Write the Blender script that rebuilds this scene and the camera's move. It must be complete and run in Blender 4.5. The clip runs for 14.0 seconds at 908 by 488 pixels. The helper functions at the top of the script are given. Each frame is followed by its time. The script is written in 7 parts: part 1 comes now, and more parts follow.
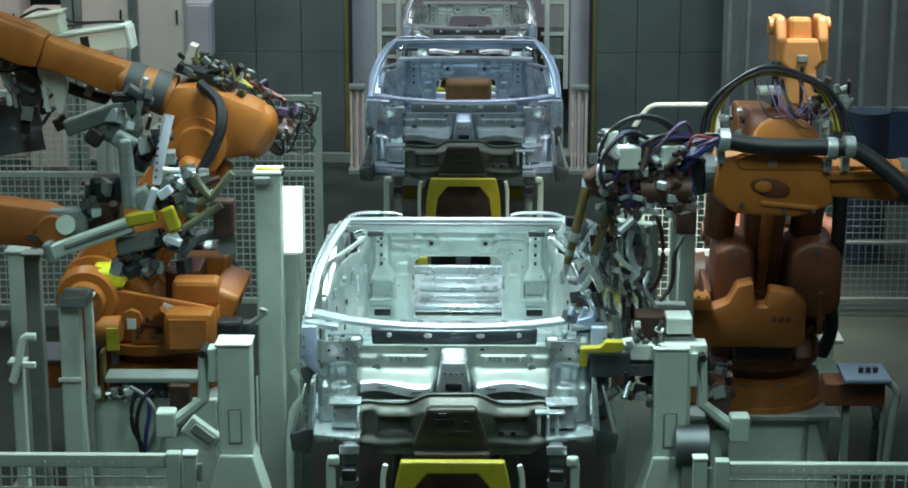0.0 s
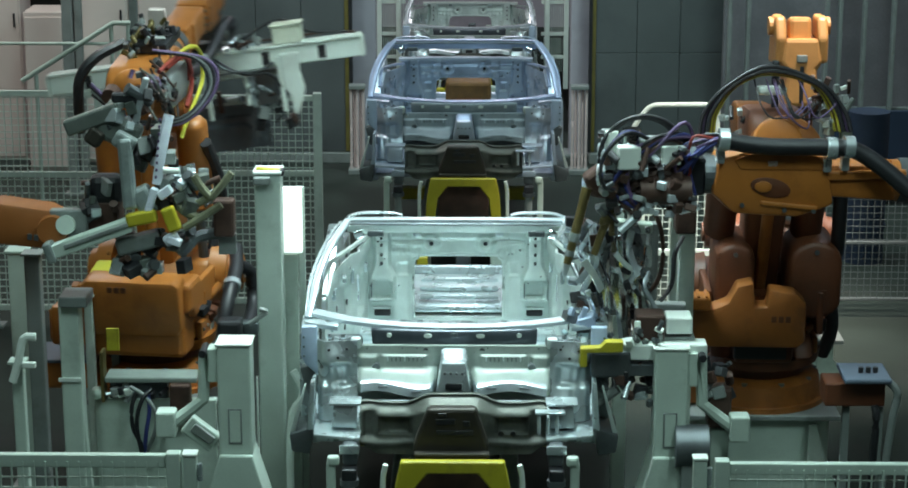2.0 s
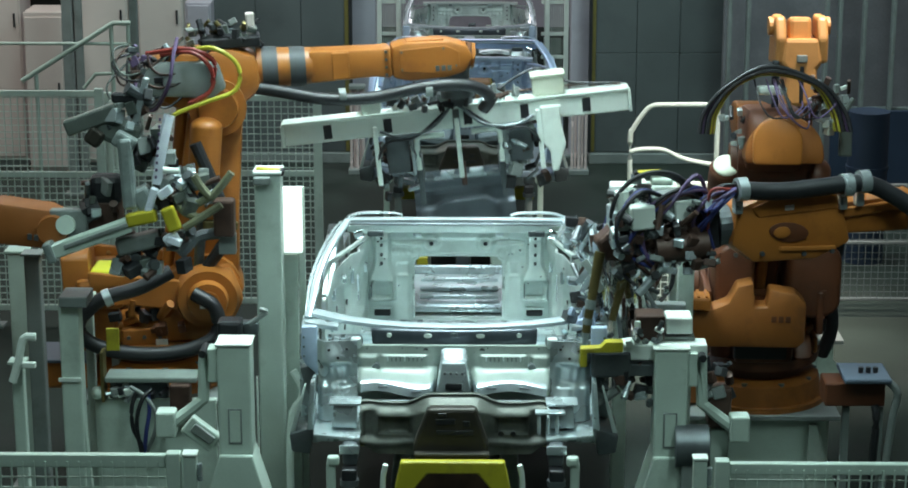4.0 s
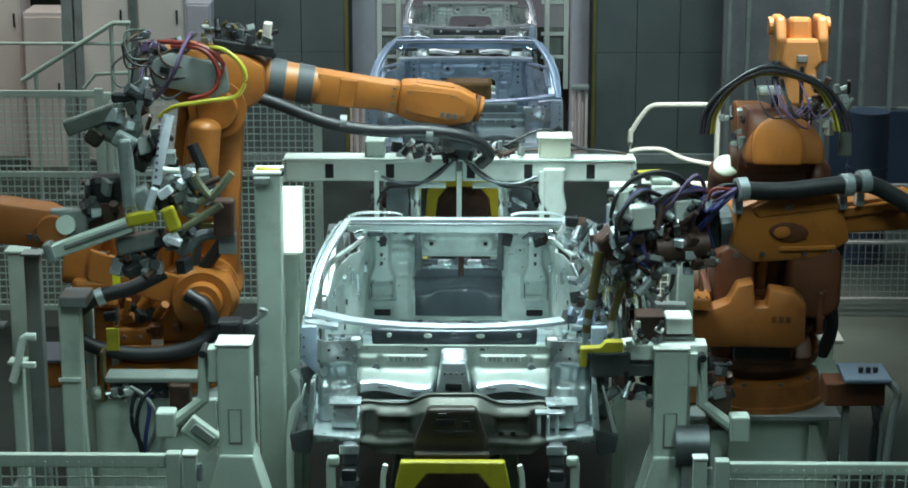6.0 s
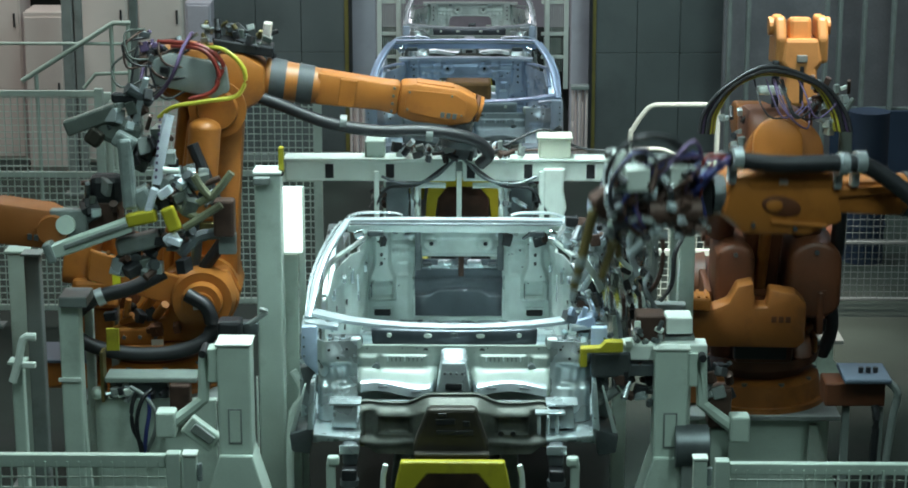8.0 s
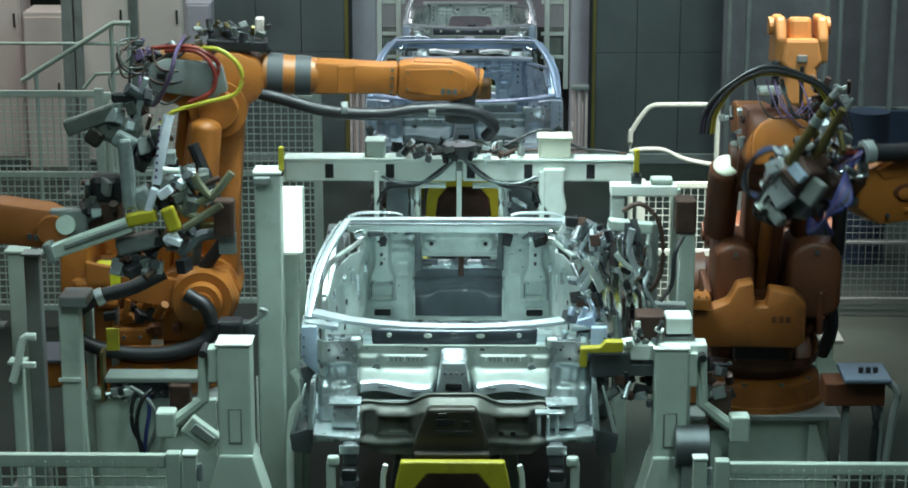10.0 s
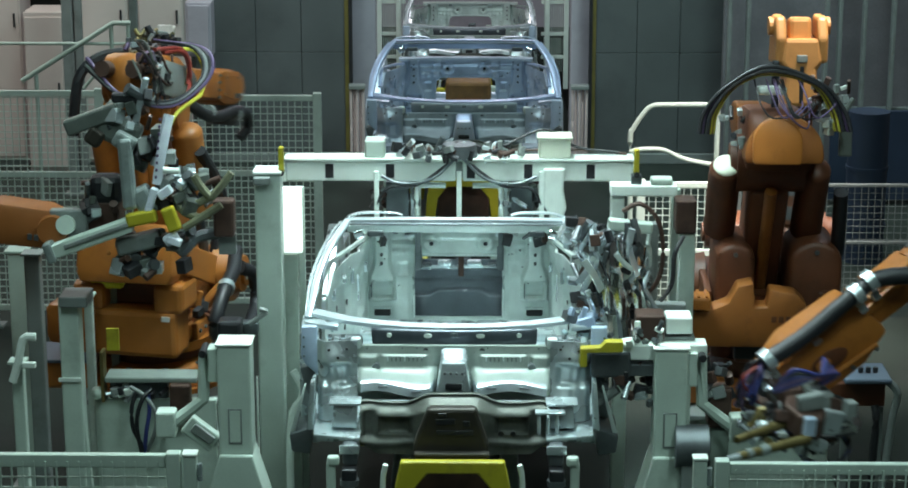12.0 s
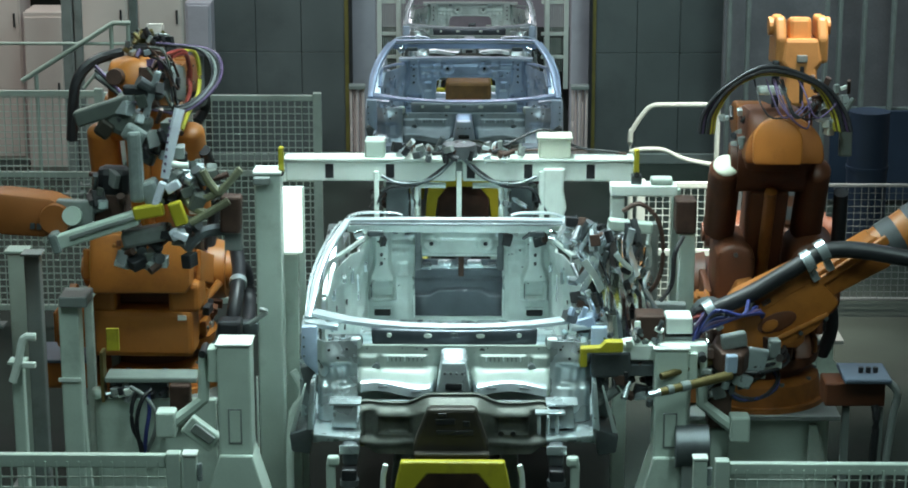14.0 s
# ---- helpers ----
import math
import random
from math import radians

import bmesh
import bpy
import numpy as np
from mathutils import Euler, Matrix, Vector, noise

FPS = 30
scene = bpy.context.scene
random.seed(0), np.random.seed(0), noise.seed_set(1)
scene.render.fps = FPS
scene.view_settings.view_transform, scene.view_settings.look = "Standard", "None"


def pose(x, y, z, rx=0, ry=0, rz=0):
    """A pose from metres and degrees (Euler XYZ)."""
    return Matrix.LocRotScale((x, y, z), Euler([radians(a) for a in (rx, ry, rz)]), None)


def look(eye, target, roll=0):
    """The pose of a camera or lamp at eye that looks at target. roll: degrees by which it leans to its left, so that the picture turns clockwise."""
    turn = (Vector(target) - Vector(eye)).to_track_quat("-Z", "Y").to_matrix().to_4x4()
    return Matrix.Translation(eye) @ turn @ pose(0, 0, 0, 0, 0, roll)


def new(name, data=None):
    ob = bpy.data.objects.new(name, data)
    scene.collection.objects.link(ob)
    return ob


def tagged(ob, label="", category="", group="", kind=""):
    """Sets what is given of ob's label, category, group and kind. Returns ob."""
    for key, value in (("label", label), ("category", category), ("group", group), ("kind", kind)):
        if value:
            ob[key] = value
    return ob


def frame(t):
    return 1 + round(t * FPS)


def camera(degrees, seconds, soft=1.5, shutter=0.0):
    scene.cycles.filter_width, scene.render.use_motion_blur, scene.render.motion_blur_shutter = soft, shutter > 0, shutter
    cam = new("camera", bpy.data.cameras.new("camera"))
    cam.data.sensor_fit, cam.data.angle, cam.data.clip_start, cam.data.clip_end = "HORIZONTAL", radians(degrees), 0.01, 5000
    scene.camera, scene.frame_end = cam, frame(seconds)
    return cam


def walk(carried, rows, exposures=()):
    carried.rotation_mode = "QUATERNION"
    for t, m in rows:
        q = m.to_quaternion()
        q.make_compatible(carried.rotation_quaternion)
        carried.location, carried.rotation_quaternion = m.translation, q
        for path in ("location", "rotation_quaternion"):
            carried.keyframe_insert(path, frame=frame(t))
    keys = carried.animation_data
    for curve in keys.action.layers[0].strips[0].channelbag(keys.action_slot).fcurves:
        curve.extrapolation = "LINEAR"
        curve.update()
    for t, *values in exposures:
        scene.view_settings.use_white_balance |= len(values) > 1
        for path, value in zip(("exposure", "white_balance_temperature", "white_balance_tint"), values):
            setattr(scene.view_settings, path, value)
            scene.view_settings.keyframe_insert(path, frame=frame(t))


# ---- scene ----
cam = camera(24.84, 14.0, soft=1.8, shutter=0.8)
STAND = pose(0.11, 0, 4.6, 90 - 14.73, 0, 0.74)
walk(cam, [(0, STAND), (14, STAND)], exposures=[(0, 0.16), (14, 0.16)])

# ---- light: unseen area lamps added under the ceiling of a closed hall ----
world = bpy.data.worlds.new("hall_air")
scene.world = world
world.use_nodes = True
world.node_tree.nodes["Background"].inputs[0].default_value = (0.55, 0.75, 0.72, 1)
world.node_tree.nodes["Background"].inputs[1].default_value = 0.185


def ceiling_lamp(x, y, z, sx, sy, watts, colour, target=None, spread=180):
    data = bpy.data.lights.new("ceiling_lamp", "AREA")
    data.shape, data.size, data.size_y, data.energy, data.color = "RECTANGLE", sx, sy, watts, colour
    data.spread = radians(spread)
    ob = new("ceiling_lamp", data)
    ob.matrix_world = look((x, y, z), target or (x, y + 0.001, 0))
    return ob


COOL = (0.72, 1.0, 0.97)
ceiling_lamp(0.0, 10.8, 6.6, 0.9, 2.4, 110, (0.78, 1.0, 1.0), None, 75)
ceiling_lamp(-2.6, 9.0, 6.9, 0.5, 3.5, 65, COOL)
ceiling_lamp(2.6, 8.5, 6.9, 0.5, 3.5, 45, COOL)
# two lamps added to brighten the front faces of posts and fences
ceiling_lamp(-2.4, 6.0, 6.9, 0.5, 2.0, 30, COOL, (-2.2, 10, 0.5), 110)
ceiling_lamp(2.5, 6.0, 6.9, 0.5, 2.0, 44, COOL, (2.2, 10, 0.3), 110)
ceiling_lamp(0.0, 17.5, 6.6, 1.2, 2.5, 64, (0.68, 0.92, 1.0))
# two lamps added to brighten the gates
ceiling_lamp(2.4, 16.6, 6.9, 1.0, 1.0, 82, COOL, (1.9, 20.8, 0.8), 120)
ceiling_lamp(-2.4, 16.6, 6.9, 1.0, 1.0, 40, COOL, (-1.9, 20.8, 0.8), 120)
ceiling_lamp(0.0, 24.5, 6.6, 2.0, 3.0, 125, (0.98, 0.9, 0.98))
ceiling_lamp(-5.0, 18.0, 6.9, 2.0, 3.0, 190, (1.0, 0.95, 0.92))
ceiling_lamp(5.0, 18.2, 6.9, 2.0, 2.0, 66, (0.85, 0.92, 1.0))
# narrow lamp added to brighten the raised robot
ceiling_lamp(3.0, 13.3, 6.9, 0.5, 0.5, 62, (1.0, 0.95, 0.86), (2.2, 14.3, 2.5), 36)


# ---- materials ----
def material(name, colour, rough=0.5, metal=0.0, vary=0.12, scale=6.0, bump=0.0, fine=90.0, dirt=None, dirt_amount=0.35, coat=0.0, island=0.0):
    """Paint, metal or plastic with grain at a fine scale and stains at a coarse one."""
    m = bpy.data.materials.new(name)
    m.use_nodes = True
    nt = m.node_tree
    n, l = nt.nodes, nt.links
    b = n["Principled BSDF"]
    b.inputs["Metallic"].default_value = metal
    b.inputs["Coat Weight"].default_value = coat
    tc = n.new("ShaderNodeTexCoord")
    big, small = n.new("ShaderNodeTexNoise"), n.new("ShaderNodeTexNoise")
    big.inputs["Scale"].default_value, big.inputs["Detail"].default_value = scale, 5
    small.inputs["Scale"].default_value, small.inputs["Detail"].default_value = fine, 3
    l.new(tc.outputs["Object"], big.inputs["Vector"])
    l.new(tc.outputs["Object"], small.inputs["Vector"])
    ramp = n.new("ShaderNodeValToRGB")
    ramp.color_ramp.elements[0].position, ramp.color_ramp.elements[1].position = 0.3, 0.7
    lo = tuple(c * (1 - vary) for c in colour)
    hi = tuple(min(1, c * (1 + vary)) for c in colour)
    ramp.color_ramp.elements[0].color, ramp.color_ramp.elements[1].color = (*lo, 1), (*hi, 1)
    l.new(big.outputs["Fac"], ramp.inputs["Fac"])
    out = ramp.outputs["Color"]
    mix = n.new("ShaderNodeMixRGB")
    mix.blend_type = "MULTIPLY"
    mix.inputs["Fac"].default_value = vary
    l.new(out, mix.inputs["Color1"])
    l.new(small.outputs["Fac"], mix.inputs["Color2"])
    out = mix.outputs["Color"]
    if dirt:
        stain = n.new("ShaderNodeTexNoise")
        stain.inputs["Scale"].default_value, stain.inputs["Detail"].default_value, stain.inputs["Roughness"].default_value = scale * 0.6, 9, 0.7
        l.new(tc.outputs["Object"], stain.inputs["Vector"])
        sr = n.new("ShaderNodeValToRGB")
        sr.color_ramp.elements[0].position, sr.color_ramp.elements[1].position = 0.52, 0.68
        sr.color_ramp.elements[1].color = (dirt_amount,) * 3 + (1,)
        l.new(stain.outputs["Fac"], sr.inputs["Fac"])
        dm = n.new("ShaderNodeMixRGB")
        l.new(sr.outputs["Color"], dm.inputs["Fac"])
        l.new(out, dm.inputs["Color1"])
        dm.inputs["Color2"].default_value = (*dirt, 1)
        out = dm.outputs["Color"]
    l.new(out, b.inputs["Base Color"])
    rr = n.new("ShaderNodeMapRange")
    rr.inputs["To Min"].default_value, rr.inputs["To Max"].default_value = max(0.03, rough - 0.1), min(1, rough + 0.1)
    l.new(big.outputs["Fac"], rr.inputs["Value"])
    l.new(rr.outputs["Result"], b.inputs["Roughness"])
    if bump:
        bp = n.new("ShaderNodeBump")
        bp.inputs["Strength"].default_value, bp.inputs["Distance"].default_value = bump, 0.01
        l.new(small.outputs["Fac"], bp.inputs["Height"])
        l.new(bp.outputs["Normal"], b.inputs["Normal"])
    return m


M_STEEL = material("zinc_coated_steel", (0.62, 0.70, 0.72), 0.28, 0.65, 0.14, 6, 0.12, 26)
# steel of the second body with bluish reflected light in its colour
M_STEEL_BLUE = material("blue_lit_steel", (0.52, 0.60, 0.70), 0.32, 0.6, 0.14, 5, 0.1, 26)
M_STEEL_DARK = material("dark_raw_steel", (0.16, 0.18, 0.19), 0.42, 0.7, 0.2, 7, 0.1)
M_CHROME = material("bright_machined_steel", (0.8, 0.84, 0.86), 0.16, 1.0, 0.1, 12, 0.1)
M_ORANGE = material("orange_enamel", (0.42, 0.148, 0.026), 0.42, 0.0, 0.1, 5, 0.03, 120, (0.16, 0.05, 0.015), 0.45)
# unlit copy of the orange: shade is put into the colour
M_RED_ORANGE = material("shaded_orange_enamel", (0.125, 0.040, 0.016), 0.5, 0.0, 0.15, 7, 0.08, 90, (0.05, 0.025, 0.015), 0.5)
M_PALE = material("pale_green_grey_paint", (0.50, 0.60, 0.53), 0.48, 0.0, 0.12, 3, 0.04, 90, (0.22, 0.25, 0.21), 0.5)
M_WHITE = material("off_white_paint", (0.74, 0.82, 0.76), 0.42, 0.0, 0.06, 4, 0.02, 120, (0.4, 0.42, 0.38), 0.3)
M_GREY = material("grey_paint", (0.24, 0.27, 0.26), 0.5, 0.1, 0.12, 5, 0.05, 100, (0.08, 0.08, 0.07), 0.4)
M_BLACK = material("black_rubber", (0.018, 0.019, 0.022), 0.45, 0.0, 0.2, 12, 0.1, 150)
M_BROWN = material("rust_brown_steel", (0.09, 0.05, 0.038), 0.5, 0.3, 0.25, 10, 0.1, 100, (0.03, 0.02, 0.018), 0.5)
# stained yellow, its base darkened for the shade under the car body
M_YELLOW = material("yellow_paint", (0.42, 0.37, 0.022), 0.45, 0.0, 0.1, 6, 0.03, 100, (0.14, 0.11, 0.03), 0.5)
M_OLIVE = material("brass_olive_bar", (0.17, 0.135, 0.05), 0.45, 0.5, 0.2, 10, 0.1, 100)
M_BLUE = material("blue_cable_sheath", (0.04, 0.05, 0.20), 0.45)
M_NAVY = material("navy_panel", (0.026, 0.042, 0.078), 0.5, 0.0, 0.15, 3)
M_RED = material("red_cable_sheath", (0.26, 0.035, 0.025), 0.45)
M_PURPLE = material("violet_cable_sheath", (0.12, 0.08, 0.17), 0.45)
M_YCABLE = material("yellow_cable_sheath", (0.50, 0.47, 0.05), 0.4)
M_WALLDARK = material("dark_steel_gate", (0.112, 0.128, 0.13), 0.5, 0.2, 0.14, 1.5, 0.05, 60, (0.05, 0.055, 0.06), 0.4)
M_WALLLIGHT = material("beige_painted_wall", (0.52, 0.47, 0.43), 0.7, 0.0, 0.1, 1.2, 0.05, 40, (0.3, 0.26, 0.24), 0.3)
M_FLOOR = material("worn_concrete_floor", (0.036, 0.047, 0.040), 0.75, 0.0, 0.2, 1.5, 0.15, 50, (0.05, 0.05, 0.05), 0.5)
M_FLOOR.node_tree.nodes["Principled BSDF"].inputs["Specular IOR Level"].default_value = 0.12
# kept pale so that the unseen ceiling bounces light downwards
M_CEIL = material("bounce_ceiling", (0.42, 0.45, 0.45), 0.8, 0.0, 0.15, 2)
M_TAG = material("white_label", (0.75, 0.75, 0.72), 0.6)

M_FENCE = material("dull_fence_paint", (0.62, 0.71, 0.65), 0.5, 0.0, 0.1, 3, 0.03, 100, (0.3, 0.33, 0.3), 0.4)
# fence paint darkened to imitate the weak light of the bay
M_DIM = material("dimmed_fence_paint", (0.13, 0.15, 0.15), 0.5, 0.1, 0.12, 5, 0.05, 100)
M_BAND = material("dark_wrap", (0.07, 0.08, 0.085), 0.6, 0.0, 0.2, 10, 0.1)
# its frame, tinted more strongly by the same bluish reflection
M_BLUEFRAME = material("blue_lit_frame", (0.44, 0.53, 0.72), 0.35, 0.5, 0.12, 5)
# stained orange of the holding robot, its dim light put into the colour
M_HOLD = material("dimmed_worn_orange", (0.30, 0.10, 0.022), 0.5, 0.0, 0.12, 6, 0.05, 90, (0.06, 0.03, 0.015), 0.5)
# stained orange, darkened for the weak light on the upright robot
M_SHADED_WORN = material("shaded_worn_orange", (0.31, 0.108, 0.022), 0.45, 0.0, 0.14, 5, 0.05, 100, (0.09, 0.035, 0.015), 0.55)
# lit copy of the orange: strong light put into a paler colour
M_LIT_ORANGE = material("lit_pale_orange", (0.58, 0.27, 0.085), 0.45, 0.0, 0.1, 6, 0.03, 100, (0.25, 0.10, 0.03), 0.4)
M_TABLE = material("blue_grey_lid", (0.14, 0.18, 0.24), 0.5, 0.1, 0.1, 6)
M_PRIMER = material("grey_green_primed_sheet", (0.27, 0.32, 0.29), 0.46, 0.2, 0.16, 6, 0.12, 30, (0.22, 0.25, 0.24), 0.4)
M_YBRIGHT = material("fresh_yellow_paint", (0.80, 0.78, 0.04), 0.45, 0.0, 0.06, 6)
M_PALE2 = material("grey_green_link_paint", (0.27, 0.32, 0.31), 0.4, 0.2, 0.2, 14, 0.1, 80, (0.16, 0.18, 0.17), 0.5)
M_GREENGREY = material("dull_grey_green_casting", (0.12, 0.14, 0.125), 0.5, 0.2, 0.15, 9, 0.08, 90)
# bluish light and shine painted as a near-white colour
M_BLUEWHITE2 = material("blue_lit_white", (0.80, 0.86, 0.98), 0.3, 0.1, 0.08, 14)
M_BEIGE2 = material("cream_box_paint", (0.72, 0.76, 0.62), 0.45, 0.0, 0.06, 6)
M_PANEL = material("dark_bluish_panel_steel", (0.15, 0.175, 0.20), 0.42, 0.3, 0.15, 6, 0.05)


# ---- mesh helpers ----
def part(name, bm, mat, parent, label=""):
    me = bpy.data.meshes.new(name)
    bm.normal_update()
    bm.to_mesh(me)
    bm.free()
    me.materials.append(mat)
    ob = new(name, me)
    ob.parent = parent
    if label:
        ob["label"] = label
    return ob


def smooth(ob, angle=35):
    me = ob.data
    me.shade_smooth()
    me.set_sharp_from_angle(angle=radians(angle))
    return ob


def thing(name, label, category, m=None, group="", kind=""):
    ob = tagged(new(name), label, category, group, kind)
    ob.empty_display_size = 0.1
    if m is not None:
        ob.matrix_world = m
    return ob


def box(bm, c, s, bevel=0.0, rot=None, taper=None):
    """A box of centre c and size s, its edges rounded by bevel; taper: the top's scale in x and y."""
    r = bmesh.ops.create_cube(bm, size=1)
    vs = r["verts"]
    for v in vs:
        k = taper if (taper and v.co.z > 0) else (1, 1)
        v.co = Vector((v.co.x * s[0] * k[0], v.co.y * s[1] * k[1], v.co.z * s[2]))
    if bevel:
        es = list({e for v in vs for e in v.link_edges})
        vs = list({v for f in bmesh.ops.bevel(bm, geom=es, offset=min(bevel, min(s) * 0.45), segments=2, profile=0.5, affect="EDGES")["faces"] for v in f.verts} | {v for v in vs if v.is_valid})
    m = Matrix.Translation(c) @ (rot or Matrix.Identity(4))
    for v in vs:
        v.co = m @ v.co
    return vs


def span(bm, lo, hi, bevel=0.0):
    """A box from corner to corner."""
    c = [(a + b) / 2 for a, b in zip(lo, hi)]
    return box(bm, c, [abs(b - a) for a, b in zip(lo, hi)], bevel)


def cyl(bm, p0, p1, r0, r1=None, n=20):
    p0, p1 = Vector(p0), Vector(p1)
    r1 = r0 if r1 is None else r1
    d = p1 - p0
    r = bmesh.ops.create_cone(bm, cap_ends=True, segments=n, radius1=r0, radius2=r1, depth=d.length)
    m = Matrix.Translation((p0 + p1) / 2) @ d.to_track_quat("Z", "Y").to_matrix().to_4x4()
    for v in r["verts"]:
        v.co = m @ v.co
    return r["verts"]


def ball(bm, c, r, squash=(1, 1, 1), n=14):
    vs = bmesh.ops.create_uvsphere(bm, u_segments=n, v_segments=n // 2 + 1, radius=r)["verts"]
    for v in vs:
        v.co = Vector(c) + Vector([a * b for a, b in zip(v.co, squash)])


def prism(bm, profile, lo, hi, axis="y", bevel=0.0):
    """A flat outline (pairs) drawn out from lo to hi along an axis. y: pairs are x, z; x: y, z; z: x, y."""
    put = {"y": lambda a, b, d: (a, d, b), "x": lambda a, b, d: (d, a, b), "z": lambda a, b, d: (a, b, d)}[axis]
    v0 = [bm.verts.new(put(a, b, lo)) for a, b in profile]
    v1 = [bm.verts.new(put(a, b, hi)) for a, b in profile]
    n = len(profile)
    fs = [bm.faces.new(v0), bm.faces.new(v1)]
    for i in range(n):
        fs.append(bm.faces.new((v0[i], v0[(i + 1) % n], v1[(i + 1) % n], v1[i])))
    bmesh.ops.recalc_face_normals(bm, faces=fs)
    if bevel:
        bmesh.ops.bevel(bm, geom=list({e for f in fs for e in f.edges}), offset=bevel, segments=2, profile=0.5, affect="EDGES")


def curve_points(pts, steps=6):
    """A smooth line through the points."""
    pts = [Vector(p) for p in pts]
    if len(pts) < 3:
        return pts
    ext = [2 * pts[0] - pts[1], *pts, 2 * pts[-1] - pts[-2]]
    out = []
    for i in range(1, len(ext) - 2):
        a, b, c, d = ext[i - 1:i + 3]
        for k in range(steps):
            t = k / steps
            out.append(0.5 * ((2 * b) + (c - a) * t + (2 * a - 5 * b + 4 * c - d) * t * t + (3 * b - a - 3 * c + d) * t ** 3))
    return out + [pts[-1]]


def sweep(bm, pts, r, n=8, steps=6, flat=None):
    """A round hose or bar along a smooth line; flat: half-widths (a, b) of a rounded rectangular section instead."""
    line = curve_points(pts, steps) if steps > 1 else [Vector(p) for p in pts]
    up = Vector((0, 0, 1))
    rings = []
    for i, p in enumerate(line):
        d = (line[min(i + 1, len(line) - 1)] - line[max(i - 1, 0)]).normalized()
        side = d.cross(up)
        side = side.normalized() if side.length > 1e-3 else Vector((1, 0, 0))
        top = side.cross(d).normalized()
        ring = []
        for k in range(n):
            a = 2 * math.pi * (k + 0.5) / n
            if flat:
                ca, sa = math.cos(a), math.sin(a)
                q = max(abs(ca), abs(sa))
                off = side * flat[0] * ca / q + top * flat[1] * sa / q
            else:
                off = (side * math.cos(a) + top * math.sin(a)) * r
            ring.append(bm.verts.new(p + off))
        rings.append(ring)
    for r0, r1 in zip(rings, rings[1:]):
        for k in range(n):
            bm.faces.new((r0[k], r0[(k + 1) % n], r1[(k + 1) % n], r1[k]))
    bm.faces.new(rings[0][::-1])
    bm.faces.new(rings[-1])


def one(fn, *a, **k):
    bm = bmesh.new()
    fn(bm, *a, **k)
    return bm


# ---- the hall ----
def setting(name, bm, mat, label, category):
    ob = part(name, bm, mat, None)
    return tagged(ob, label, category, kind="structure")


def settle(th, x, y, z):
    """Moves a thing's origin to its base without moving its parts."""
    th.matrix_world = pose(x, y, z)
    for c in th.children:
        c.location = c.location - Vector((x, y, z))
    return th


PIT = (-1.25, 1.25, 22.4, 29.0, -0.6)
bm = bmesh.new()
xs, ys = (-9, PIT[0], PIT[1], 9), (-4, PIT[2], PIT[3], 36)
corners = [[bm.verts.new((x, y, 0)) for y in ys] for x in xs]
for i in range(3):
    for j in range(3):
        if (i, j) != (1, 1):
            bm.faces.new((corners[i][j], corners[i + 1][j], corners[i + 1][j + 1], corners[i][j + 1]))
ring = [corners[1][1], corners[2][1], corners[2][2], corners[1][2]]
deep = [bm.verts.new((v.co.x, v.co.y, PIT[4])) for v in ring]
for k in range(4):
    bm.faces.new((ring[k], ring[(k + 1) % 4], deep[(k + 1) % 4], deep[k]))
bm.faces.new(deep)
bmesh.ops.recalc_face_normals(bm, faces=bm.faces[:])
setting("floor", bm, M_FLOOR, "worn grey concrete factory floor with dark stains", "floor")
# ceiling and outer walls added to close the hall
setting("ceiling", one(span, (-9, -4, 7.4), (9, 36, 7.6)), M_CEIL, "unseen pale grey ceiling added to close the hall", "ceiling")
setting("wall_west", one(span, (-9.2, -4, 0), (-9, 36, 7.4)), M_WALLLIGHT, "beige painted hall wall", "wall")
setting("wall_east", one(span, (9, -4, 0), (9.2, 36, 7.4)), M_WALLLIGHT, "beige painted hall wall", "wall")
setting("wall_south", one(span, (-9, -4.2, 0), (9, -4, 7.4)), M_WALLLIGHT, "beige painted hall wall behind the line", "wall")
setting("wall_north", one(span, (-9, 36, 0), (9, 36.2, 7.4)), M_WALLLIGHT, "beige painted hall wall at the end of the line", "wall")

GATE_Y = 20.8
GATE_TOP = 3.2


M_DULLY = material("dull_yellow_paint", (0.14, 0.115, 0.025), 0.6, 0.0, 0.2, 5, 0.05, 60, (0.08, 0.07, 0.03), 0.6)


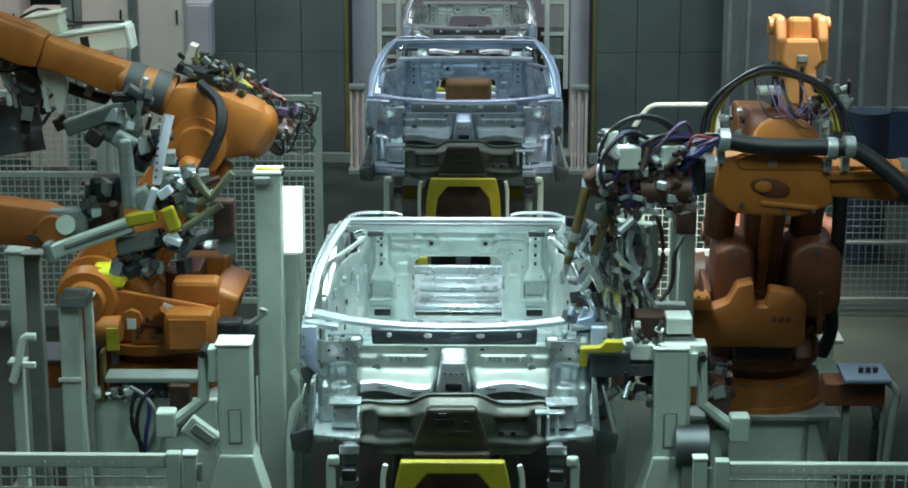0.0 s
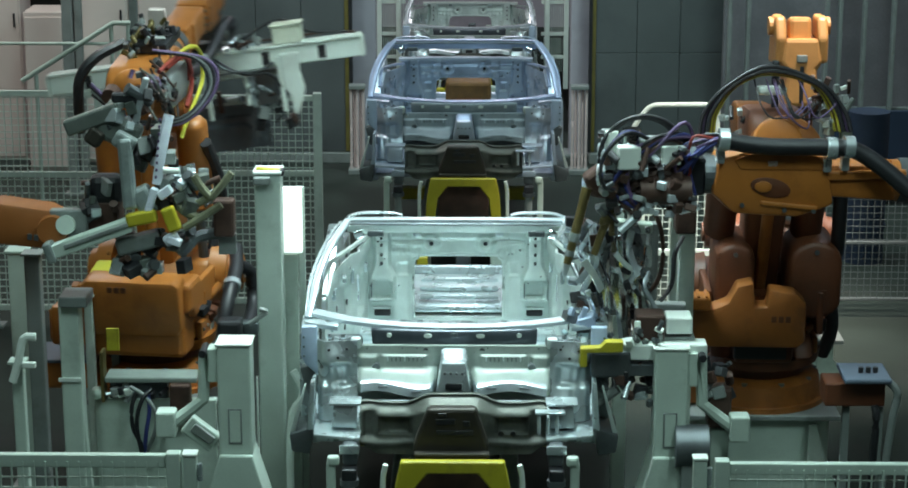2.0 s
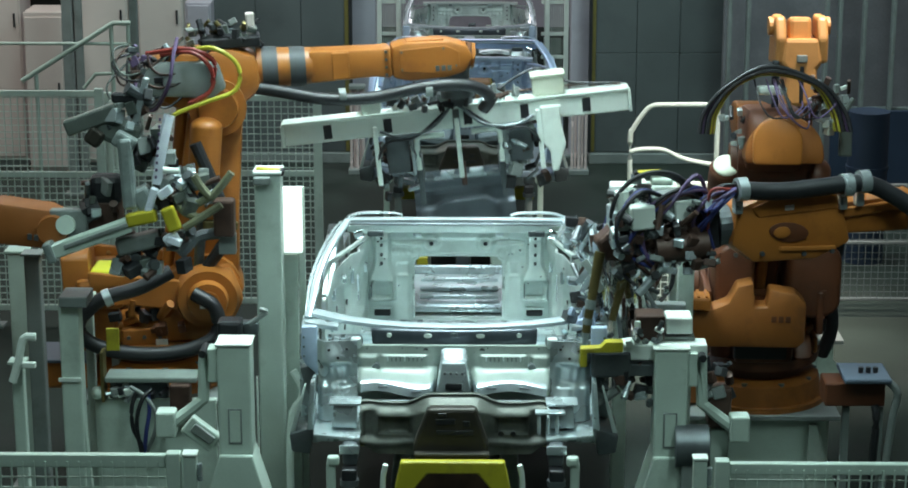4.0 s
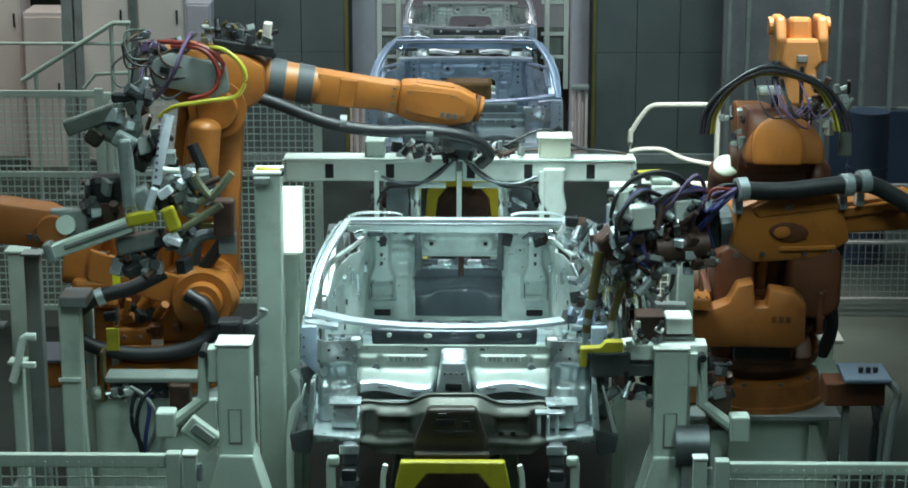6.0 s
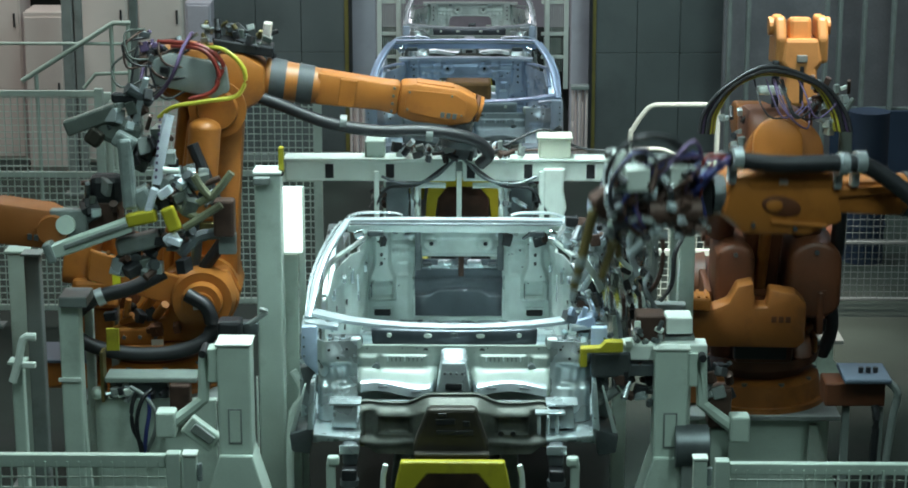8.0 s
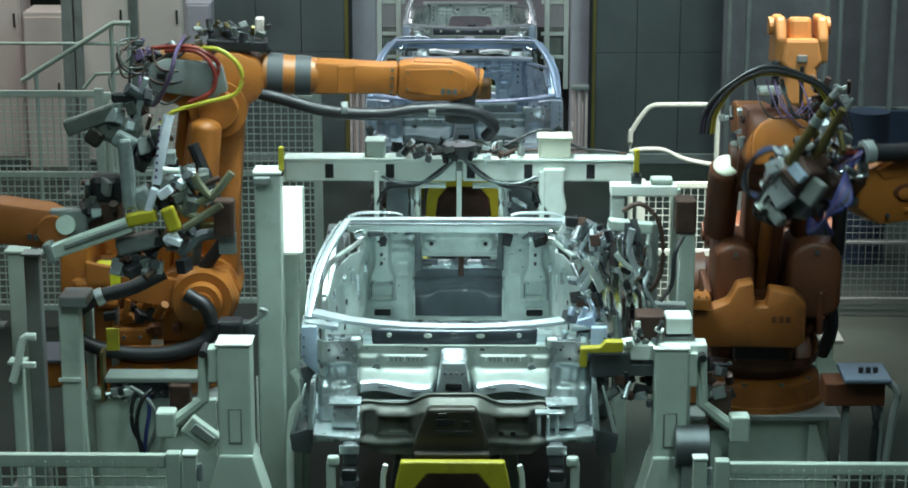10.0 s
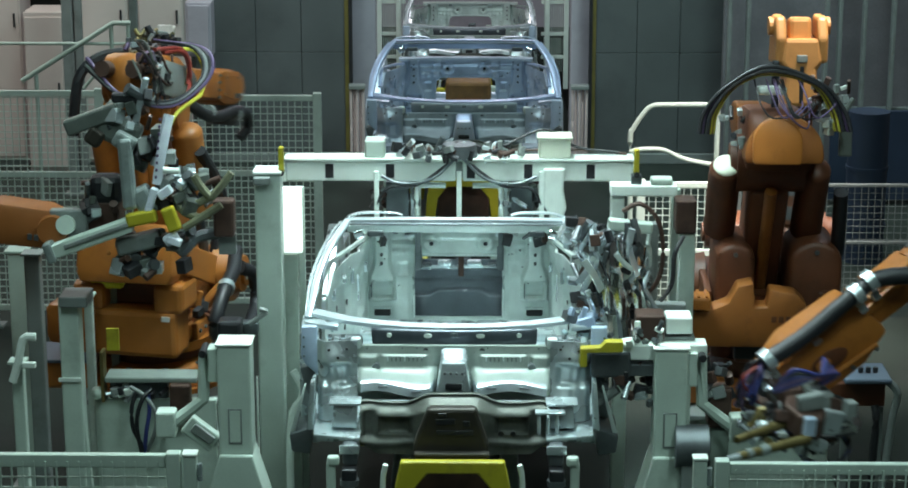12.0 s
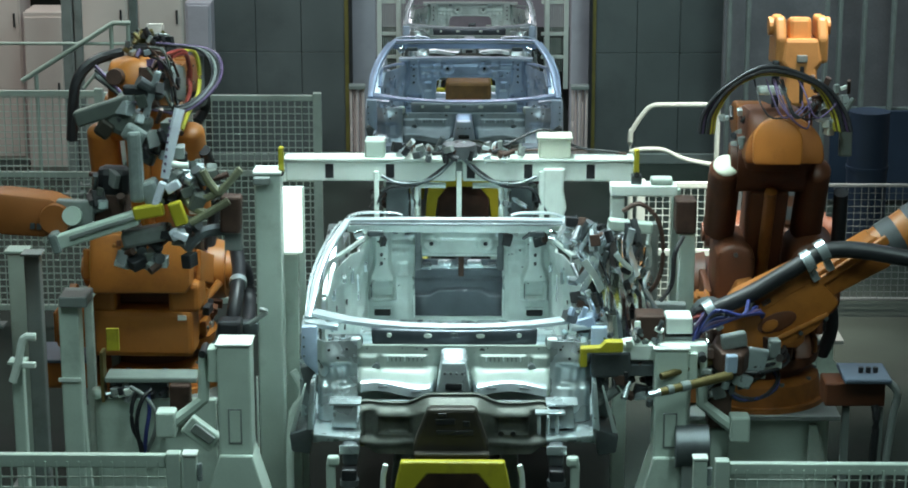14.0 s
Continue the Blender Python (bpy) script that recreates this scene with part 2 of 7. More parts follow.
def gate(name, x0, x1, edge):
    """A dark lifting gate of sheet panels in a frame, with a yellow edge strip."""
    g = thing(name, "dark grey sheet-steel safety gate with a yellow edge", "gate", None, "safety gates")
    n = 3
    w = (x1 - x0) / n
    for i in range(n):
        for j in range(3):
            z0 = 0.12 + j * 1.03
            bm = one(span, (x0 + i * w + 0.003, GATE_Y, z0), (x0 + (i + 1) * w - 0.003, GATE_Y + 0.05, z0 + 1.025), 0.003)
            part("panel", bm, M_WALLDARK, g)
    part("backing", one(span, (x0, GATE_Y + 0.03, 0.05), (x1, GATE_Y + 0.09, GATE_TOP)), M_STEEL_DARK, g)
    part("bottom_beam", one(span, (x0 - 0.03, GATE_Y - 0.05, 0), (x1 + 0.03, GATE_Y + 0.08, 0.11), 0.01), M_GREY, g)
    ex = x1 if edge > 0 else x0
    part("edge_strip", one(span, (ex - 0.022, GATE_Y - 0.02, 0.12), (ex + 0.022, GATE_Y + 0.02, GATE_TOP), 0.004), M_DULLY, g, "worn yellow edge strip")
    part("seal", one(span, (ex + 0.035 * edge - 0.012, GATE_Y - 0.03, 0.12), (ex + 0.035 * edge + 0.02, GATE_Y + 0.05, GATE_TOP)), M_BLACK, g)
    return settle(g, (x0 + x1) / 2, GATE_Y, 0)


gate("gate", -2.638, -1.249, 1)
gate("gate", 1.262, 2.573, -1)

M_LILAC = material("lilac_grey_paint", (0.40, 0.38, 0.43), 0.5, 0.0, 0.08, 3, 0.03, 100, (0.2, 0.19, 0.2), 0.3)
for x0, x1, lab in ((-1.221, -0.968, "wide"), (1.038, 1.242, "narrow")):
    p = thing("portal_post", "lilac-grey painted " + lab + " steel post of the line portal", "post")
    part("post", one(span, (x0, 21.1, 0), (x1, 21.35, 3.6), 0.015), M_LILAC, p)
    x = (x0 + x1) / 2
    part("base_plate", one(span, (x - 0.16, 21.05, 0), (x + 0.16, 21.4, 0.03), 0.004), M_GREY, p)
    settle(p, x, 21.2, 0)


def roller_guard(name, x0, x1):
    """A ribbed guard of bright vertical tubes."""
    g = thing(name, "ribbed guard of bright vertical metal tubes", "guard", None, "ribbed guards")
    for i in range(5):
        x = x0 + (x1 - x0) * i / 4
        part("tube", one(cyl, (x, 20.3 + 0.05 * (i % 2), 0.05), (x, 20.3 + 0.05 * (i % 2), 0.86), 0.014, n=10), M_COPPER, g)
    part("foot", one(span, (x0 - 0.03, 20.22, 0), (x1 + 0.03, 20.42, 0.05), 0.006), M_GREY, g)
    part("head", one(span, (x0 - 0.02, 20.26, 0.86), (x1 + 0.02, 20.4, 0.9), 0.006), M_GREY, g)
    return settle(g, (x0 + x1) / 2, 20.3, 0)


M_COPPER = material("pinkish_bright_tube", (0.86, 0.72, 0.70), 0.25, 0.25, 0.1, 8)
roller_guard("roller_guard", -1.183, -1.060)
roller_guard("roller_guard", 1.034, 1.173)


def fence(name, x0, x1, y, z0, z1, label, step=0.05, posts=(True, True), mids=(), paint=None, bar=0.022, wire=0.0038):
    """A panel fence: posts, rails and a welded wire mesh."""
    paint = paint or M_PALE
    f = thing(name, label, "fence", None, "wire mesh fences")
    for x, on in zip((x0, x1), posts):
        if on:
            part("post", one(span, (x - 0.032, y - 0.03, 0), (x + 0.032, y + 0.03, z1 + 0.04), 0.006), paint, f)
            part("foot_plate", one(span, (x - 0.08, y - 0.08, 0), (x + 0.08, y + 0.08, 0.015), 0.003), M_GREY, f)
    levels = [z0, *mids, z1]
    for z in levels:
        part("rail", one(span, (x0 + 0.034, y - 0.02, z - bar), (x1 - 0.034, y + 0.02, z + bar), 0.005), paint, f)
    bm = bmesh.new()
    x = x0 + 0.06
    while x < x1 - 0.04:
        span(bm, (x - wire, y - 0.026, z0), (x + wire, y - 0.0205, z1))
        x += step
    z = z0 + step
    while z < z1 - 0.02:
        span(bm, (x0 + 0.034, y + 0.0205, z - wire), (x1 - 0.034, y + 0.026, z + wire))
        z += step
    tagged(part("wire_mesh", bm, paint, f), kind="stuff")
    return settle(f, (x0 + x1) / 2, y, 0)


fence("fence", -3.584, -2.713, 15.0, 0.15, 1.799, "pale grey-green wire mesh fence behind the robot", 0.052, mids=(1.185,), paint=M_FENCE)
fence("fence", -2.690, -1.113, 15.2, 0.15, 1.731, "pale grey-green wire mesh fence with a tall end post", 0.052, mids=(1.153,), paint=M_FENCE)
fence("fence", 1.311, 1.949, 15.0, 0.15, 1.119, "pale wire mesh fence beside the line", 0.052, mids=(0.6,), paint=M_FENCE, wire=0.0027)
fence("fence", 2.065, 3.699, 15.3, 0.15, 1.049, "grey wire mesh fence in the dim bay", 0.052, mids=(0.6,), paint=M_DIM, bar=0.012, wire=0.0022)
fence("fence", -2.177, -1.247, 8.6, 0.15, 1.341, "pale green-grey low wire mesh fence along the cell edge", 0.05, bar=0.03)
fence("fence", 1.187, 2.192, 8.6, 0.15, 1.317, "pale green-grey low wire mesh fence along the cell edge", 0.05, bar=0.026)


def stub_post(x, y, z, w=0.06):
    p = thing("fence_post", "pale green-grey square fence post with a cap", "post")
    part("post", one(span, (x - w / 2, y - w / 2, 0), (x + w / 2, y + w / 2, z), 0.006), M_PALE, p)
    part("cap", one(span, (x - w / 2 - 0.004, y - w / 2 - 0.004, z), (x + w / 2 + 0.004, y + w / 2 + 0.004, z + 0.012), 0.004), M_WHITE, p)
    part("hinge", one(cyl, (x + w / 2 + 0.012, y - 0.01, z - 0.12), (x + w / 2 + 0.012, y - 0.01, z - 0.04), 0.012, n=10), M_STEEL, p)
    return settle(p, x, y, 0)


stub_post(-1.173, 8.6, 1.369)
stub_post(1.089, 8.6, 1.360)

# pale cabinets and frames behind the fence
def cabinet(x0, x1, y, z1, mat, label, doors=2):
    c = thing("cabinet", label, "cabinet", None, "cabinets")
    part("body", one(span, (x0, y, 0.08), (x1, y + 0.5, z1), 0.012), mat, c)
    part("plinth", one(span, (x0 + 0.03, y + 0.03, 0), (x1 - 0.03, y + 0.47, 0.08)), M_GREY, c)
    w = (x1 - x0) / doors
    for i in range(doors):
        d = part("door", one(span, (x0 + i * w + 0.015, y - 0.02, 0.12), (x0 + (i + 1) * w - 0.015, y, z1 - 0.05), 0.006), mat, c)
        part("handle", one(span, (x0 + (i + 1) * w - 0.07, y - 0.04, z1 * 0.5), (x0 + (i + 1) * w - 0.05, y - 0.02, z1 * 0.5 + 0.14), 0.005), M_BLACK, d)
    return settle(c, (x0 + x1) / 2, y, 0)


M_BEIGE = material("beige_enamel", (0.60, 0.53, 0.49), 0.55, 0.0, 0.06, 2, 0.02, 100, (0.36, 0.31, 0.29), 0.3)
cabinet(-4.897, -4.500, 20.5, 2.9, M_BEIGE, "tall beige steel cabinet with closed doors", 1)
cabinet(-4.365, -3.977, 20.0, 1.672, M_BEIGE, "beige steel cabinet with closed doors", 1)
cabinet(-3.873, -3.409, 20.4, 3.0, M_BEIGE, "tall beige steel cabinet with closed doors", 1)
cabinet(-3.304, -2.852, 20.4, 3.0, M_BEIGE, "tall beige steel cabinet with closed doors", 1)
box_c = thing("control_box", "blue-grey steel control box on a post", "control box")
part("body", one(span, (-2.717, 19.600, 1.301), (-2.467, 19.85, 1.825), 0.01), M_LILAC, box_c)
part("lid", one(span, (-2.691, 19.575, 1.340), (-2.491, 19.6, 1.798), 0.006), M_LILAC, box_c)
part("post", one(span, (-2.638, 19.68, 0), (-2.571, 19.76, 1.290)), M_GREY, box_c)
settle(box_c, -2.591, 19.7, 0)
for post_x, w, lab, y in ((-3.799, 0.045, "dark", 19.3), (-3.770, 0.035, "slim dark", 19.7), (-2.896, 0.035, "slender grey", 17.7)):
    p = thing("steel_column", lab + " steel column of the hall frame", "column")
    part("shaft", one(span, (post_x - w, y, 0), (post_x + w, y + 2 * w, 5.0), 0.006), M_GREY, p)
    part("base_plate", one(span, (post_x - w * 2, y - w, 0), (post_x + w * 2, y + 3 * w, 0.02), 0.004), M_GREY, p)
    settle(p, post_x, y, 0)

rail = thing("stair_rail", "pale grey painted stair handrail with posts", "handrail")
y = 17.5
bm = bmesh.new()
sweep(bm, [(-3.841, 17.500, 1.440), (-3.035, 17.500, 1.943), (-2.886, 17.500, 1.944)], 0.022, 10, 1)
smooth(part("top_rail", bm, M_PALE, rail))
bm = bmesh.new()
sweep(bm, [(-3.309, 17.500, 1.380), (-3.203, 17.500, 1.502), (-2.903, 17.500, 1.512)], 0.016, 10, 1)
smooth(part("lower_rail", bm, M_PALE, rail))
for post_x, top in ((-3.053, 1.939), (-2.908, 1.949), (-3.716, 1.509)):
    part("post", one(cyl, (post_x, 17.5, 0), (post_x, 17.5, top), 0.018, n=10), M_PALE, rail)
part("cross_rail", one(cyl, (-4.013, 17.500, 1.766), (-2.888, 17.500, 1.764), 0.014, n=8), M_PALE, rail)
settle(rail, -3.053, 17.5, 0)

bow = thing("guard_rail", "bent pale grey tubular guard rail beside the line", "handrail")
bm = bmesh.new()
sweep(bm, [(1.959, 15.800, 1.572), (1.599, 15.800, 1.571), (1.451, 15.800, 1.562), (1.376, 15.800, 1.493), (1.306, 15.800, 1.382), (1.282, 15.800, 1.276), (1.297, 15.800, 0.552), (1.297, 15.8, 0)], 0.02, 10, 4)
smooth(part("tube", bm, M_FENCE, bow))
bm = bmesh.new()
sweep(bm, [(1.974, 15.800, 1.098), (1.893, 15.800, 1.102), (1.701, 15.800, 1.143), (1.541, 15.800, 1.212), (1.374, 15.800, 1.216), (1.283, 15.800, 1.198)], 0.018, 10, 5)
smooth(part("lower_tube", bm, M_FENCE, bow))
part("foot", one(cyl, (1.959, 15.8, 0), (1.959, 15.8, 1.567), 0.02, n=10), M_FENCE, bow)
settle(bow, 1.959, 15.8, 0)

# dim bay beyond the upright robot
bay = thing("bay_partition", "dark navy panel partition with lighter frames", "partition")
for i in range(4):
    xa = 3.393 + i * 0.42
    part("panel", one(span, (xa, 19.0, 0.05), (xa + 0.4, 19.04, 0.903), 0.006), M_NAVY, bay)
for post_x in (2.433, 2.606, 3.336, 3.460, 3.687, 3.958, 4.282):
    part("mullion", one(span, (post_x - 0.018, 19.1, 0), (post_x + 0.018, 19.2, 4.0), 0.006), M_GREY, bay)
for zz in (0.864,):
    part("transom", one(span, (2.433, 19.22, zz - 0.03), (4.282, 19.28, zz + 0.03), 0.006), M_GREY, bay)
part("backing", one(span, (2.460, 19.8, 0), (9, 19.9, 4.4)), material("dim_bay_sheet", (0.2, 0.195, 0.21), 0.45, 0.1, 0.3, 1.6, 0.05, 40, (0.1, 0.1, 0.12), 0.5), bay)
settle(bay, 3.363, 19.2, 0)
blue_bin = thing("blue_drum", "dark blue steel drum behind the fence", "drum")
bm = one(cyl, (3.368, 17.0, 0), (3.368, 17.0, 1.292), 0.17, n=24)
smooth(part("body", bm, M_NAVY, blue_bin))
for zz in (0.3, 0.8):
    smooth(part("rim", one(cyl, (3.368, 17.0, zz), (3.368, 17.0, zz + 0.03), 0.18, n=24), M_NAVY, blue_bin))
settle(blue_bin, 3.368, 17.0, 0)

# the next station through the portal
cage = thing("far_cage", "pale frame cage of the next station", "frame")
for post_x in (-1.125, -0.891, 0.924, 1.156):
    part("post", one(span, (post_x - 0.03, 25.0, 0), (post_x + 0.03, 25.06, 3.4), 0.006), M_WHITE, cage)
for zz in (1.061, 0.671, 0.385):
    part("rail", one(span, (-1.125, 25.07, zz - 0.02), (-0.806, 25.1, zz + 0.02)), M_WHITE, cage)
    part("rail", one(span, (0.853, 25.07, zz - 0.02), (1.156, 25.1, zz + 0.02)), M_WHITE, cage)
bm = bmesh.new()
for k in range(14):
    for xa in (-1.125, 0.888):
        span(bm, (xa + k * 0.022, 25.11, 0.2), (xa + k * 0.022 + 0.006, 25.116, 3.2))
tagged(part("wire_mesh", bm, M_WHITE, cage), kind="stuff")
settle(cage, 0, 25.0, 0)
setting("wall_station", one(span, (-2.6, 30, 0), (3.0, 30.2, 4.5)), M_LILAC, "lilac-grey sheet wall of the next station", "wall")


# ---- car bodies on their skids ----
def pressed_sheet(bm, fn, nu, nv, thick, gap=None):
    """A pressed sheet: fn(u, v) gives its points for u, v from 0 to 1; thick: the offset to its back; gap(u, v) leaves cells open."""
    off = Vector(thick)
    faces = [[bm.verts.new(Vector(fn(i / nu, j / nv)) + off * k) for i in range(nu + 1) for j in range(nv + 1)] for k in (0, 1)]

    def on(i, j):
        return 0 <= i < nu and 0 <= j < nv and not (gap and gap((i + 0.5) / nu, (j + 0.5) / nv))

    def at(i, j, k):
        return faces[k][i * (nv + 1) + j]

    for i in range(nu):
        for j in range(nv):
            if not on(i, j):
                continue
            for k in (0, 1):
                q = (at(i, j, k), at(i + 1, j, k), at(i + 1, j + 1, k), at(i, j + 1, k))
                bm.faces.new(q if k == 0 else q[::-1])
            for di, dj, p, q in ((-1, 0, (i, j), (i, j + 1)), (1, 0, (i + 1, j), (i + 1, j + 1)), (0, -1, (i, j), (i + 1, j)), (0, 1, (i, j + 1), (i + 1, j + 1))):
                if not on(i + di, j + dj):
                    bm.faces.new((at(*p, 0), at(*q, 0), at(*q, 1), at(*p, 1)))
    bmesh.ops.delete(bm, geom=[v for v in bm.verts if not v.link_faces], context="VERTS")
    bmesh.ops.recalc_face_normals(bm, faces=bm.faces[:])


def ease(a, b, x):
    """0 below a, 1 above b, smooth between."""
    t = min(1.0, max(0.0, (x - a) / (b - a)))
    return t * t * (3 - 2 * t)


def blob(x, z, cx, cz, rx, rz):
    return math.exp(-((x - cx) / rx) ** 2 - ((z - cz) / rz) ** 2)


def bulkhead_relief(x, z):
    """How far the rear bulkhead stands forward of its plane."""
    q = abs(x)
    r = 0.022 * ease(1.425, 1.445, z)
    r += 0.016 * math.exp(-((z - 1.40) / 0.010) ** 2) * ease(0.20, 0.24, q) * (1 - ease(0.38, 0.42, q))
    ring = math.hypot(q - 0.165, z - 1.405)
    r += 0.024 * (1 - ease(0.045, 0.062, ring)) - 0.016 * (1 - ease(0.016, 0.024, ring))
    for k in range(4):
        r += 0.014 * blob(q, z, 0.25 + 0.045 * k, 1.345 + 0.008 * (k % 2), 0.014, 0.014)
    wide = 0.036 + 0.034 * (1 - ease(1.17, 1.30, z))
    r += 0.050 * (1 - ease(wide, wide + 0.018, abs(q - 0.468))) * ease(1.035, 1.06, z)
    pocket = max(abs(q - 0.468) / 0.066, abs(z - 1.118) / 0.062)
    corner = math.hypot(q - 0.468, z - 1.118) / 0.080
    r -= 0.060 * (1 - ease(0.86, 1.0, max(pocket, corner)))
    r -= 0.012 * (1 - ease(0.030, 0.045, abs(z - 1.24))) * ease(0.29, 0.31, q) * (1 - ease(0.36, 0.38, q))
    r += 0.010 * (1 - ease(0.29, 0.31, q))
    return r


def car_body(name, label, m, steel, seed, rim):
    """A bare open car body, front towards -y, windscreen header at y 0."""
    rnd = random.Random(seed)
    car = thing(name, label, "car body", m, "car bodies on the line")
    bright = rim is steel
    inner = M_BULK if bright else steel
    primed = M_PRIMER if bright else M_PRIMER_BLUE
    frame_mat = M_RIM if bright else rim

    def sheet(n, bm, mat=None, lab="", ang=35):
        return smooth(part(n, bm, mat or steel, car, lab), ang)

    for s in (-1, 1):
        bm = bmesh.new()
        sweep(bm, [(s * 0.595, 0.02, 1.838), (s * 0.655, -0.14, 1.778), (s * 0.697, -0.25, 1.72), (s * 0.733, -0.40, 1.634), (s * 0.752, -0.54, 1.55), (s * 0.765, -0.66, 1.485)], 0, 16, 6, (0.021, 0.014))
        sheet("windscreen_pillar", bm, frame_mat, "", 60)
        bm = bmesh.new()
        sweep(bm, [(s * 0.63, 0.06, 1.812), (s * 0.705, -0.05, 1.725), (s * 0.765, -0.20, 1.615), (s * 0.782, -0.35, 1.54), (s * 0.785, -0.52, 1.44), (s * 0.79, -0.62, 1.25), (s * 0.79, -0.62, 0.92)], 0, 12, 6, (0.009, 0.022))
        sheet("door_seal_flange", bm, rim)
        bm = bmesh.new()
        near = curve_points([(s * 0.605, 0.03, 1.83), (s * 0.665, -0.13, 1.768), (s * 0.707, -0.24, 1.708), (s * 0.743, -0.40, 1.622), (s * 0.762, -0.54, 1.54), (s * 0.772, -0.66, 1.475)], 4)
        far = curve_points([(s * 0.632, 0.07, 1.80), (s * 0.702, -0.04, 1.715), (s * 0.762, -0.19, 1.605), (s * 0.78, -0.34, 1.53), (s * 0.784, -0.48, 1.45), (s * 0.786, -0.58, 1.36)], 4)
        pressed_sheet(bm, lambda u, v: near[round(u * 20)].lerp(far[round(u * 20)], v), 20, 4, (-s * 0.006, 0.006, 0))
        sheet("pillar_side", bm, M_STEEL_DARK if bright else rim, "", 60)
        for k in range(4):
            p = near[3 + 4 * k].lerp(far[3 + 4 * k], 0.5)
            part("pillar_plug", one(cyl, p - Vector((s * 0.004, 0.004, 0)), p + Vector((s * 0.008, -0.008, 0.004)), 0.008, n=10), M_CHROME, car)
        # hinge pillar, sill and rear quarter
        sheet("hinge_pillar", one(prism, [(-0.80, 0.86), (-0.86, 1.2), (-0.80, 1.44), (-0.66, 1.48), (-0.52, 1.4), (-0.56, 1.0), (-0.5, 0.86)], s * 0.72, s * 0.80, "x", 0.012))
        sheet("sill", one(span, (s * 0.70, -0.7, 0.80), (s * 0.82, 1.1, 0.93), 0.025))
        bm = bmesh.new()
        prism(bm, [(0.55, 0.86), (0.62, 1.2), (0.9, 1.47), (1.3, 1.50), (1.55, 1.3), (2.1, 1.24), (2.1, 0.95), (1.75, 1.08), (1.45, 1.08), (1.2, 0.86)], s * 0.72, s * 0.80, "x", 0.012)
        sheet("rear_quarter", bm)

        # inner side of the body: a pressed sheet that narrows to the bulkhead, its top edge falling to the rear
        def side(u, v):
            y = -0.42 + 1.60 * u
            top = 1.635 - 0.19 * u - 0.10 * (1 - ease(0.0, 0.16, u))
            z = 0.90 + (top - 0.90) * v
            x = 0.70 - 0.145 * u
            x -= 0.020 * ease(0.80, 0.88, v) + 0.022 * blob(u, v, 0.30, 0.55, 0.14, 0.16) + 0.026 * math.exp(-((u - 0.62) / 0.05) ** 2) * ease(0.2, 0.3, v)
            x += 0.030 * (1 - ease(0.8, 1.0, max(abs(u - 0.46) / 0.09, abs(v - 0.62) / 0.13))) + 0.026 * (1 - ease(0.8, 1.0, max(abs(u - 0.80) / 0.10, abs(v - 0.45) / 0.22)))
            return (s * x, y, z)

        bm = bmesh.new()
        pressed_sheet(bm, side, 56, 30, (s * 0.012, 0, 0))
        sheet("inner_side_panel", bm, inner, "", 50)
        bm = bmesh.new()
        sweep(bm, [(s * 0.700, -0.40, 1.53), (s * 0.690, -0.20, 1.632), (s * 0.665, 0.05, 1.615), (s * 0.60, 0.60, 1.545), (s * 0.556, 1.16, 1.455)], 0, 10, 5, (0.014, 0.010))
        sheet("side_panel_edge", bm, M_BULK if bright else rim)
        for u, v, w, h in ((0.18, 0.80, 0.09, 0.05), (0.34, 0.86, 0.05, 0.04), (0.56, 0.80, 0.04, 0.10), (0.70, 0.60, 0.05, 0.16), (0.92, 0.70, 0.06, 0.05), (0.12, 0.60, 0.05, 0.08)):
            p = side(u, v)
            part("side_bracket", one(box, (p[0] - s * 0.006, p[1], p[2]), (0.024, w, h), 0.008, pose(0, 0, 0, rnd.uniform(-20, 20), 0, 0)), steel, car)
        for u, v, rr in ((0.22, 0.66, 0.020), (0.40, 0.42, 0.026), (0.54, 0.55, 0.016), (0.76, 0.80, 0.014), (0.88, 0.55, 0.022), (0.30, 0.90, 0.010), (0.48, 0.90, 0.010)):
            p = Vector(side(u, v))
            sheet("side_hole", one(cyl, p - Vector((s * 0.004, 0, 0)), p + Vector((s * 0.004, 0, 0)), rr, n=14), M_BLACK)
        # pale blue bracket at the door line, bent at its lower end
        sheet("fender_bracket", one(prism, [(s * 0.700, 1.515), (s * 0.780, 1.515), (s * 0.786, 1.36), (s * 0.765, 1.315), (s * 0.700, 1.255), (s * 0.655, 1.245), (s * 0.700, 1.30)], -0.92, -0.87, "y", 0.010), M_BLUEWHITE, "pale blue coated fender bracket")
        for z in (1.36, 1.41, 1.46):
            part("bolt", one(cyl, (s * 0.768, -0.92, z), (s * 0.768, -0.927, z), 0.006, n=8), M_STEEL_DARK, car)
        sheet("door_stub", one(box, (s * 0.735, -0.84, 1.22), (0.09, 0.10, 0.16), 0.02, pose(0, 0, 0, 0, s * 14, 0)), M_STEEL_DARK)

        # wheelhouse plate with its pressings, the box below it and the flange that closes it
        def wheelhouse(u, v):
            x, z = 0.490 + 0.205 * u, 1.06 + 0.41 * v
            y = -1.01 - 0.05 * (1 - ease(0.0, 0.5, v)) - 0.03 * blob(u, v, 0.55, 0.78, 0.30, 0.14) + 0.03 * (1 - ease(0.10, 0.16, abs(v - 0.56))) * ease(0.1, 0.3, u)
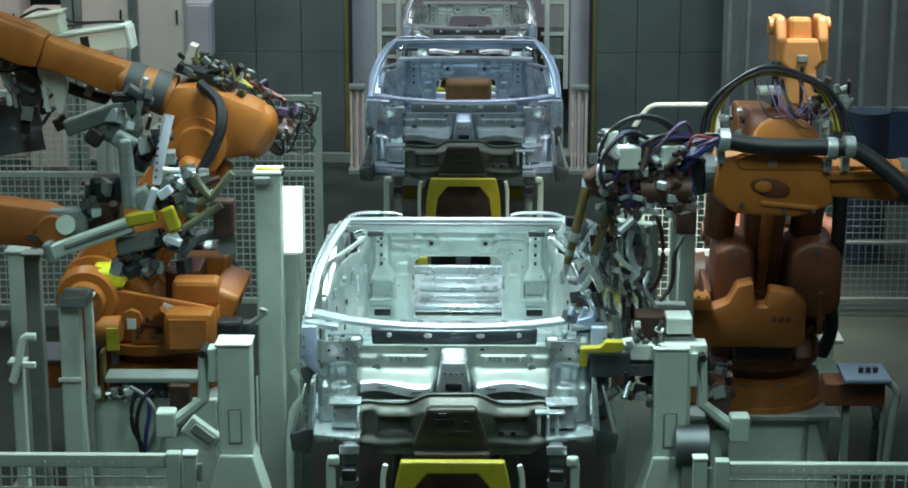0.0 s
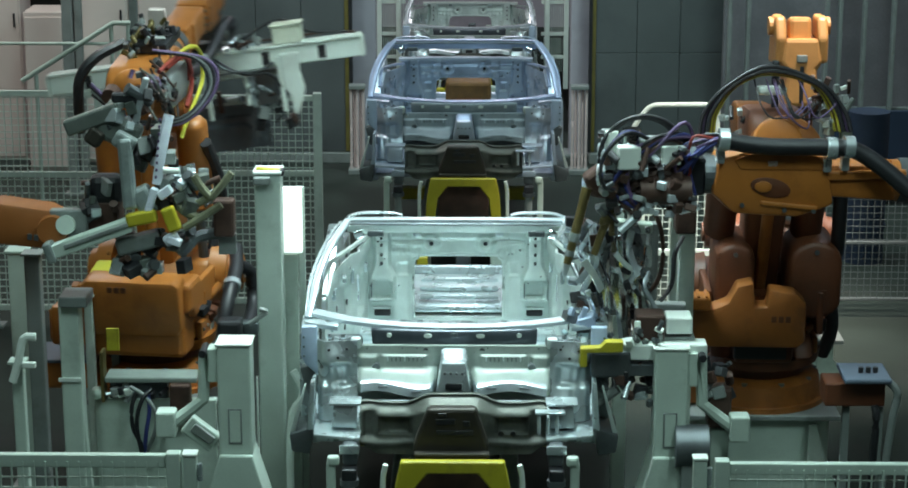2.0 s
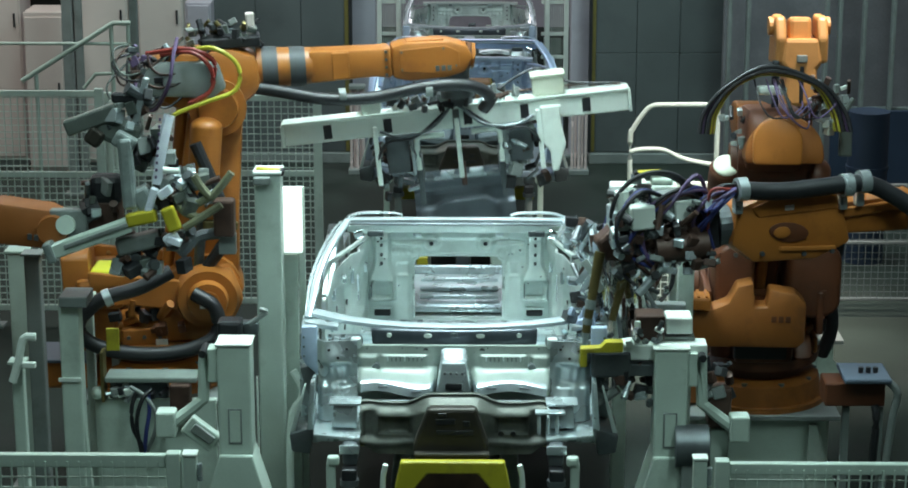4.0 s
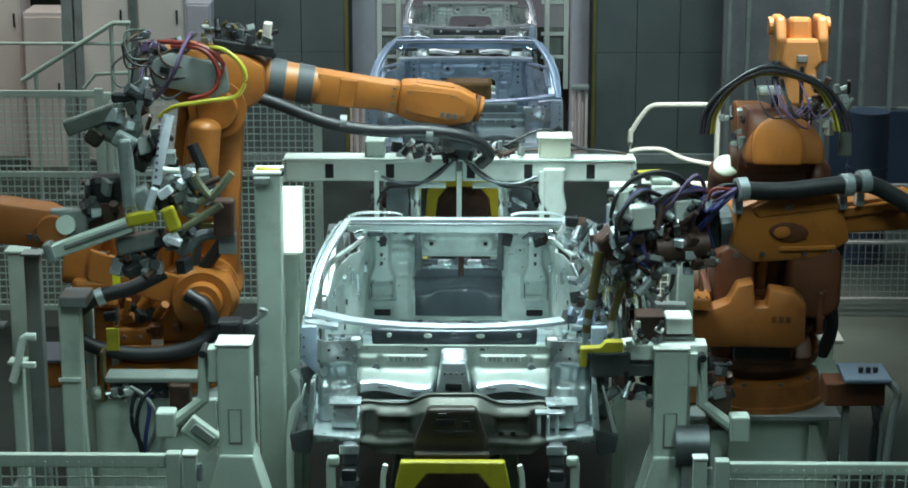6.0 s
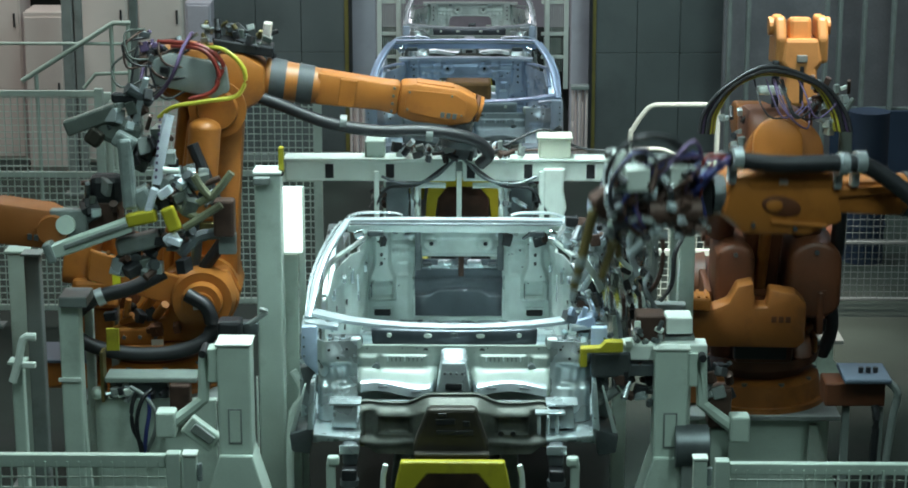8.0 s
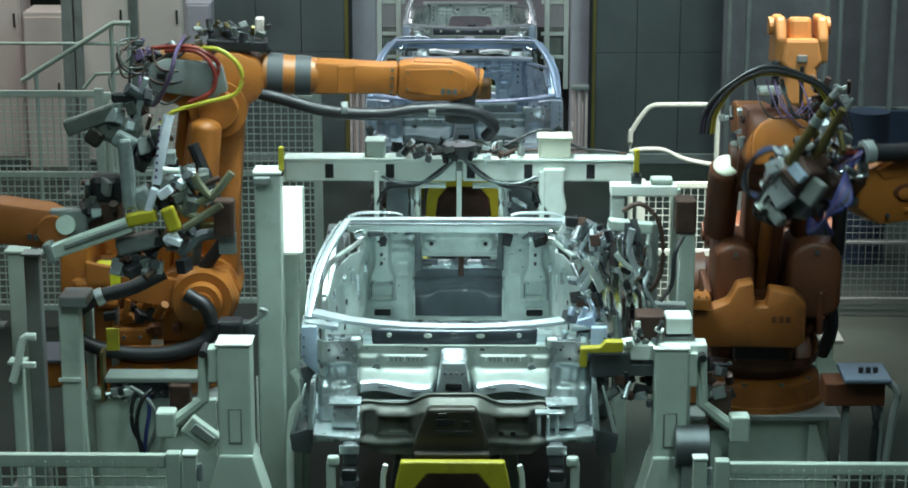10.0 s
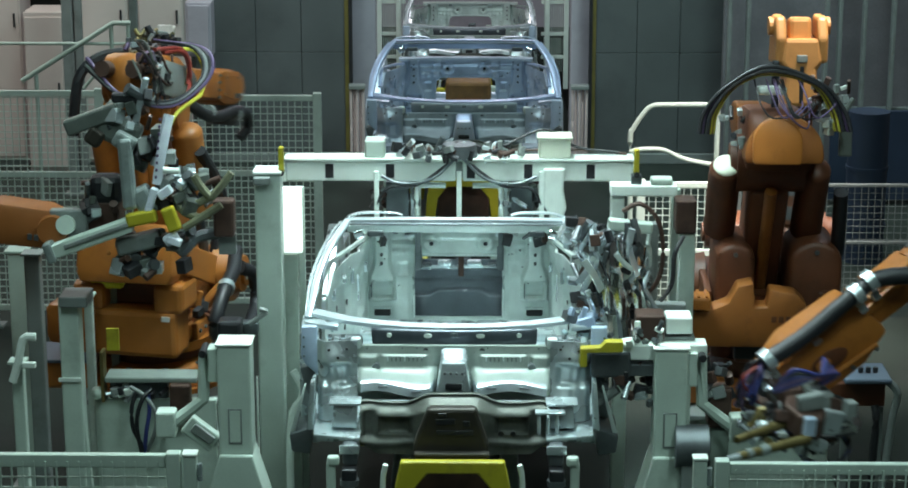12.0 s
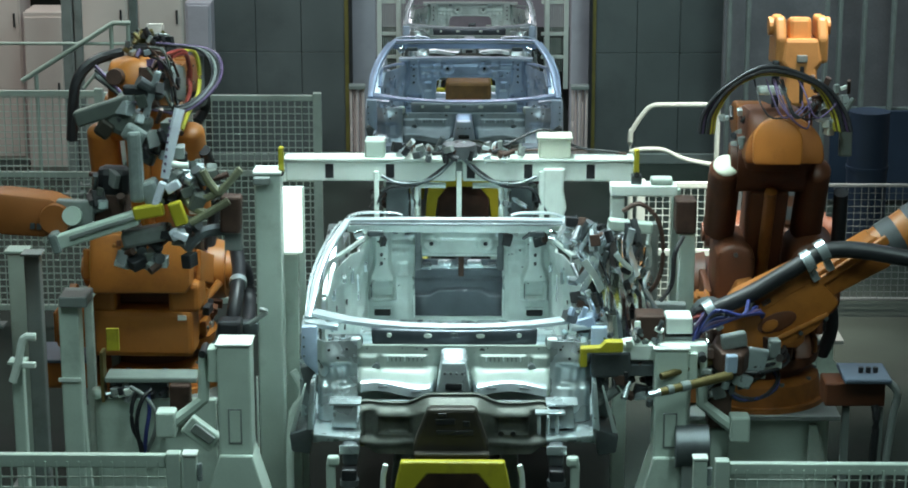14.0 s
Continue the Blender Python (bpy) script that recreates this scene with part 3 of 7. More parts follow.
            y -= 0.020 * math.exp(-((u - 0.50 - 0.25 * v) / 0.10) ** 2) + 0.016 * blob(u, v, 0.30, 0.22, 0.20, 0.16) - 0.03 * ease(0.85, 1.0, u)
            return (s * x, y, z)

        bm = bmesh.new()
        pressed_sheet(bm, wheelhouse, 26, 40, (0, 0.01, 0))
        sheet("wheelhouse", bm, steel, "", 50)
        bm = bmesh.new()
        prism(bm, [(s * 0.69, -0.86), (s * 0.715, -0.95), (s * 0.70, -1.24), (s * 0.465, -1.30), (s * 0.465, -1.0)], 1.035, 1.052, "z", 0.004)
        sheet("strut_plate", bm)
        sheet("strut_box", one(box, (s * 0.545, -1.13, 1.125), (0.13, 0.12, 0.12), 0.012, pose(0, 0, 0, 0, -s * 3, 0), (0.92, 0.8)))
        sheet("strut_box_lip", one(box, (s * 0.545, -1.135, 1.192), (0.16, 0.12, 0.012), 0.004))
        sheet("outer_wing_sheet", one(prism, [(s * 0.70, 1.29), (s * 0.722, 1.28), (s * 0.742, 1.03), (s * 0.705, 1.03)], -1.12, -0.98, "y", 0.006))
        for k in range(3):
            p = Vector(wheelhouse(0.25 + 0.22 * k, 0.90 - 0.10 * (k % 2)))
            sheet("wing_hole", one(cyl, p + Vector((0, 0.006, 0)), p - Vector((0, 0.005, 0)), 0.007, n=12), M_BLACK)
        for k in range(4):
            c = (s * (0.53 + 0.035 * k), -0.93, 1.455 + 0.012 * (k % 2))
            part("hood_clip", one(box, c, (0.026, 0.03, 0.022), 0.006, pose(0, 0, 0, 0, rnd.uniform(-30, 30), 0)), M_CHROME if k % 2 else steel, car)
        sheet("hinge_block", one(box, (s * 0.500, -0.94, 1.44), (0.055, 0.05, 0.055), 0.012), M_BULK)
        sheet("wing_top_rail", one(box, (s * 0.595, -0.95, 1.425), (0.20, 0.05, 0.020), 0.008, pose(0, 0, 0, 0, -s * 2, 0)))
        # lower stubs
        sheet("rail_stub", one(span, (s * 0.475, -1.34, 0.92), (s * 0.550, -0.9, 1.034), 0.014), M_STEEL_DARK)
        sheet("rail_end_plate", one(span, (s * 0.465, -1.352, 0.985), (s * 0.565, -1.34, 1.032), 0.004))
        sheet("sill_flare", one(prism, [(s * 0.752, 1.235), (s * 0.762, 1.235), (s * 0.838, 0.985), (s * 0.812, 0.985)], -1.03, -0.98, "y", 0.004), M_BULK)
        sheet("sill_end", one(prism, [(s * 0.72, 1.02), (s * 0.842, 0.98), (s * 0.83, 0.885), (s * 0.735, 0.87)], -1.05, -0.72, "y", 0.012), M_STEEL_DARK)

        # toe boards: a pressed, bulging sheet that runs out into a scalloped bright ledge
        def pressed(x, v):
            edge = ease(0.075, 0.12, x) * (1 - ease(0.47, 0.53, x))
            foot = ease(0.52, 0.82, v)
            bay = (1 - ease(0.84, 1.0, max(abs(x - 0.255) / 0.125, abs(v - 0.40) / 0.20))) + 0.9 * (1 - ease(0.75, 1.0, max(abs(x - 0.445) / 0.055, abs(v - 0.44) / 0.24)))
            y = -0.868 - edge * (0.04 * v + foot * (0.16 + 0.016 * math.sin(15 * x + s)) + 0.018 * bay * (1 - foot))
            return Vector((s * x, y, 1.395 - 0.19 * v - 0.012 * foot * math.sin(13 * x + 0.7 * s)))

        for n, v0, v1, lift, mat in (("toe_board", 0.0, 1.0, 0.0, primed), ("toe_ledge", 0.74, 1.02, 0.006, M_RIM if bright else primed)):
            wide = (0.07, 0.56) if n == "toe_board" else (0.10, 0.47)
            bm = bmesh.new()
            pressed_sheet(bm, lambda u, v: pressed(wide[0] + (wide[1] - wide[0]) * u, v0 + (v1 - v0) * v) + Vector((0, 0, lift)), 44, 26 if n == "toe_board" else 10, (0, 0.008, -0.008))
            sheet(n, bm, mat, "", 50)
        for k in range(9):
            c = pressed(0.165 + 0.022 * k, 0.30)
            part("clip", one(box, c, (0.007, 0.014, 0.022), 0.002), M_STEEL_DARK if k % 4 else steel, car)
        for x, v in ((0.36, 0.90), (0.19, 0.88)):
            sheet("ledge_slot", one(box, pressed(x, v) + Vector((0, 0, 0.008)), (0.05, 0.018, 0.006), 0.002), M_STEEL_DARK)
        sheet("toe_grommet", one(cyl, pressed(0.40, 0.5) + Vector((0, 0.02, 0)), pressed(0.40, 0.5) + Vector((0, -0.010, -0.004)), 0.020, n=16), M_STEEL_DARK)
        sheet("dash_hole_plug", one(cyl, (s * 0.145, -0.855, 1.375), (s * 0.145, -0.872, 1.375), 0.014, n=14), M_BLACK)
        # holes and slots of the rear bulkhead
        sheet("boss_hole", one(cyl, (s * 0.165, 1.21, 1.405), (s * 0.165, 1.174, 1.405), 0.013, n=14), M_BLACK)
        for z in (1.29, 1.345, 1.405, 1.45):
            sheet("tower_hole", one(cyl, (s * 0.468, 1.15, z), (s * 0.468, 1.126, z), 0.009, n=10), M_BLACK)
        sheet("lower_slot", one(box, (s * 0.468, 1.195, 0.963), (0.10, 0.02, 0.045), 0.014), M_BLACK)
        sheet("slot_lip", one(box, (s * 0.468, 1.19, 0.992), (0.115, 0.03, 0.012), 0.005), inner)
        # dark strip that paints the shade at one side of the pocket
        sheet("pocket_shade", one(box, (s * 0.468 - 0.064, 1.165, 1.11), (0.008, 0.02, 0.09), 0.003), M_STEEL_DARK)
        sheet("cowl_wing", one(prism, [(s * 0.60, -0.64), (s * 0.60, -0.8), (s * 0.78, -0.72), (s * 0.80, -0.6), (s * 0.74, -0.54)], 1.455, 1.480, "z", 0.006))
        sheet("spring_housing", one(box, (s * 0.56, -0.84, 1.415), (0.18, 0.08, 0.06), 0.022), M_STEEL_DARK)
        # front corners of the header
        bm = bmesh.new()
        sweep(bm, [(s * 0.30, 0.07, 1.858), (s * 0.36, 0.085, 1.868), (s * 0.52, 0.10, 1.864), (s * 0.6, 0.09, 1.843)], 0, 8, 5, (0.02, 0.007))
        sheet("header_corner", bm)
        part("latch_plate", one(box, (s * 0.44, -0.05, 1.785), (0.09, 0.02, 0.035), 0.008), M_STEEL_DARK, car)
        part("header_bracket", one(box, (s * 0.535, -0.02, 1.775), (0.06, 0.03, 0.05), 0.010, pose(0, 0, 0, 20, s * 20, 0)), M_CHROME, car)
        sheet("seat_crossmember", one(box, (s * 0.38, 0.35, 0.94), (0.5, 0.14, 0.1), 0.03))
        sheet("side_rail", one(span, (s * 0.42, 1.4, 0.8), (s * 0.54, 2.1, 0.94), 0.02))
        sheet("heel_box", one(box, (s * 0.36, 0.95, 0.92), (0.5, 0.3, 0.06), 0.02))

    # windscreen header with its flange
    bm = bmesh.new()
    sweep(bm, [(-0.60, 0.035, 1.838), (-0.3, -0.01, 1.852), (0, -0.025, 1.855), (0.3, -0.01, 1.852), (0.60, 0.035, 1.838)], 0, 16, 6, (0.032, 0.012))
    sheet("windscreen_header", bm, frame_mat, "", 60)
    bm = bmesh.new()
    pressed_sheet(bm, lambda u, v: (-0.60 + 1.2 * u, -0.066 + 0.05 * (2 * u - 1) ** 2 + 0.03 * v, 1.832 - 0.012 * (2 * u - 1) ** 2 - 0.045 * v), 30, 4, (0, 0.008, 0.004))
    sheet("header_flange", bm, M_BULK if bright else rim)
    bm = bmesh.new()
    sweep(bm, [(-0.585, -0.012, 1.826), (-0.3, -0.052, 1.838), (0, -0.066, 1.841), (0.3, -0.052, 1.838), (0.585, -0.012, 1.826)], 0.006, 8, 5)
    sheet("header_seal", bm, M_STEEL_DARK)
    # cowl: bright curved rail; below it the cross member with light holes, painted dark as its shadow
    bm = bmesh.new()
    sweep(bm, [(-0.745, -0.60, 1.497), (-0.55, -0.70, 1.486), (-0.3, -0.765, 1.478), (0, -0.785, 1.474), (0.3, -0.765, 1.478), (0.55, -0.70, 1.486), (0.745, -0.60, 1.497)], 0, 16, 6, (0.042, 0.014))
    sheet("cowl", bm, frame_mat, "", 60)
    bm = bmesh.new()
    sweep(bm, [(-0.42, -0.785, 1.428), (-0.37, -0.805, 1.432), (-0.2, -0.82, 1.43), (0, -0.825, 1.428), (0.2, -0.82, 1.43), (0.37, -0.805, 1.432), (0.42, -0.785, 1.428)], 0, 14, 6, (0.016, 0.044))
    sheet("dash_crossmember", bm, M_DASH if bright else M_PRIMER_BLUE, "pressed cross member with round holes, darkened for the cowl's shadow", 60)
    for x in (-0.335, -0.135, 0.135, 0.335):
        y = -0.842 + 0.012 * (x / 0.335) ** 2
        sheet("crossmember_hole", one(prism, [(x + (0.013 if abs(x) > 0.2 else 0.022) * math.cos(a * math.pi / 8), 1.445 + 0.012 * math.sin(a * math.pi / 8)) for a in range(16)], y - 0.004, y + 0.01, "y"), M_WHITE)
    sheet("crossmember_slot", one(box, (0, -0.842, 1.45), (0.035, 0.01, 0.02), 0.006), M_STEEL_DARK)
    sheet("firewall", one(span, (-0.66, -0.86, 1.10), (0.66, -0.83, 1.40), 0.01), primed)
    for k in range(12):
        x, z = rnd.uniform(-0.45, 0.45), rnd.uniform(1.365, 1.39)
        part("weld_stud", one(cyl, (x, -0.86, z), (x, -0.872, z), 0.005, n=6), M_CHROME if k % 2 else M_STEEL_DARK, car)
    # tunnel with its bright cap
    bm = bmesh.new()
    prism(bm, [(-0.105, 1.02), (-0.085, 1.24), (-0.062, 1.37), (0.062, 1.37), (0.085, 1.24), (0.105, 1.02)], -1.06, -0.85, "y", 0.016)
    sheet("tunnel", bm)
    sheet("tunnel_cap", one(box, (0, -0.98, 1.365), (0.14, 0.15, 0.030), 0.014, pose(0, 0, 0, 30), (0.8, 0.9)), frame_mat)
    sheet("tunnel_mouth", one(box, (0, -1.062, 1.245), (0.085, 0.02, 0.034), 0.006), M_BLACK)
    for k in range(4):
        sheet("tunnel_stud", one(cyl, (-0.045 + 0.03 * k, -1.06, 1.315), (-0.045 + 0.03 * k, -1.072, 1.315), 0.006, n=8), M_STEEL_DARK)

    # lower front apron: a pressed sheet that rises over the tunnel, with shallow recesses; colour darkened for shade
    def apron(u, v):
        x = -0.47 + 0.94 * u
        q = abs(x)
        top = 1.182 + 0.046 * (1 - ease(0.11, 0.24, q)) + 0.010 * math.exp(-((q - 0.43) / 0.05) ** 2)
        low = 0.925 + 0.05 * ease(0.38, 0.46, q)
        z = top + (low - top) * v
        y = -1.125 - 0.05 * ease(0.0, 0.22, v) - 0.05 * (1 - ease(0.10, 0.26, q)) * ease(0.0, 0.2, v)
        y += 0.030 * (1 - ease(0.82, 1.0, max(abs(q - 0.29) / 0.085, abs(z - 1.075) / 0.045)))
        y -= 0.018 * math.exp(-((z - 1.00 - 0.02 * math.cos(9 * x)) / 0.018) ** 2) * ease(0.14, 0.2, q)
        y += 0.02 * (1 - ease(0.7, 1.0, max(abs(q - 0.42) / 0.035, abs(z - 1.08) / 0.08)))
        return (x, y, z)

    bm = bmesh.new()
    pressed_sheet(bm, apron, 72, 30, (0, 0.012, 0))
    sheet("lower_apron", bm, M_APRON, "pressed lower sheet with shallow recesses, darkened for shade", 50)
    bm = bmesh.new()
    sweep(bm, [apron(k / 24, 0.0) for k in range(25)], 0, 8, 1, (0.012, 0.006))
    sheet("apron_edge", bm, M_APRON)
    for x in (0.24, 0.30):
        sheet("apron_hole", one(cyl, (x, -1.17, 1.035), (x, -1.182, 1.035), 0.014, n=14), M_BLACK)
    for k in range(3):
        part("locating_pin", one(cyl, (0.43 + 0.045 * k, -1.22, 1.05), (0.43 + 0.045 * k, -1.22, 1.15 - 0.02 * (k % 2)), 0.010, n=10), M_RIM, car)
    part("pin_plate", one(span, (0.41, -1.25, 1.16), (0.56, -1.19, 1.172), 0.003), steel, car)
    sheet("floor_pan", one(span, (-0.72, -0.83, 0.86), (0.72, 2.0, 0.90), 0.01))
    sheet("tunnel_ridge", one(box, (0, 0.1, 0.93), (0.22, 1.8, 0.10), 0.03))

    # rear bulkhead with the load hatch
    def hatch(u, v):
        x, z = abs(-0.58 + 1.16 * u), 0.90 + 0.60 * v
        return 0.935 < z < 1.325 and x < 0.272 and (x < 0.205 or z < 1.258 or math.hypot(x - 0.205, z - 1.258) < 0.067)

    bm = bmesh.new()
    pressed_sheet(bm, lambda u, v: (-0.58 + 1.16 * u, 1.20 - bulkhead_relief(-0.58 + 1.16 * u, 0.90 + 0.60 * v), 0.90 + 0.60 * v), 116, 64, (0, 0.012, 0), hatch)
    sheet("rear_bulkhead", bm, inner, "", 50)
    bm = bmesh.new()
    sweep(bm, [(-0.275, 1.19, 0.935), (-0.275, 1.19, 1.26), (-0.25, 1.19, 1.312), (-0.20, 1.19, 1.332), (0.20, 1.19, 1.332), (0.25, 1.19, 1.312), (0.275, 1.19, 1.26), (0.275, 1.19, 0.935)], 0.010, 8, 4)
    sheet("hatch_rim", bm, inner)
    bm = bmesh.new()
    sweep(bm, [(-0.60, 1.16, 1.495), (-0.3, 1.17, 1.50), (0.3, 1.17, 1.50), (0.60, 1.16, 1.495)], 0, 12, 5, (0.05, 0.012))
    sheet("parcel_edge", bm, inner)
    for x in (-0.25, 0.25):
        sheet("parcel_lug", one(box, (x, 1.14, 1.475), (0.05, 0.03, 0.03), 0.010), steel)
    for k in range(16):
        x, z = rnd.choice((-1, 1)) * rnd.uniform(0.30, 0.55), rnd.uniform(0.97, 1.46)
        part("stud_hole", one(cyl, (x, 1.201, z), (x, 1.196 - bulkhead_relief(x, z), z), rnd.uniform(0.004, 0.007), n=8), M_BLACK if k % 3 else M_CHROME, car)
    # trunk floor seen through the hatch
    sheet("rear_floor", one(box, (0, 1.68, 0.95), (1.0, 0.66, 0.04), 0.02, pose(0, 0, 0, 3)))
    sheet("rear_panel_beam", one(box, (0, 2.06, 0.98), (1.3, 0.06, 0.10), 0.03))
    for k in range(3):
        sheet("floor_rib", one(box, (0, 1.46 + 0.2 * k, 0.985), (0.5, 0.04, 0.03), 0.012))
    return car


def skid(m):
    s = thing("skid", "yellow painted steel skid carrying a car body", "skid", m, "skids on the line")
    bm = bmesh.new()
    prism(bm, [(-0.31, 0.50), (-0.285, 0.86), (-0.255, 1.0), (0.255, 1.0), (0.285, 0.86), (0.31, 0.50), (0.24, 0.50), (0.20, 0.84), (0.125, 0.935), (-0.125, 0.935), (-0.20, 0.84), (-0.24, 0.50)], -1.49, -1.44, "y", 0.010)
    part("front_cradle", bm, M_YELLOW, s, "worn yellow trapezoid cradle in shade-darkened paint")
    part("cradle_web", one(span, (-0.2, -1.35, 0.50), (0.2, -1.30, 0.92), 0.01), M_BROWN, s)
    bm = bmesh.new()
    prism(bm, [(-0.20, 0.94), (-0.195, 1.05), (-0.125, 1.235), (0.115, 1.235), (0.175, 1.05), (0.185, 0.94)], -1.38, -1.30, "y", 0.016)
    part("saddle", bm, M_BROWN2, s, "dull brown steel saddle under the tunnel")
    part("saddle_slot", one(span, (-0.085, -1.386, 1.155), (0.012, -1.378, 1.185), 0.003), M_BLACK, s)
    part("saddle_slot", one(span, (-0.07, -1.386, 1.195), (-0.03, -1.378, 1.215), 0.003), M_BLACK, s)
    part("saddle_slot", one(span, (0.05, -1.386, 1.145), (0.085, -1.378, 1.175), 0.003), M_BLACK, s)
    part("saddle_slot", one(span, (-0.08, -1.386, 1.10), (0.10, -1.378, 1.125), 0.003), M_BLACK, s)
    part("saddle_lip", one(span, (-0.19, -1.43, 1.0), (0.18, -1.38, 1.02), 0.006), M_BROWN2, s)
    for x in (-1, 1):
        part("runner", one(span, (x * 0.30 - 0.05, -1.45, 0.36), (x * 0.30 + 0.05, 2.3, 0.50), 0.01), M_GREY, s)
        part("leg", one(span, (x * 0.30 - 0.04, -1.3, 0), (x * 0.30 + 0.04, -1.2, 0.36), 0.008), M_GREY, s)
        part("leg", one(span, (x * 0.30 - 0.04, 1.9, 0), (x * 0.30 + 0.04, 2.0, 0.36), 0.008), M_GREY, s)
        part("support_post", one(cyl, (x * 0.515, -1.36, 0.0), (x * 0.515, -1.36, 0.86), 0.034, 0.028, 12), M_GREY, s)
        part("support_head", one(box, (x * 0.515, -1.36, 0.89), (0.075, 0.08, 0.06), 0.010), M_BLACK, s)
        part("support_collar", one(cyl, (x * 0.515, -1.36, 0.83), (x * 0.515, -1.36, 0.86), 0.048, n=14), M_STEEL_DARK, s)
        part("outrigger", one(span, (x * 0.3, -1.42, 0.38), (x * 0.66, -1.3, 0.46), 0.01), M_GREY, s)
        bm = bmesh.new()
        sweep(bm, [(x * 0.345, -1.42, 0.45), (x * 0.345, -1.44, 0.86), (x * 0.33, -1.45, 0.97)], 0.014, 8, 4)
        part("guide_pin", bm, M_WHITE, s)
        part("clamp_post", one(box, (x * 0.605, -1.38, 0.70), (0.045, 0.05, 0.52), 0.010), M_PALE, s)
        part("clamp_hook", one(box, (x * 0.592, -1.39, 0.97), (0.06, 0.05, 0.05), 0.014), M_PALE, s)
        part("rear_support", one(span, (x * 0.48 - 0.04, 1.6, 0.36), (x * 0.48 + 0.04, 1.7, 0.80), 0.01), M_GREY, s)
    part("rear_stop", one(span, (-0.29, 2.28, 0.36), (-0.215, 2.36, 1.02), 0.01), M_YELLOW, s)
    part("rear_stop", one(span, (0.2, 2.28, 0.36), (0.34, 2.36, 1.04), 0.01), M_PALE, s)
    part("rear_latch", one(box, (0.02, 2.3, 1.0), (0.1, 0.1, 0.14), 0.015), M_STEEL_DARK, s)
    part("cross_beam", one(span, (-0.6, 2.26, 0.38), (0.6, 2.38, 0.48), 0.01), M_GREY, s)
    part("cross_beam", one(span, (-0.6, 0.4, 0.38), (0.6, 0.52, 0.48), 0.01), M_YELLOW, s)
    part("cross_beam", one(span, (-0.6, 1.6, 0.38), (0.6, 1.72, 0.48), 0.01), M_YELLOW, s)
    return s


# underbody sheet with the shade below the firewall put into its colour
M_APRON = material("shaded_underbody_sheet", (0.125, 0.135, 0.118), 0.5, 0.4, 0.4, 7, 0.1, 60, (0.1, 0.1, 0.09), 0.5)
# primed sheet with the bluish reflection tinted in, for the second body
M_PRIMER_BLUE = material("blue_lit_primed_sheet", (0.26, 0.31, 0.34), 0.5, 0.25, 0.2, 6, 0.12, 30, (0.16, 0.19, 0.22), 0.4)
M_FIXTURE = material("dark_ochre_casting", (0.16, 0.08, 0.02), 0.55, 0.1, 0.3, 9, 0.1, 80, (0.05, 0.03, 0.015), 0.6)
M_RIM = material("bright_zinc_sheet", (0.70, 0.79, 0.83), 0.24, 0.5, 0.10, 7, 0.06, 40, (0.42, 0.48, 0.51), 0.4)
# pressing with the cowl's shadow put into its colour
M_DASH = material("cowl_shaded_pressing", (0.10, 0.115, 0.135), 0.36, 0.5, 0.2, 8, 0.06, 60)
M_BULK = material("pale_galvanised_sheet", (0.62, 0.70, 0.67), 0.4, 0.3, 0.14, 5, 0.18, 22, (0.4, 0.45, 0.43), 0.4)
M_BLUEWHITE = material("pale_blue_coating", (0.42, 0.52, 0.66), 0.4, 0.2, 0.08, 8)
M_BROWN2 = material("dull_brown_casting", (0.04, 0.036, 0.028), 0.5, 0.3, 0.2, 8, 0.1, 90, (0.05, 0.04, 0.03), 0.5)
HEAD_Y = 10.98
CARS = ((0, "bare zinc-coated open car body on a yellow skid", M_STEEL), (6.2, "bare steel open car body, tinted by bluish reflections, waiting on a skid", M_STEEL_BLUE), (14.0, "bare steel open car body lowered into a pit of the line", M_STEEL))
for k, (gap, lab, steel) in enumerate(CARS):
    place = pose(-0.02, HEAD_Y + gap, -0.6 if k == 2 else 0)
    car_body("car_body", lab, place, steel, 5, M_BLUEFRAME if k == 1 else steel)
    skid(place)
    if k:
        fx = thing("orange_fixture", "small orange fixture block in the open body", "fixture", place @ pose(0.02, 1.66, 0.97))
        part("block", one(span, (-0.21, -0.15, 0), (0.21, 0.15, 0.25 if k == 1 else 0.13), 0.03), M_FIXTURE, fx)
        part("grip", one(span, (-0.12, -0.17, 0.06), (0.12, -0.14, 0.10), 0.01), M_RED_ORANGE, fx)


# ---- robots ----
L1, L2 = 1.08, 1.5
UP = 0.18


def clutter(parent, names, c, s, n, mats, seed, small=0.02, big=0.06):
    """Small fittings packed in a block of centre c and size s, each a part of its own."""
    rnd = random.Random(seed)
    for k in range(n):
        p = [a + rnd.uniform(-0.5, 0.5) * b for a, b in zip(c, s)]
        d = [rnd.uniform(small, big) for _ in range(3)]
        bm = bmesh.new()
        if k % 3 == 0:
            a = Vector([rnd.uniform(-1, 1) for _ in range(3)]).normalized() * d[0]
            cyl(bm, Vector(p) - a, Vector(p) + a, d[1] * 0.35, n=10)
        else:
            box(bm, p, d, 0.005, pose(0, 0, 0, rnd.uniform(-25, 25), rnd.uniform(-25, 25), rnd.uniform(-40, 40)))
        part(names[k % len(names)], bm, mats[k % len(mats)], parent)


def cables(parent, paths, r=0.011):
    for pts, mat in paths:
        bm = bmesh.new()
        sweep(bm, pts, r, 8, 6)
        smooth(part("cable", bm, mat, parent))


PAINTS = (M_ORANGE, M_RED_ORANGE)


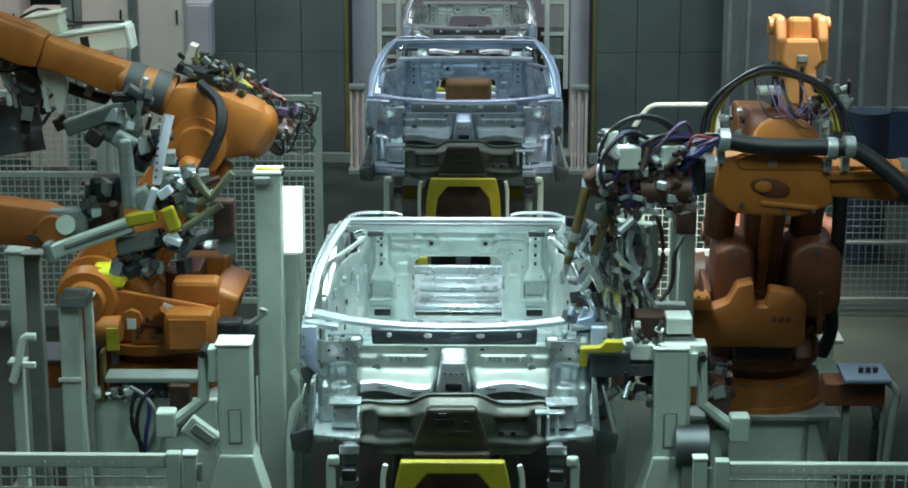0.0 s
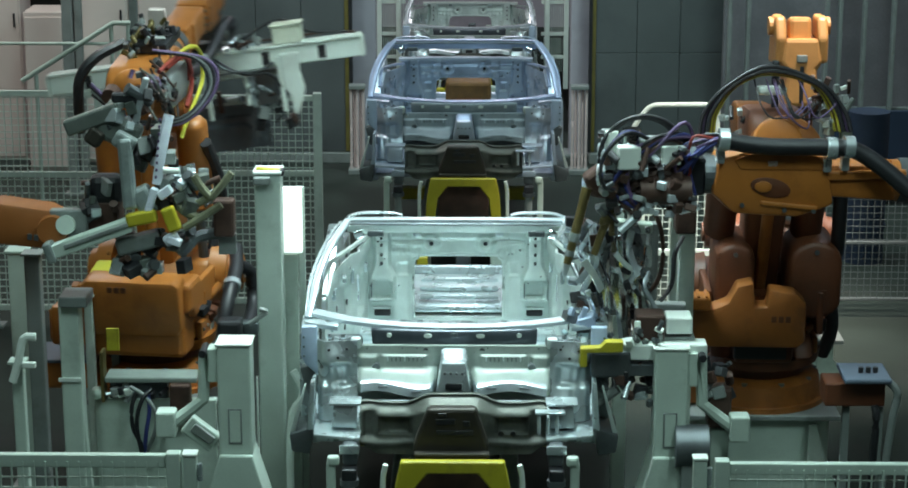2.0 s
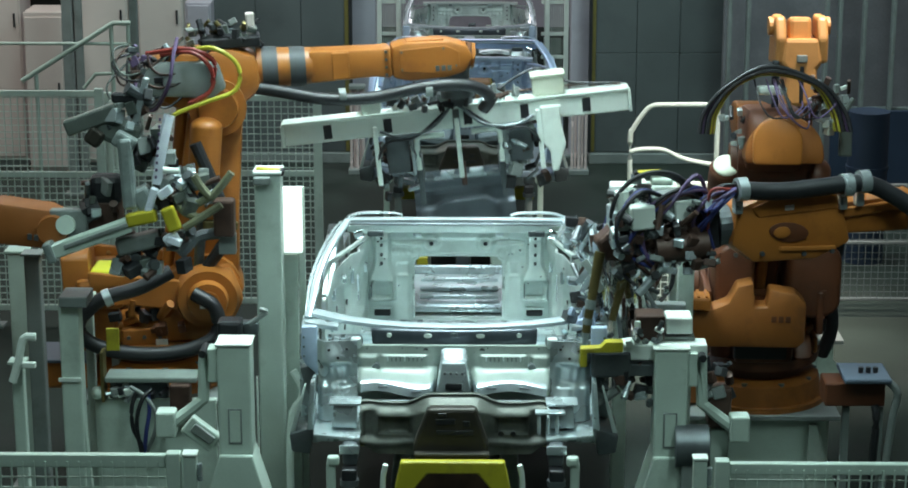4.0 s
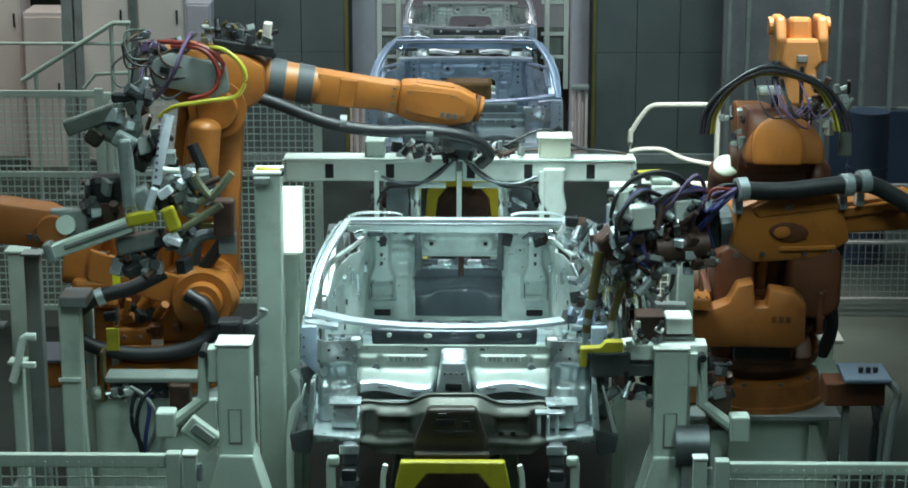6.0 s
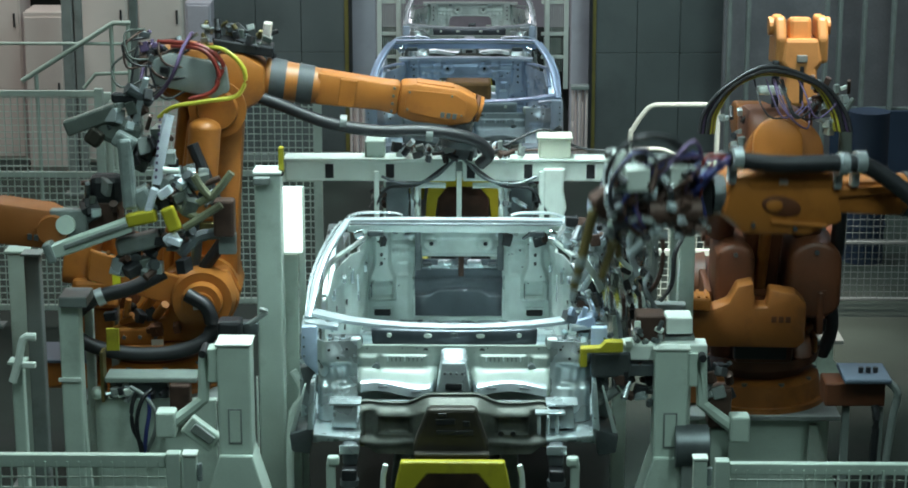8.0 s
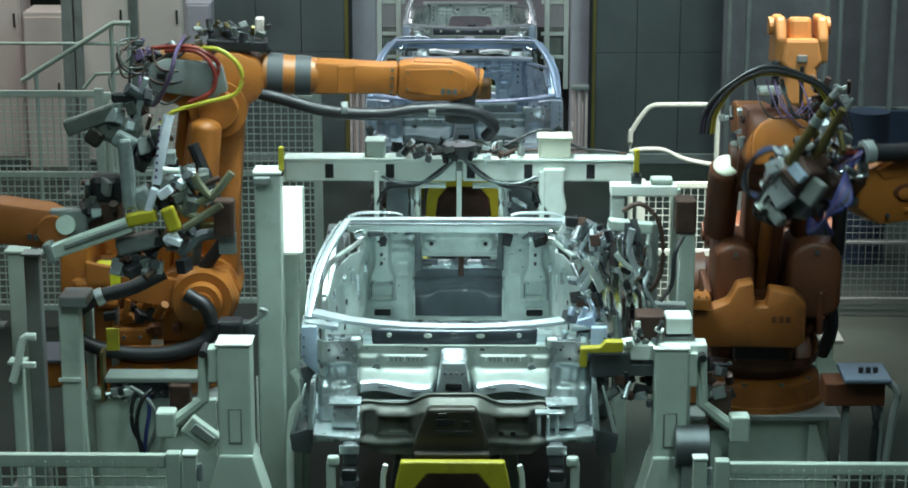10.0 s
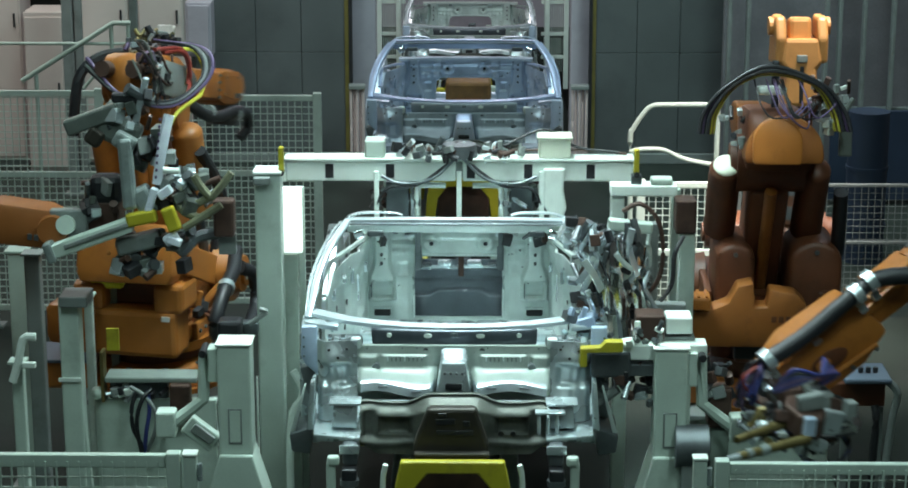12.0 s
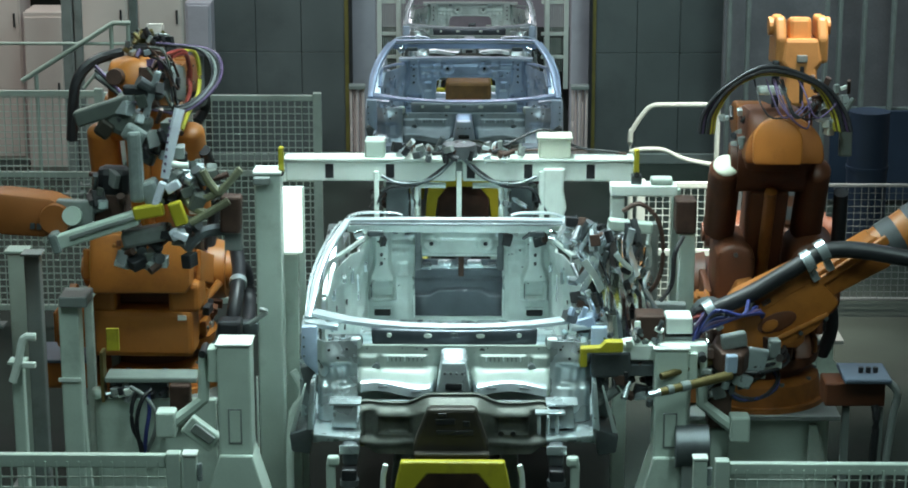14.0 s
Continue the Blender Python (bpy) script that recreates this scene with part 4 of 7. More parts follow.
def robot(name, label, m, dress="plain"):
    """A six-axis arm facing +x: base, carriage, lower_arm, upper_arm; each moving part pivots at its own origin."""
    r = thing(name, label, "industrial robot", m, "six-axis robots")
    # hold, raised and upright dresses take oranges darkened for shade
    M_ORANGE, M_RED_ORANGE = (M_HOLD, M_HOLD) if dress == "hold" else (PAINTS[1], PAINTS[1]) if dress == "raised" else (M_SHADED_WORN, PAINTS[1]) if dress == "upright" else PAINTS
    bm = bmesh.new()
    cyl(bm, (0, 0, 0.20), (0, 0, 0.23), 0.42, 0.42, 32)
    cyl(bm, (0, 0, 0.23), (0, 0, 0.34), 0.39, 0.37, 32)
    cyl(bm, (0, 0, 0.34), (0, 0, 0.37), 0.37, 0.32, 32)
    base = smooth(part("base", bm, M_ORANGE, r))
    part("cable_box", one(box, (-0.47, -0.1, 0.29), (0.3, 0.34, 0.16), 0.02), M_ORANGE, base)
    part("connector_plate", one(box, (-0.5, -0.1, 0.38), (0.34, 0.36, 0.02), 0.006), M_TABLE, base)
    for k in range(10):
        a = 2 * math.pi * k / 10
        part("bolt", one(cyl, (0.345 * math.cos(a), 0.345 * math.sin(a), 0.34), (0.345 * math.cos(a), 0.345 * math.sin(a), 0.36), 0.018, n=8), M_STEEL_DARK, base)
    part("type_label", one(box, (-0.365, 0.14, 0.29), (0.03, 0.08, 0.09), 0.002, pose(0, 0, 0, 0, 0, -22)), M_TAG, base)

    # carriage
    bm = bmesh.new()
    cyl(bm, (0, 0, 0.44), (0, 0, 0.50), 0.36, 0.37, 32)
    prism(bm, [(-0.40, 0.50), (-0.38, 0.62), (-0.10, 0.66), (0.12, 0.90), (0.46, 0.94), (0.54, 0.78), (0.42, 0.54), (0.38, 0.50)], -0.17, 0.17, "y", 0.03)
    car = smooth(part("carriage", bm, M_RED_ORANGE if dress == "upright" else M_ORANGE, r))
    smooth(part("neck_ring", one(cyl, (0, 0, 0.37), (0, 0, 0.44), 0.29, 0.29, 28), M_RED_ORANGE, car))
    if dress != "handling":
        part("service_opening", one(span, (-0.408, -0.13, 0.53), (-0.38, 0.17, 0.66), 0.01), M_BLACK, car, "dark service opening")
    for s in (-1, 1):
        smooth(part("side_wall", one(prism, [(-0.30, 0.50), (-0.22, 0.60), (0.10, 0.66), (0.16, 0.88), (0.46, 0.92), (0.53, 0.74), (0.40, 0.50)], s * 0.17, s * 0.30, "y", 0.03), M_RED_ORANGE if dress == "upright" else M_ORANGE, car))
        bm = bmesh.new()
        cyl(bm, (0.32, s * 0.30, 0.78), (0.32, s * 0.40, 0.78), 0.19, 0.17, 28)
        cyl(bm, (0.32, s * 0.40, 0.78), (0.32, s * 0.46, 0.78), 0.12, 0.11, 20)
        smooth(part("shoulder_motor", bm, M_ORANGE if dress == "handling" else M_RED_ORANGE, car))
        smooth(part("motor_cap", one(cyl, (0.32, s * 0.46, 0.78), (0.32, s * 0.48, 0.78), 0.07, n=16), M_ORANGE, car))
        part("side_cover", one(box, (-0.05, s * 0.315, 0.55), (0.26, 0.04, 0.1), 0.012), M_ORANGE, car)
        for k in range(3):
            part("bolt", one(cyl, (-0.14 + 0.09 * k, s * 0.33, 0.55), (-0.14 + 0.09 * k, s * 0.345, 0.55), 0.012, n=8), M_STEEL_DARK, car)
    part("turn_motor", smooth_cyl((-0.16, 0.0, 0.60), (-0.16, 0.0, 0.86), 0.09), M_RED_ORANGE, car)
    part("type_label", one(box, (0.05, -0.338, 0.50), (0.07, 0.006, 0.07), 0.001), M_TAG, car)
    part("warning_label", one(box, (0.30, -0.487, 0.78), (0.05, 0.006, 0.05), 0.001), M_TAG, car)
    clutter(car, ("bracket", "fitting", "connector"), (0.0, -0.30, 0.66), (0.44, 0.12, 0.14), 16, (M_ORANGE, M_RED_ORANGE, M_BLACK), 3, 0.03, 0.075)
    clutter(car, ("bracket", "fitting", "connector"), (0.0, 0.30, 0.66), (0.44, 0.12, 0.14), 14, (M_ORANGE, M_RED_ORANGE, M_BLACK), 4, 0.03, 0.075)

    # lower arm with its counterweight behind the shoulder
    bm = bmesh.new()
    cyl(bm, (0, -0.16, 0), (0, 0.16, 0), 0.20, n=28)
    prism(bm, [(-0.20, 0.0), (-0.20, 0.5), (-0.17, L1 - 0.08), (0.15, L1 - 0.08), (0.16, 0.5), (0.19, 0.0)], -0.11, 0.11, "y", 0.03)
    low = smooth(part("lower_arm", bm, M_ORANGE if dress == "handling" else M_RED_ORANGE, r))
    smooth(part("parallel_rod", one(cyl, (-0.24, 0, 0.05), (-0.20, 0, L1 - 0.02), 0.035, n=14), M_ORANGE, low))
    swing = dress == "handling"
    bm = bmesh.new()
    if swing:
        prism(bm, [(0.25, -0.22), (0.275, -0.16), (0.27, 0.05), (0.24, 0.08), (-0.27, 0.08), (-0.30, 0.05), (-0.30, -0.16), (-0.27, -0.22)], -0.82, -0.66, "x", 0.016)
        for v in bm.verts:
            v.co.z += 0.22 - 0.05 * ((v.co.y + 0.02) / 0.28) ** 2 * (v.co.z < -0.1)
    else:
        prism(bm, [(0.36, -0.21), (0.40, -0.16), (0.40, 0.0), (0.30, 0.01), (0.20, 0.05), (0.15, 0.15), (0.06, 0.17), (0.05, 0.03), (-0.02, 0.03), (-0.03, 0.13), (-0.18, 0.11), (-0.24, 0.05), (-0.24, -0.17), (-0.20, -0.21)], -0.50, -0.34, "x", 0.014)
        for v in bm.verts:
            v.co.z += 0.84 if dress == "upright" else 0.90
            v.co.y += 0.02 if dress == "upright" else 0
    cw = smooth(part("counterweight", bm, M_ORANGE, r if swing else car, "orange counterweight block"))
    for k in range(3):
        part("maker_mark", one(box, (-0.823, 0.10 - 0.04 * k, 0.25) if swing else (-0.503, (-0.04 if dress == "upright" else 0.07) - 0.04 * k, 0.80), (0.006, 0.028, 0.035), 0.001), M_RED_ORANGE, cw)
    if swing:
        part("warning_label", one(box, (-0.45, 0.346, 0.10), (0.06, 0.006, 0.07), 0.001), M_TAG, cw)
        part("rear_block", one(span, (-0.44, -0.30, 0.46), (-0.20, 0.30, 0.735), 0.03), M_ORANGE, car)
        part("rear_cheek", one(span, (-0.43, 0.14, 0.72), (-0.16, 0.31, 0.88), 0.03), M_ORANGE, car)
        part("rear_cheek", one(span, (-0.43, -0.34, 0.72), (-0.16, -0.16, 0.90), 0.03), M_ORANGE, car)
        part("rear_well", one(span, (-0.30, -0.16, 0.74), (-0.18, 0.14, 0.90), 0.01), M_RED_ORANGE, car, "dark red well between the cheeks")
        part("cheek_label", one(box, (-0.442, -0.24, 0.70), (0.006, 0.05, 0.03), 0.001), M_TAG, car)
        gb = smooth(part("gear_box", one(box, (-0.28, 0.40, 0.62), (0.28, 0.20, 0.24), 0.03), M_ORANGE, car))
        part("gear_box_lid", one(box, (-0.28, 0.505, 0.62), (0.22, 0.012, 0.18), 0.005), M_ORANGE, gb)
        smooth(part("gear_barrel", one(cyl, (0.12, 0.40, 0.62), (0.36, 0.40, 0.62), 0.075, n=20), M_ORANGE, car))
        smooth(part("valve_ring", one(cyl, (0.04, 0.46, 0.70), (0.04, 0.50, 0.70), 0.06, n=8), M_ORANGE, car))
        part("valve_label", one(box, (0.04, 0.503, 0.68), (0.05, 0.006, 0.06), 0.001), M_TAG, car)
    for s in (-1, 1):
        if swing:
            part("counterweight_arm", one(prism, [(-0.67, 0.02), (-0.67, 0.20), (-0.10, 0.10), (0.05, 0.05), (0.05, -0.06), (-0.10, -0.08)], s * 0.305, s * 0.34, "y", 0.010), M_ORANGE, cw)
        else:
            part("counterweight_arm", one(prism, [(-0.34, 0.66), (-0.34, 0.92), (0.30, 0.90), (0.30, 0.70)], s * 0.30, s * 0.34, "y", 0.012), M_RED_ORANGE, car)
        bm = bmesh.new()
        z0, z1 = (0.58, 1.08) if dress == "upright" else (0.48, 0.98)
        cyl(bm, (-0.06, s * 0.25, z0), (-0.06, s * 0.25, z1), 0.092, n=24)
        ball(bm, (-0.06, s * 0.25, z1), 0.092, (1, 1, 0.6), 20)
        ball(bm, (-0.06, s * 0.25, z0), 0.092, (1, 1, 0.35), 20)
        bc = smooth(part("balance_cylinder", bm, M_RED_ORANGE if dress == "upright" else M_ORANGE, low))
        if dress == "upright" and s > 0:
            smooth(part("end_cap", one(ball, (-0.060, s * 0.245, z1 + 0.036), 0.080, (1, 0.95, 0.36), 20), M_BEIGE2, bc, "cream end cap"))
        part("piston", one(cyl, (-0.06, s * 0.25, 0.1), (-0.06, s * 0.25, 0.44), 0.03, n=12), M_STEEL_DARK, bc)
        part("type_label", one(box, (-0.153, s * 0.25, 0.50), (0.006, 0.05, 0.03), 0.001), M_TAG, bc)
    part("type_label", one(box, (-0.135, -0.05, 0.66), (0.006, 0.06, 0.11), 0.001), M_TAG, low)

    # upper arm
    bm = bmesh.new()
    cyl(bm, (0, -0.19, 0), (0, 0.19, 0), 0.165, n=28)
    prism(bm, [(-0.34, 0.06), (-0.36, 0.24), (-0.28, 0.32), (0.10, 0.33), (0.24, 0.28), (0.26, 0.08), (0.12, -0.02), (-0.12, -0.06)], -0.16, 0.16, "y", 0.045)
    upp = smooth(part("upper_arm", bm, M_RED_ORANGE if dress == "upright" else M_ORANGE, r), 40)
    if dress == "upright":
        for n, c, h, top, x0, x1, mat in (("elbow_hood", -0.045, 0.215, 0.285, -0.36, 0.05, M_ORANGE), ("elbow_dome", 0.0, 0.132, 0.275, -0.45, -0.30, PAINTS[0])):
            bm = bmesh.new()
            prism(bm, [(c + h * math.cos(a), top - h + h * math.sin(a)) for a in [math.pi * k / 14 for k in range(15)]] + [(c - h, 0.05), (c - h * 0.95, 0.02), (c + h * 0.95, 0.02), (c + h, 0.05)], x0, x1, "x", 0.010)
            smooth(part(n, bm, mat, upp), 50)
    else:
        bm = bmesh.new()
        ball(bm, (-0.30, 0, 0.16), 0.155, (0.6, 0.95, 1.05), 22)
        smooth(part("elbow_dome", bm, M_ORANGE, upp))
    smooth(part("elbow_cap", one(cyl, (0, -0.19, 0), (0, -0.225, 0), 0.12, 0.11, 24), M_ORANGE if dress == "handling" else M_RED_ORANGE, upp))
    smooth(part("elbow_cap", one(cyl, (0, 0.19, 0), (0, 0.225, 0), 0.12, 0.11, 24), M_ORANGE if dress == "handling" else M_RED_ORANGE, upp))
    smooth(part("neck", one(cyl, (0.24, 0, UP), (0.56, 0, UP), 0.125, 0.105, 24), M_ORANGE, upp))
    for x0, x1, rr in ((0.27, 0.36, 0.128), (0.43, 0.52, 0.118)):
        smooth(part("grey_band", one(cyl, (x0, 0, UP), (x1, 0, UP), rr, rr - 0.004, 24), M_BAND, upp, "dark grey wrapped band"))
    bm = bmesh.new()
    prism(bm, [(0.54, 0.085), (0.54, 0.275), (0.94, 0.265), (1.02, 0.27), (1.02, 0.085), (0.92, 0.10)], -0.095, 0.095, "y", 0.022)
    smooth(part("forearm_tube", bm, M_ORANGE, upp))
    part("forearm_ridge", one(box, (0.72, -0.096, 0.18), (0.10, 0.02, 0.16), 0.008), M_ORANGE, upp)
    for k in range(4):
        part("bolt", one(cyl, (0.985, -0.09, 0.11 + 0.045 * k), (0.985, -0.108, 0.11 + 0.045 * k), 0.009, n=8), M_STEEL_DARK, upp)
    bm = bmesh.new()
    prism(bm, [(1.02, 0.085), (1.02, 0.272), (1.10, 0.288), (1.36, 0.285), (1.46, 0.25), (1.49, 0.18), (1.45, 0.10), (1.34, 0.07), (1.12, 0.062)], -0.10, 0.10, "y", 0.02)
    wr = smooth(part("wrist_housing", bm, M_ORANGE, upp))
    for k in range(3):
        part("maker_mark", one(box, (1.28 + 0.035 * k, -0.108, 0.13), (0.024, 0.006, 0.032), 0.001), M_STEEL_DARK, wr)
    if dress == "handling":
        for x, rr, mat in ((1.428, 0.092, M_ORANGE), (1.458, 0.086, M_RED_ORANGE), (1.484, 0.078, M_ORANGE)):
            smooth(part("wrist_ring", one(cyl, (x, 0, 0.175), (x + 0.022, 0, 0.172), rr, rr * 0.96, 24), mat, wr))
        part("side_cover", one(prism, [(1.06, 0.12), (1.06, 0.25), (1.33, 0.262), (1.41, 0.22), (1.41, 0.13), (1.33, 0.095)], -0.106, -0.099, "y", 0.004), M_ORANGE, wr)
        part("top_lid", one(box, (1.22, 0, 0.289), (0.22, 0.13, 0.012), 0.004), M_ORANGE, wr)
        for x, z in ((1.075, 0.135), (1.075, 0.236), (1.32, 0.245), (1.39, 0.14)):
            part("bolt", one(cyl, (x, -0.105, z), (x, -0.113, z), 0.007, n=8), M_STEEL_DARK, wr)
    else:
        smooth(part("wrist_cap", one(cyl, (1.40, -0.10, 0.18), (1.40, -0.13, 0.18), 0.085, 0.08, 24), M_ORANGE, wr))
    if dress == "handling":
        bm = bmesh.new()
        cyl(bm, (1.40, 0, 0.18), (1.40, 0, -0.02), 0.085, 0.07, 20)
        cyl(bm, (1.40, 0, -0.02), (1.40, 0, -0.06), 0.10, n=20)
        smooth(part("wrist_flange", bm, M_STEEL_DARK, wr))
    if dress != "upright":
        for s in (-1, 1):
            smooth(part("wrist_motor", one(cyl, (-0.40, s * 0.09, 0.22), (-0.48, s * 0.09, 0.22), 0.05, 0.045, 16), M_BROWN, upp))

    if dress == "handling":
        smooth(part("motor_housing", one(prism, [(-0.38, 0.10), (-0.40, 0.24), (-0.30, 0.29), (0.02, 0.27), (0.06, 0.12), (-0.02, 0.06)], -0.23, -0.17, "y", 0.02), M_GREY, upp, "dull grey drive housing"))
        clutter(upp, ("valve", "fitting", "connector", "bracket"), (0.06, -0.02, 0.40), (0.40, 0.22, 0.12), 52, (M_BLACK, M_GREENGREY, M_STEEL_DARK, M_OLIVE, M_BLACK, M_GREY), 11, 0.015, 0.06)
        clutter(upp, ("valve", "fitting", "connector"), (-0.36, -0.14, 0.26), (0.22, 0.2, 0.2), 24, (M_BLACK, M_STEEL_DARK, M_BROWN, M_PURPLE), 12, 0.02, 0.06)
        part("valve_block", one(box, (0.10, -0.04, 0.36), (0.34, 0.2, 0.06), 0.01), M_BLACK, upp)
        part("junction_box", one(box, (0.22, -0.02, 0.45), (0.05, 0.1, 0.12), 0.008), M_BEIGE, upp)
        cables(upp, [([(-0.16, -0.2, 0.34), (0.0, -0.27, 0.36), (0.13, -0.29, 0.26), (0.11, -0.29, 0.12), (-0.06, -0.29, 0.06), (-0.24, -0.28, 0.0), (-0.32, -0.26, -0.08)], M_YCABLE),
                     ([(-0.30, -0.2, 0.33), (-0.12, -0.25, 0.34), (-0.02, -0.26, 0.24), (-0.03, -0.26, 0.12), (-0.16, -0.26, 0.05)], M_RED),
                     ([(-0.38, -0.18, 0.34), (-0.14, -0.24, 0.36), (0.0, -0.25, 0.28), (-0.02, -0.25, 0.16)], M_RED)], 0.013)
        rnd = random.Random(21)
        loops = []
        for k in range(10):
            x0, z0 = rnd.uniform(-0.5, -0.2), rnd.uniform(0.2, 0.4)
            loops.append(([(x0, -0.1, z0), (x0 - rnd.uniform(0.05, 0.16), -0.2, z0 + rnd.uniform(-0.12, 0.06)), (x0 - 0.05, -0.24, z0 - rnd.uniform(0.1, 0.24)), (x0 + 0.12, -0.2, z0 - 0.12), (x0 + 0.3, -0.12, z0 + 0.02)], (M_BLACK, M_BROWN, M_GREENGREY, M_BLACK)[k % 4]))
        cables(upp, loops, 0.007)
        cables(upp, [([(0.1, 0.16, 0.34), (-0.04, 0.28, 0.30), (-0.1, 0.37, 0.20), (-0.1, 0.40, 0.05), (-0.06, 0.42, -0.16)], M_BLACK)], 0.032)
        cables(upp, [([(-0.2, -0.1, 0.40), (-0.22, -0.36 - 0.02 * k, 0.36), (-0.26, -0.42 - 0.015 * k, 0.2), (-0.36, -0.28, 0.06 - 0.01 * k), (-0.46, -0.02, 0.08), (-0.44, 0.2, 0.22 + 0.02 * k)], (M_BLACK, M_GREY, M_BLACK, M_PURPLE)[k]) for k in range(4)], 0.011)
        bm = bmesh.new()
        sweep(bm, [(0.16, -0.1, 0.10), (0.36, -0.12, 0.06), (0.62, -0.13, 0.0), (0.9, -0.13, -0.01), (1.2, -0.13, 0.03), (1.46, -0.12, 0.02), (1.58, -0.1, -0.06), (1.54, -0.06, -0.14)], 0.036, 12, 6)
        h = smooth(part("dress_hose", bm, M_BLACK, upp, "thick black corrugated hose"))
        for x in (0.72, 1.22):
            smooth(part("hose_clamp", one(cyl, (x - 0.02, -0.128, 0.012), (x + 0.02, -0.128, 0.014), 0.044, n=14), M_GREY, h))
        bm = bmesh.new()
        sweep(bm, [(0.12, -0.48, 0.98), (-0.06, -0.52, 0.90), (-0.28, -0.54, 0.84), (-0.41, -0.53, 0.70), (-0.34, -0.52, 0.58), (-0.12, -0.54, 0.52), (0.16, -0.54, 0.52), (0.36, -0.52, 0.60), (0.36, -0.50, 0.76), (0.24, -0.46, 0.84)], 0.042, 12, 6)
        h = smooth(part("base_hose", bm, M_BLACK, car, "thick black corrugated hose loop"))
        smooth(part("hose_clamp", one(cyl, (-0.26, -0.54, 0.845), (-0.22, -0.535, 0.86), 0.052, n=14), M_STEEL, h))
        bm = bmesh.new()
        sweep(bm, [(-0.02, -0.3, 0.15), (0.1, -0.34, 0.4), (0.02, -0.36, 0.62), (-0.12, -0.34, 0.9)], 0.036, 10, 6)
        smooth(part("arm_hose", bm, M_BLACK, low))
        part("hose_bracket", one(box, (0.05, -0.29, 0.42), (0.2, 0.05, 0.05), 0.01), M_OLIVE, low)
    if dress == "upright":
        arcs = []
        mats = (M_YCABLE, M_OLIVE, M_YCABLE, M_BLACK, M_OLIVE, M_BLACK, M_PURPLE, M_BLACK)
        for k in range(8):
            q = 0.345 + 0.011 * k
            dx = -0.30 - 0.02 * (k % 4)
            arcs.append(([(dx, q, 0.18), (dx, q * 0.94, 0.30), (dx, q * 0.66, 0.44), (dx, 0.05, 0.51 + 0.006 * k), (dx, -q * 0.55, 0.46), (dx, -q * 0.85, 0.32), (dx, -q * 0.95, 0.20)], mats[k]))
        cables(upp, arcs, 0.0125)
        rnd = random.Random(33)
        thin = []
        for k in range(8):
            y0 = rnd.uniform(-0.22, 0.16)
            thin.append(([(-0.3, y0, 0.48), (-0.44, y0 - 0.02, 0.40 + rnd.uniform(-0.06, 0.06)), (-0.48, y0 - 0.08, 0.28), (-0.42, y0 - 0.18, 0.24 + rnd.uniform(-0.08, 0.12)), (-0.3, y0 - 0.2, 0.36)], (M_BLACK, M_PURPLE, M_BLACK, M_PURPLE)[k % 4]))
        cables(upp, thin, 0.005)
        clutter(upp, ("valve", "fitting", "connector"), (-0.2, -0.32, 0.34), (0.2, 0.22, 0.30), 34, (M_BLACK, M_GREY, M_STEEL, M_BROWN, M_WHITE), 14, 0.02, 0.06)
        clutter(upp, ("valve", "fitting", "connector"), (-0.1, 0.22, 0.20), (0.2, 0.16, 0.2), 12, (M_BLACK, M_GREY, M_STEEL), 15, 0.02, 0.06)
        part("junction_box", one(box, (-0.16, -0.40, 0.13), (0.06, 0.07, 0.16), 0.01), M_GREENGREY, upp)
        part("white_coupling", one(box, (-0.3, 0.03, 0.42), (0.08, 0.16, 0.05), 0.015), M_WHITE, upp)
        part("cable_mast", one(box, (-0.2, 0.0, 0.42), (0.04, 0.04, 0.32), 0.008), M_BLACK, upp)
        bm = bmesh.new()
        sweep(bm, [(-0.15, -0.40, 1.0), (-0.2, -0.42, 0.6), (-0.2, -0.42, 0.2), (-0.25, -0.46, -0.1), (-0.3, -0.42, -0.3)], 0.042, 12, 6)
        smooth(part("arm_hose", bm, M_BLACK, low, "thick black hose down the arm"))
        sa = part("service_arm", one(box, (-0.47, 0.395, 0.895), (0.16, 0.15, 0.075), 0.014), PAINTS[0], car)
        for k in range(3):
            part("rib", one(box, (-0.47, 0.345 + 0.045 * k, 0.937), (0.15, 0.018, 0.014), 0.005), PAINTS[0], sa)
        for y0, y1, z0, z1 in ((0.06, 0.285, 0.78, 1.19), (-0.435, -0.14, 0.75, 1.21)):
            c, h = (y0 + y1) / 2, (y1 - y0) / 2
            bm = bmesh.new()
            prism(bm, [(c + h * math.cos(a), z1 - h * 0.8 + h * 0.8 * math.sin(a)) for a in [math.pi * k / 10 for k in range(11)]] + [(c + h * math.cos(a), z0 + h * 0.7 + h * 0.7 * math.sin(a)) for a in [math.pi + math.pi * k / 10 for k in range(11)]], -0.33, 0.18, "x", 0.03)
            lobe = smooth(part("shoulder_cover", bm, M_RED_ORANGE, car, "rounded shoulder cover in shade-darkened brown-red"), 50)
            part("cover_bolt", one(cyl, (-0.33, c, z1 - 0.06), (-0.342, c, z1 - 0.06), 0.014, n=8), M_STEEL_DARK, lobe)
            part("cover_label", one(box, (-0.332, c - 0.04, z0 + 0.16), (0.006, 0.05, 0.03), 0.001), M_RED_ORANGE, lobe)
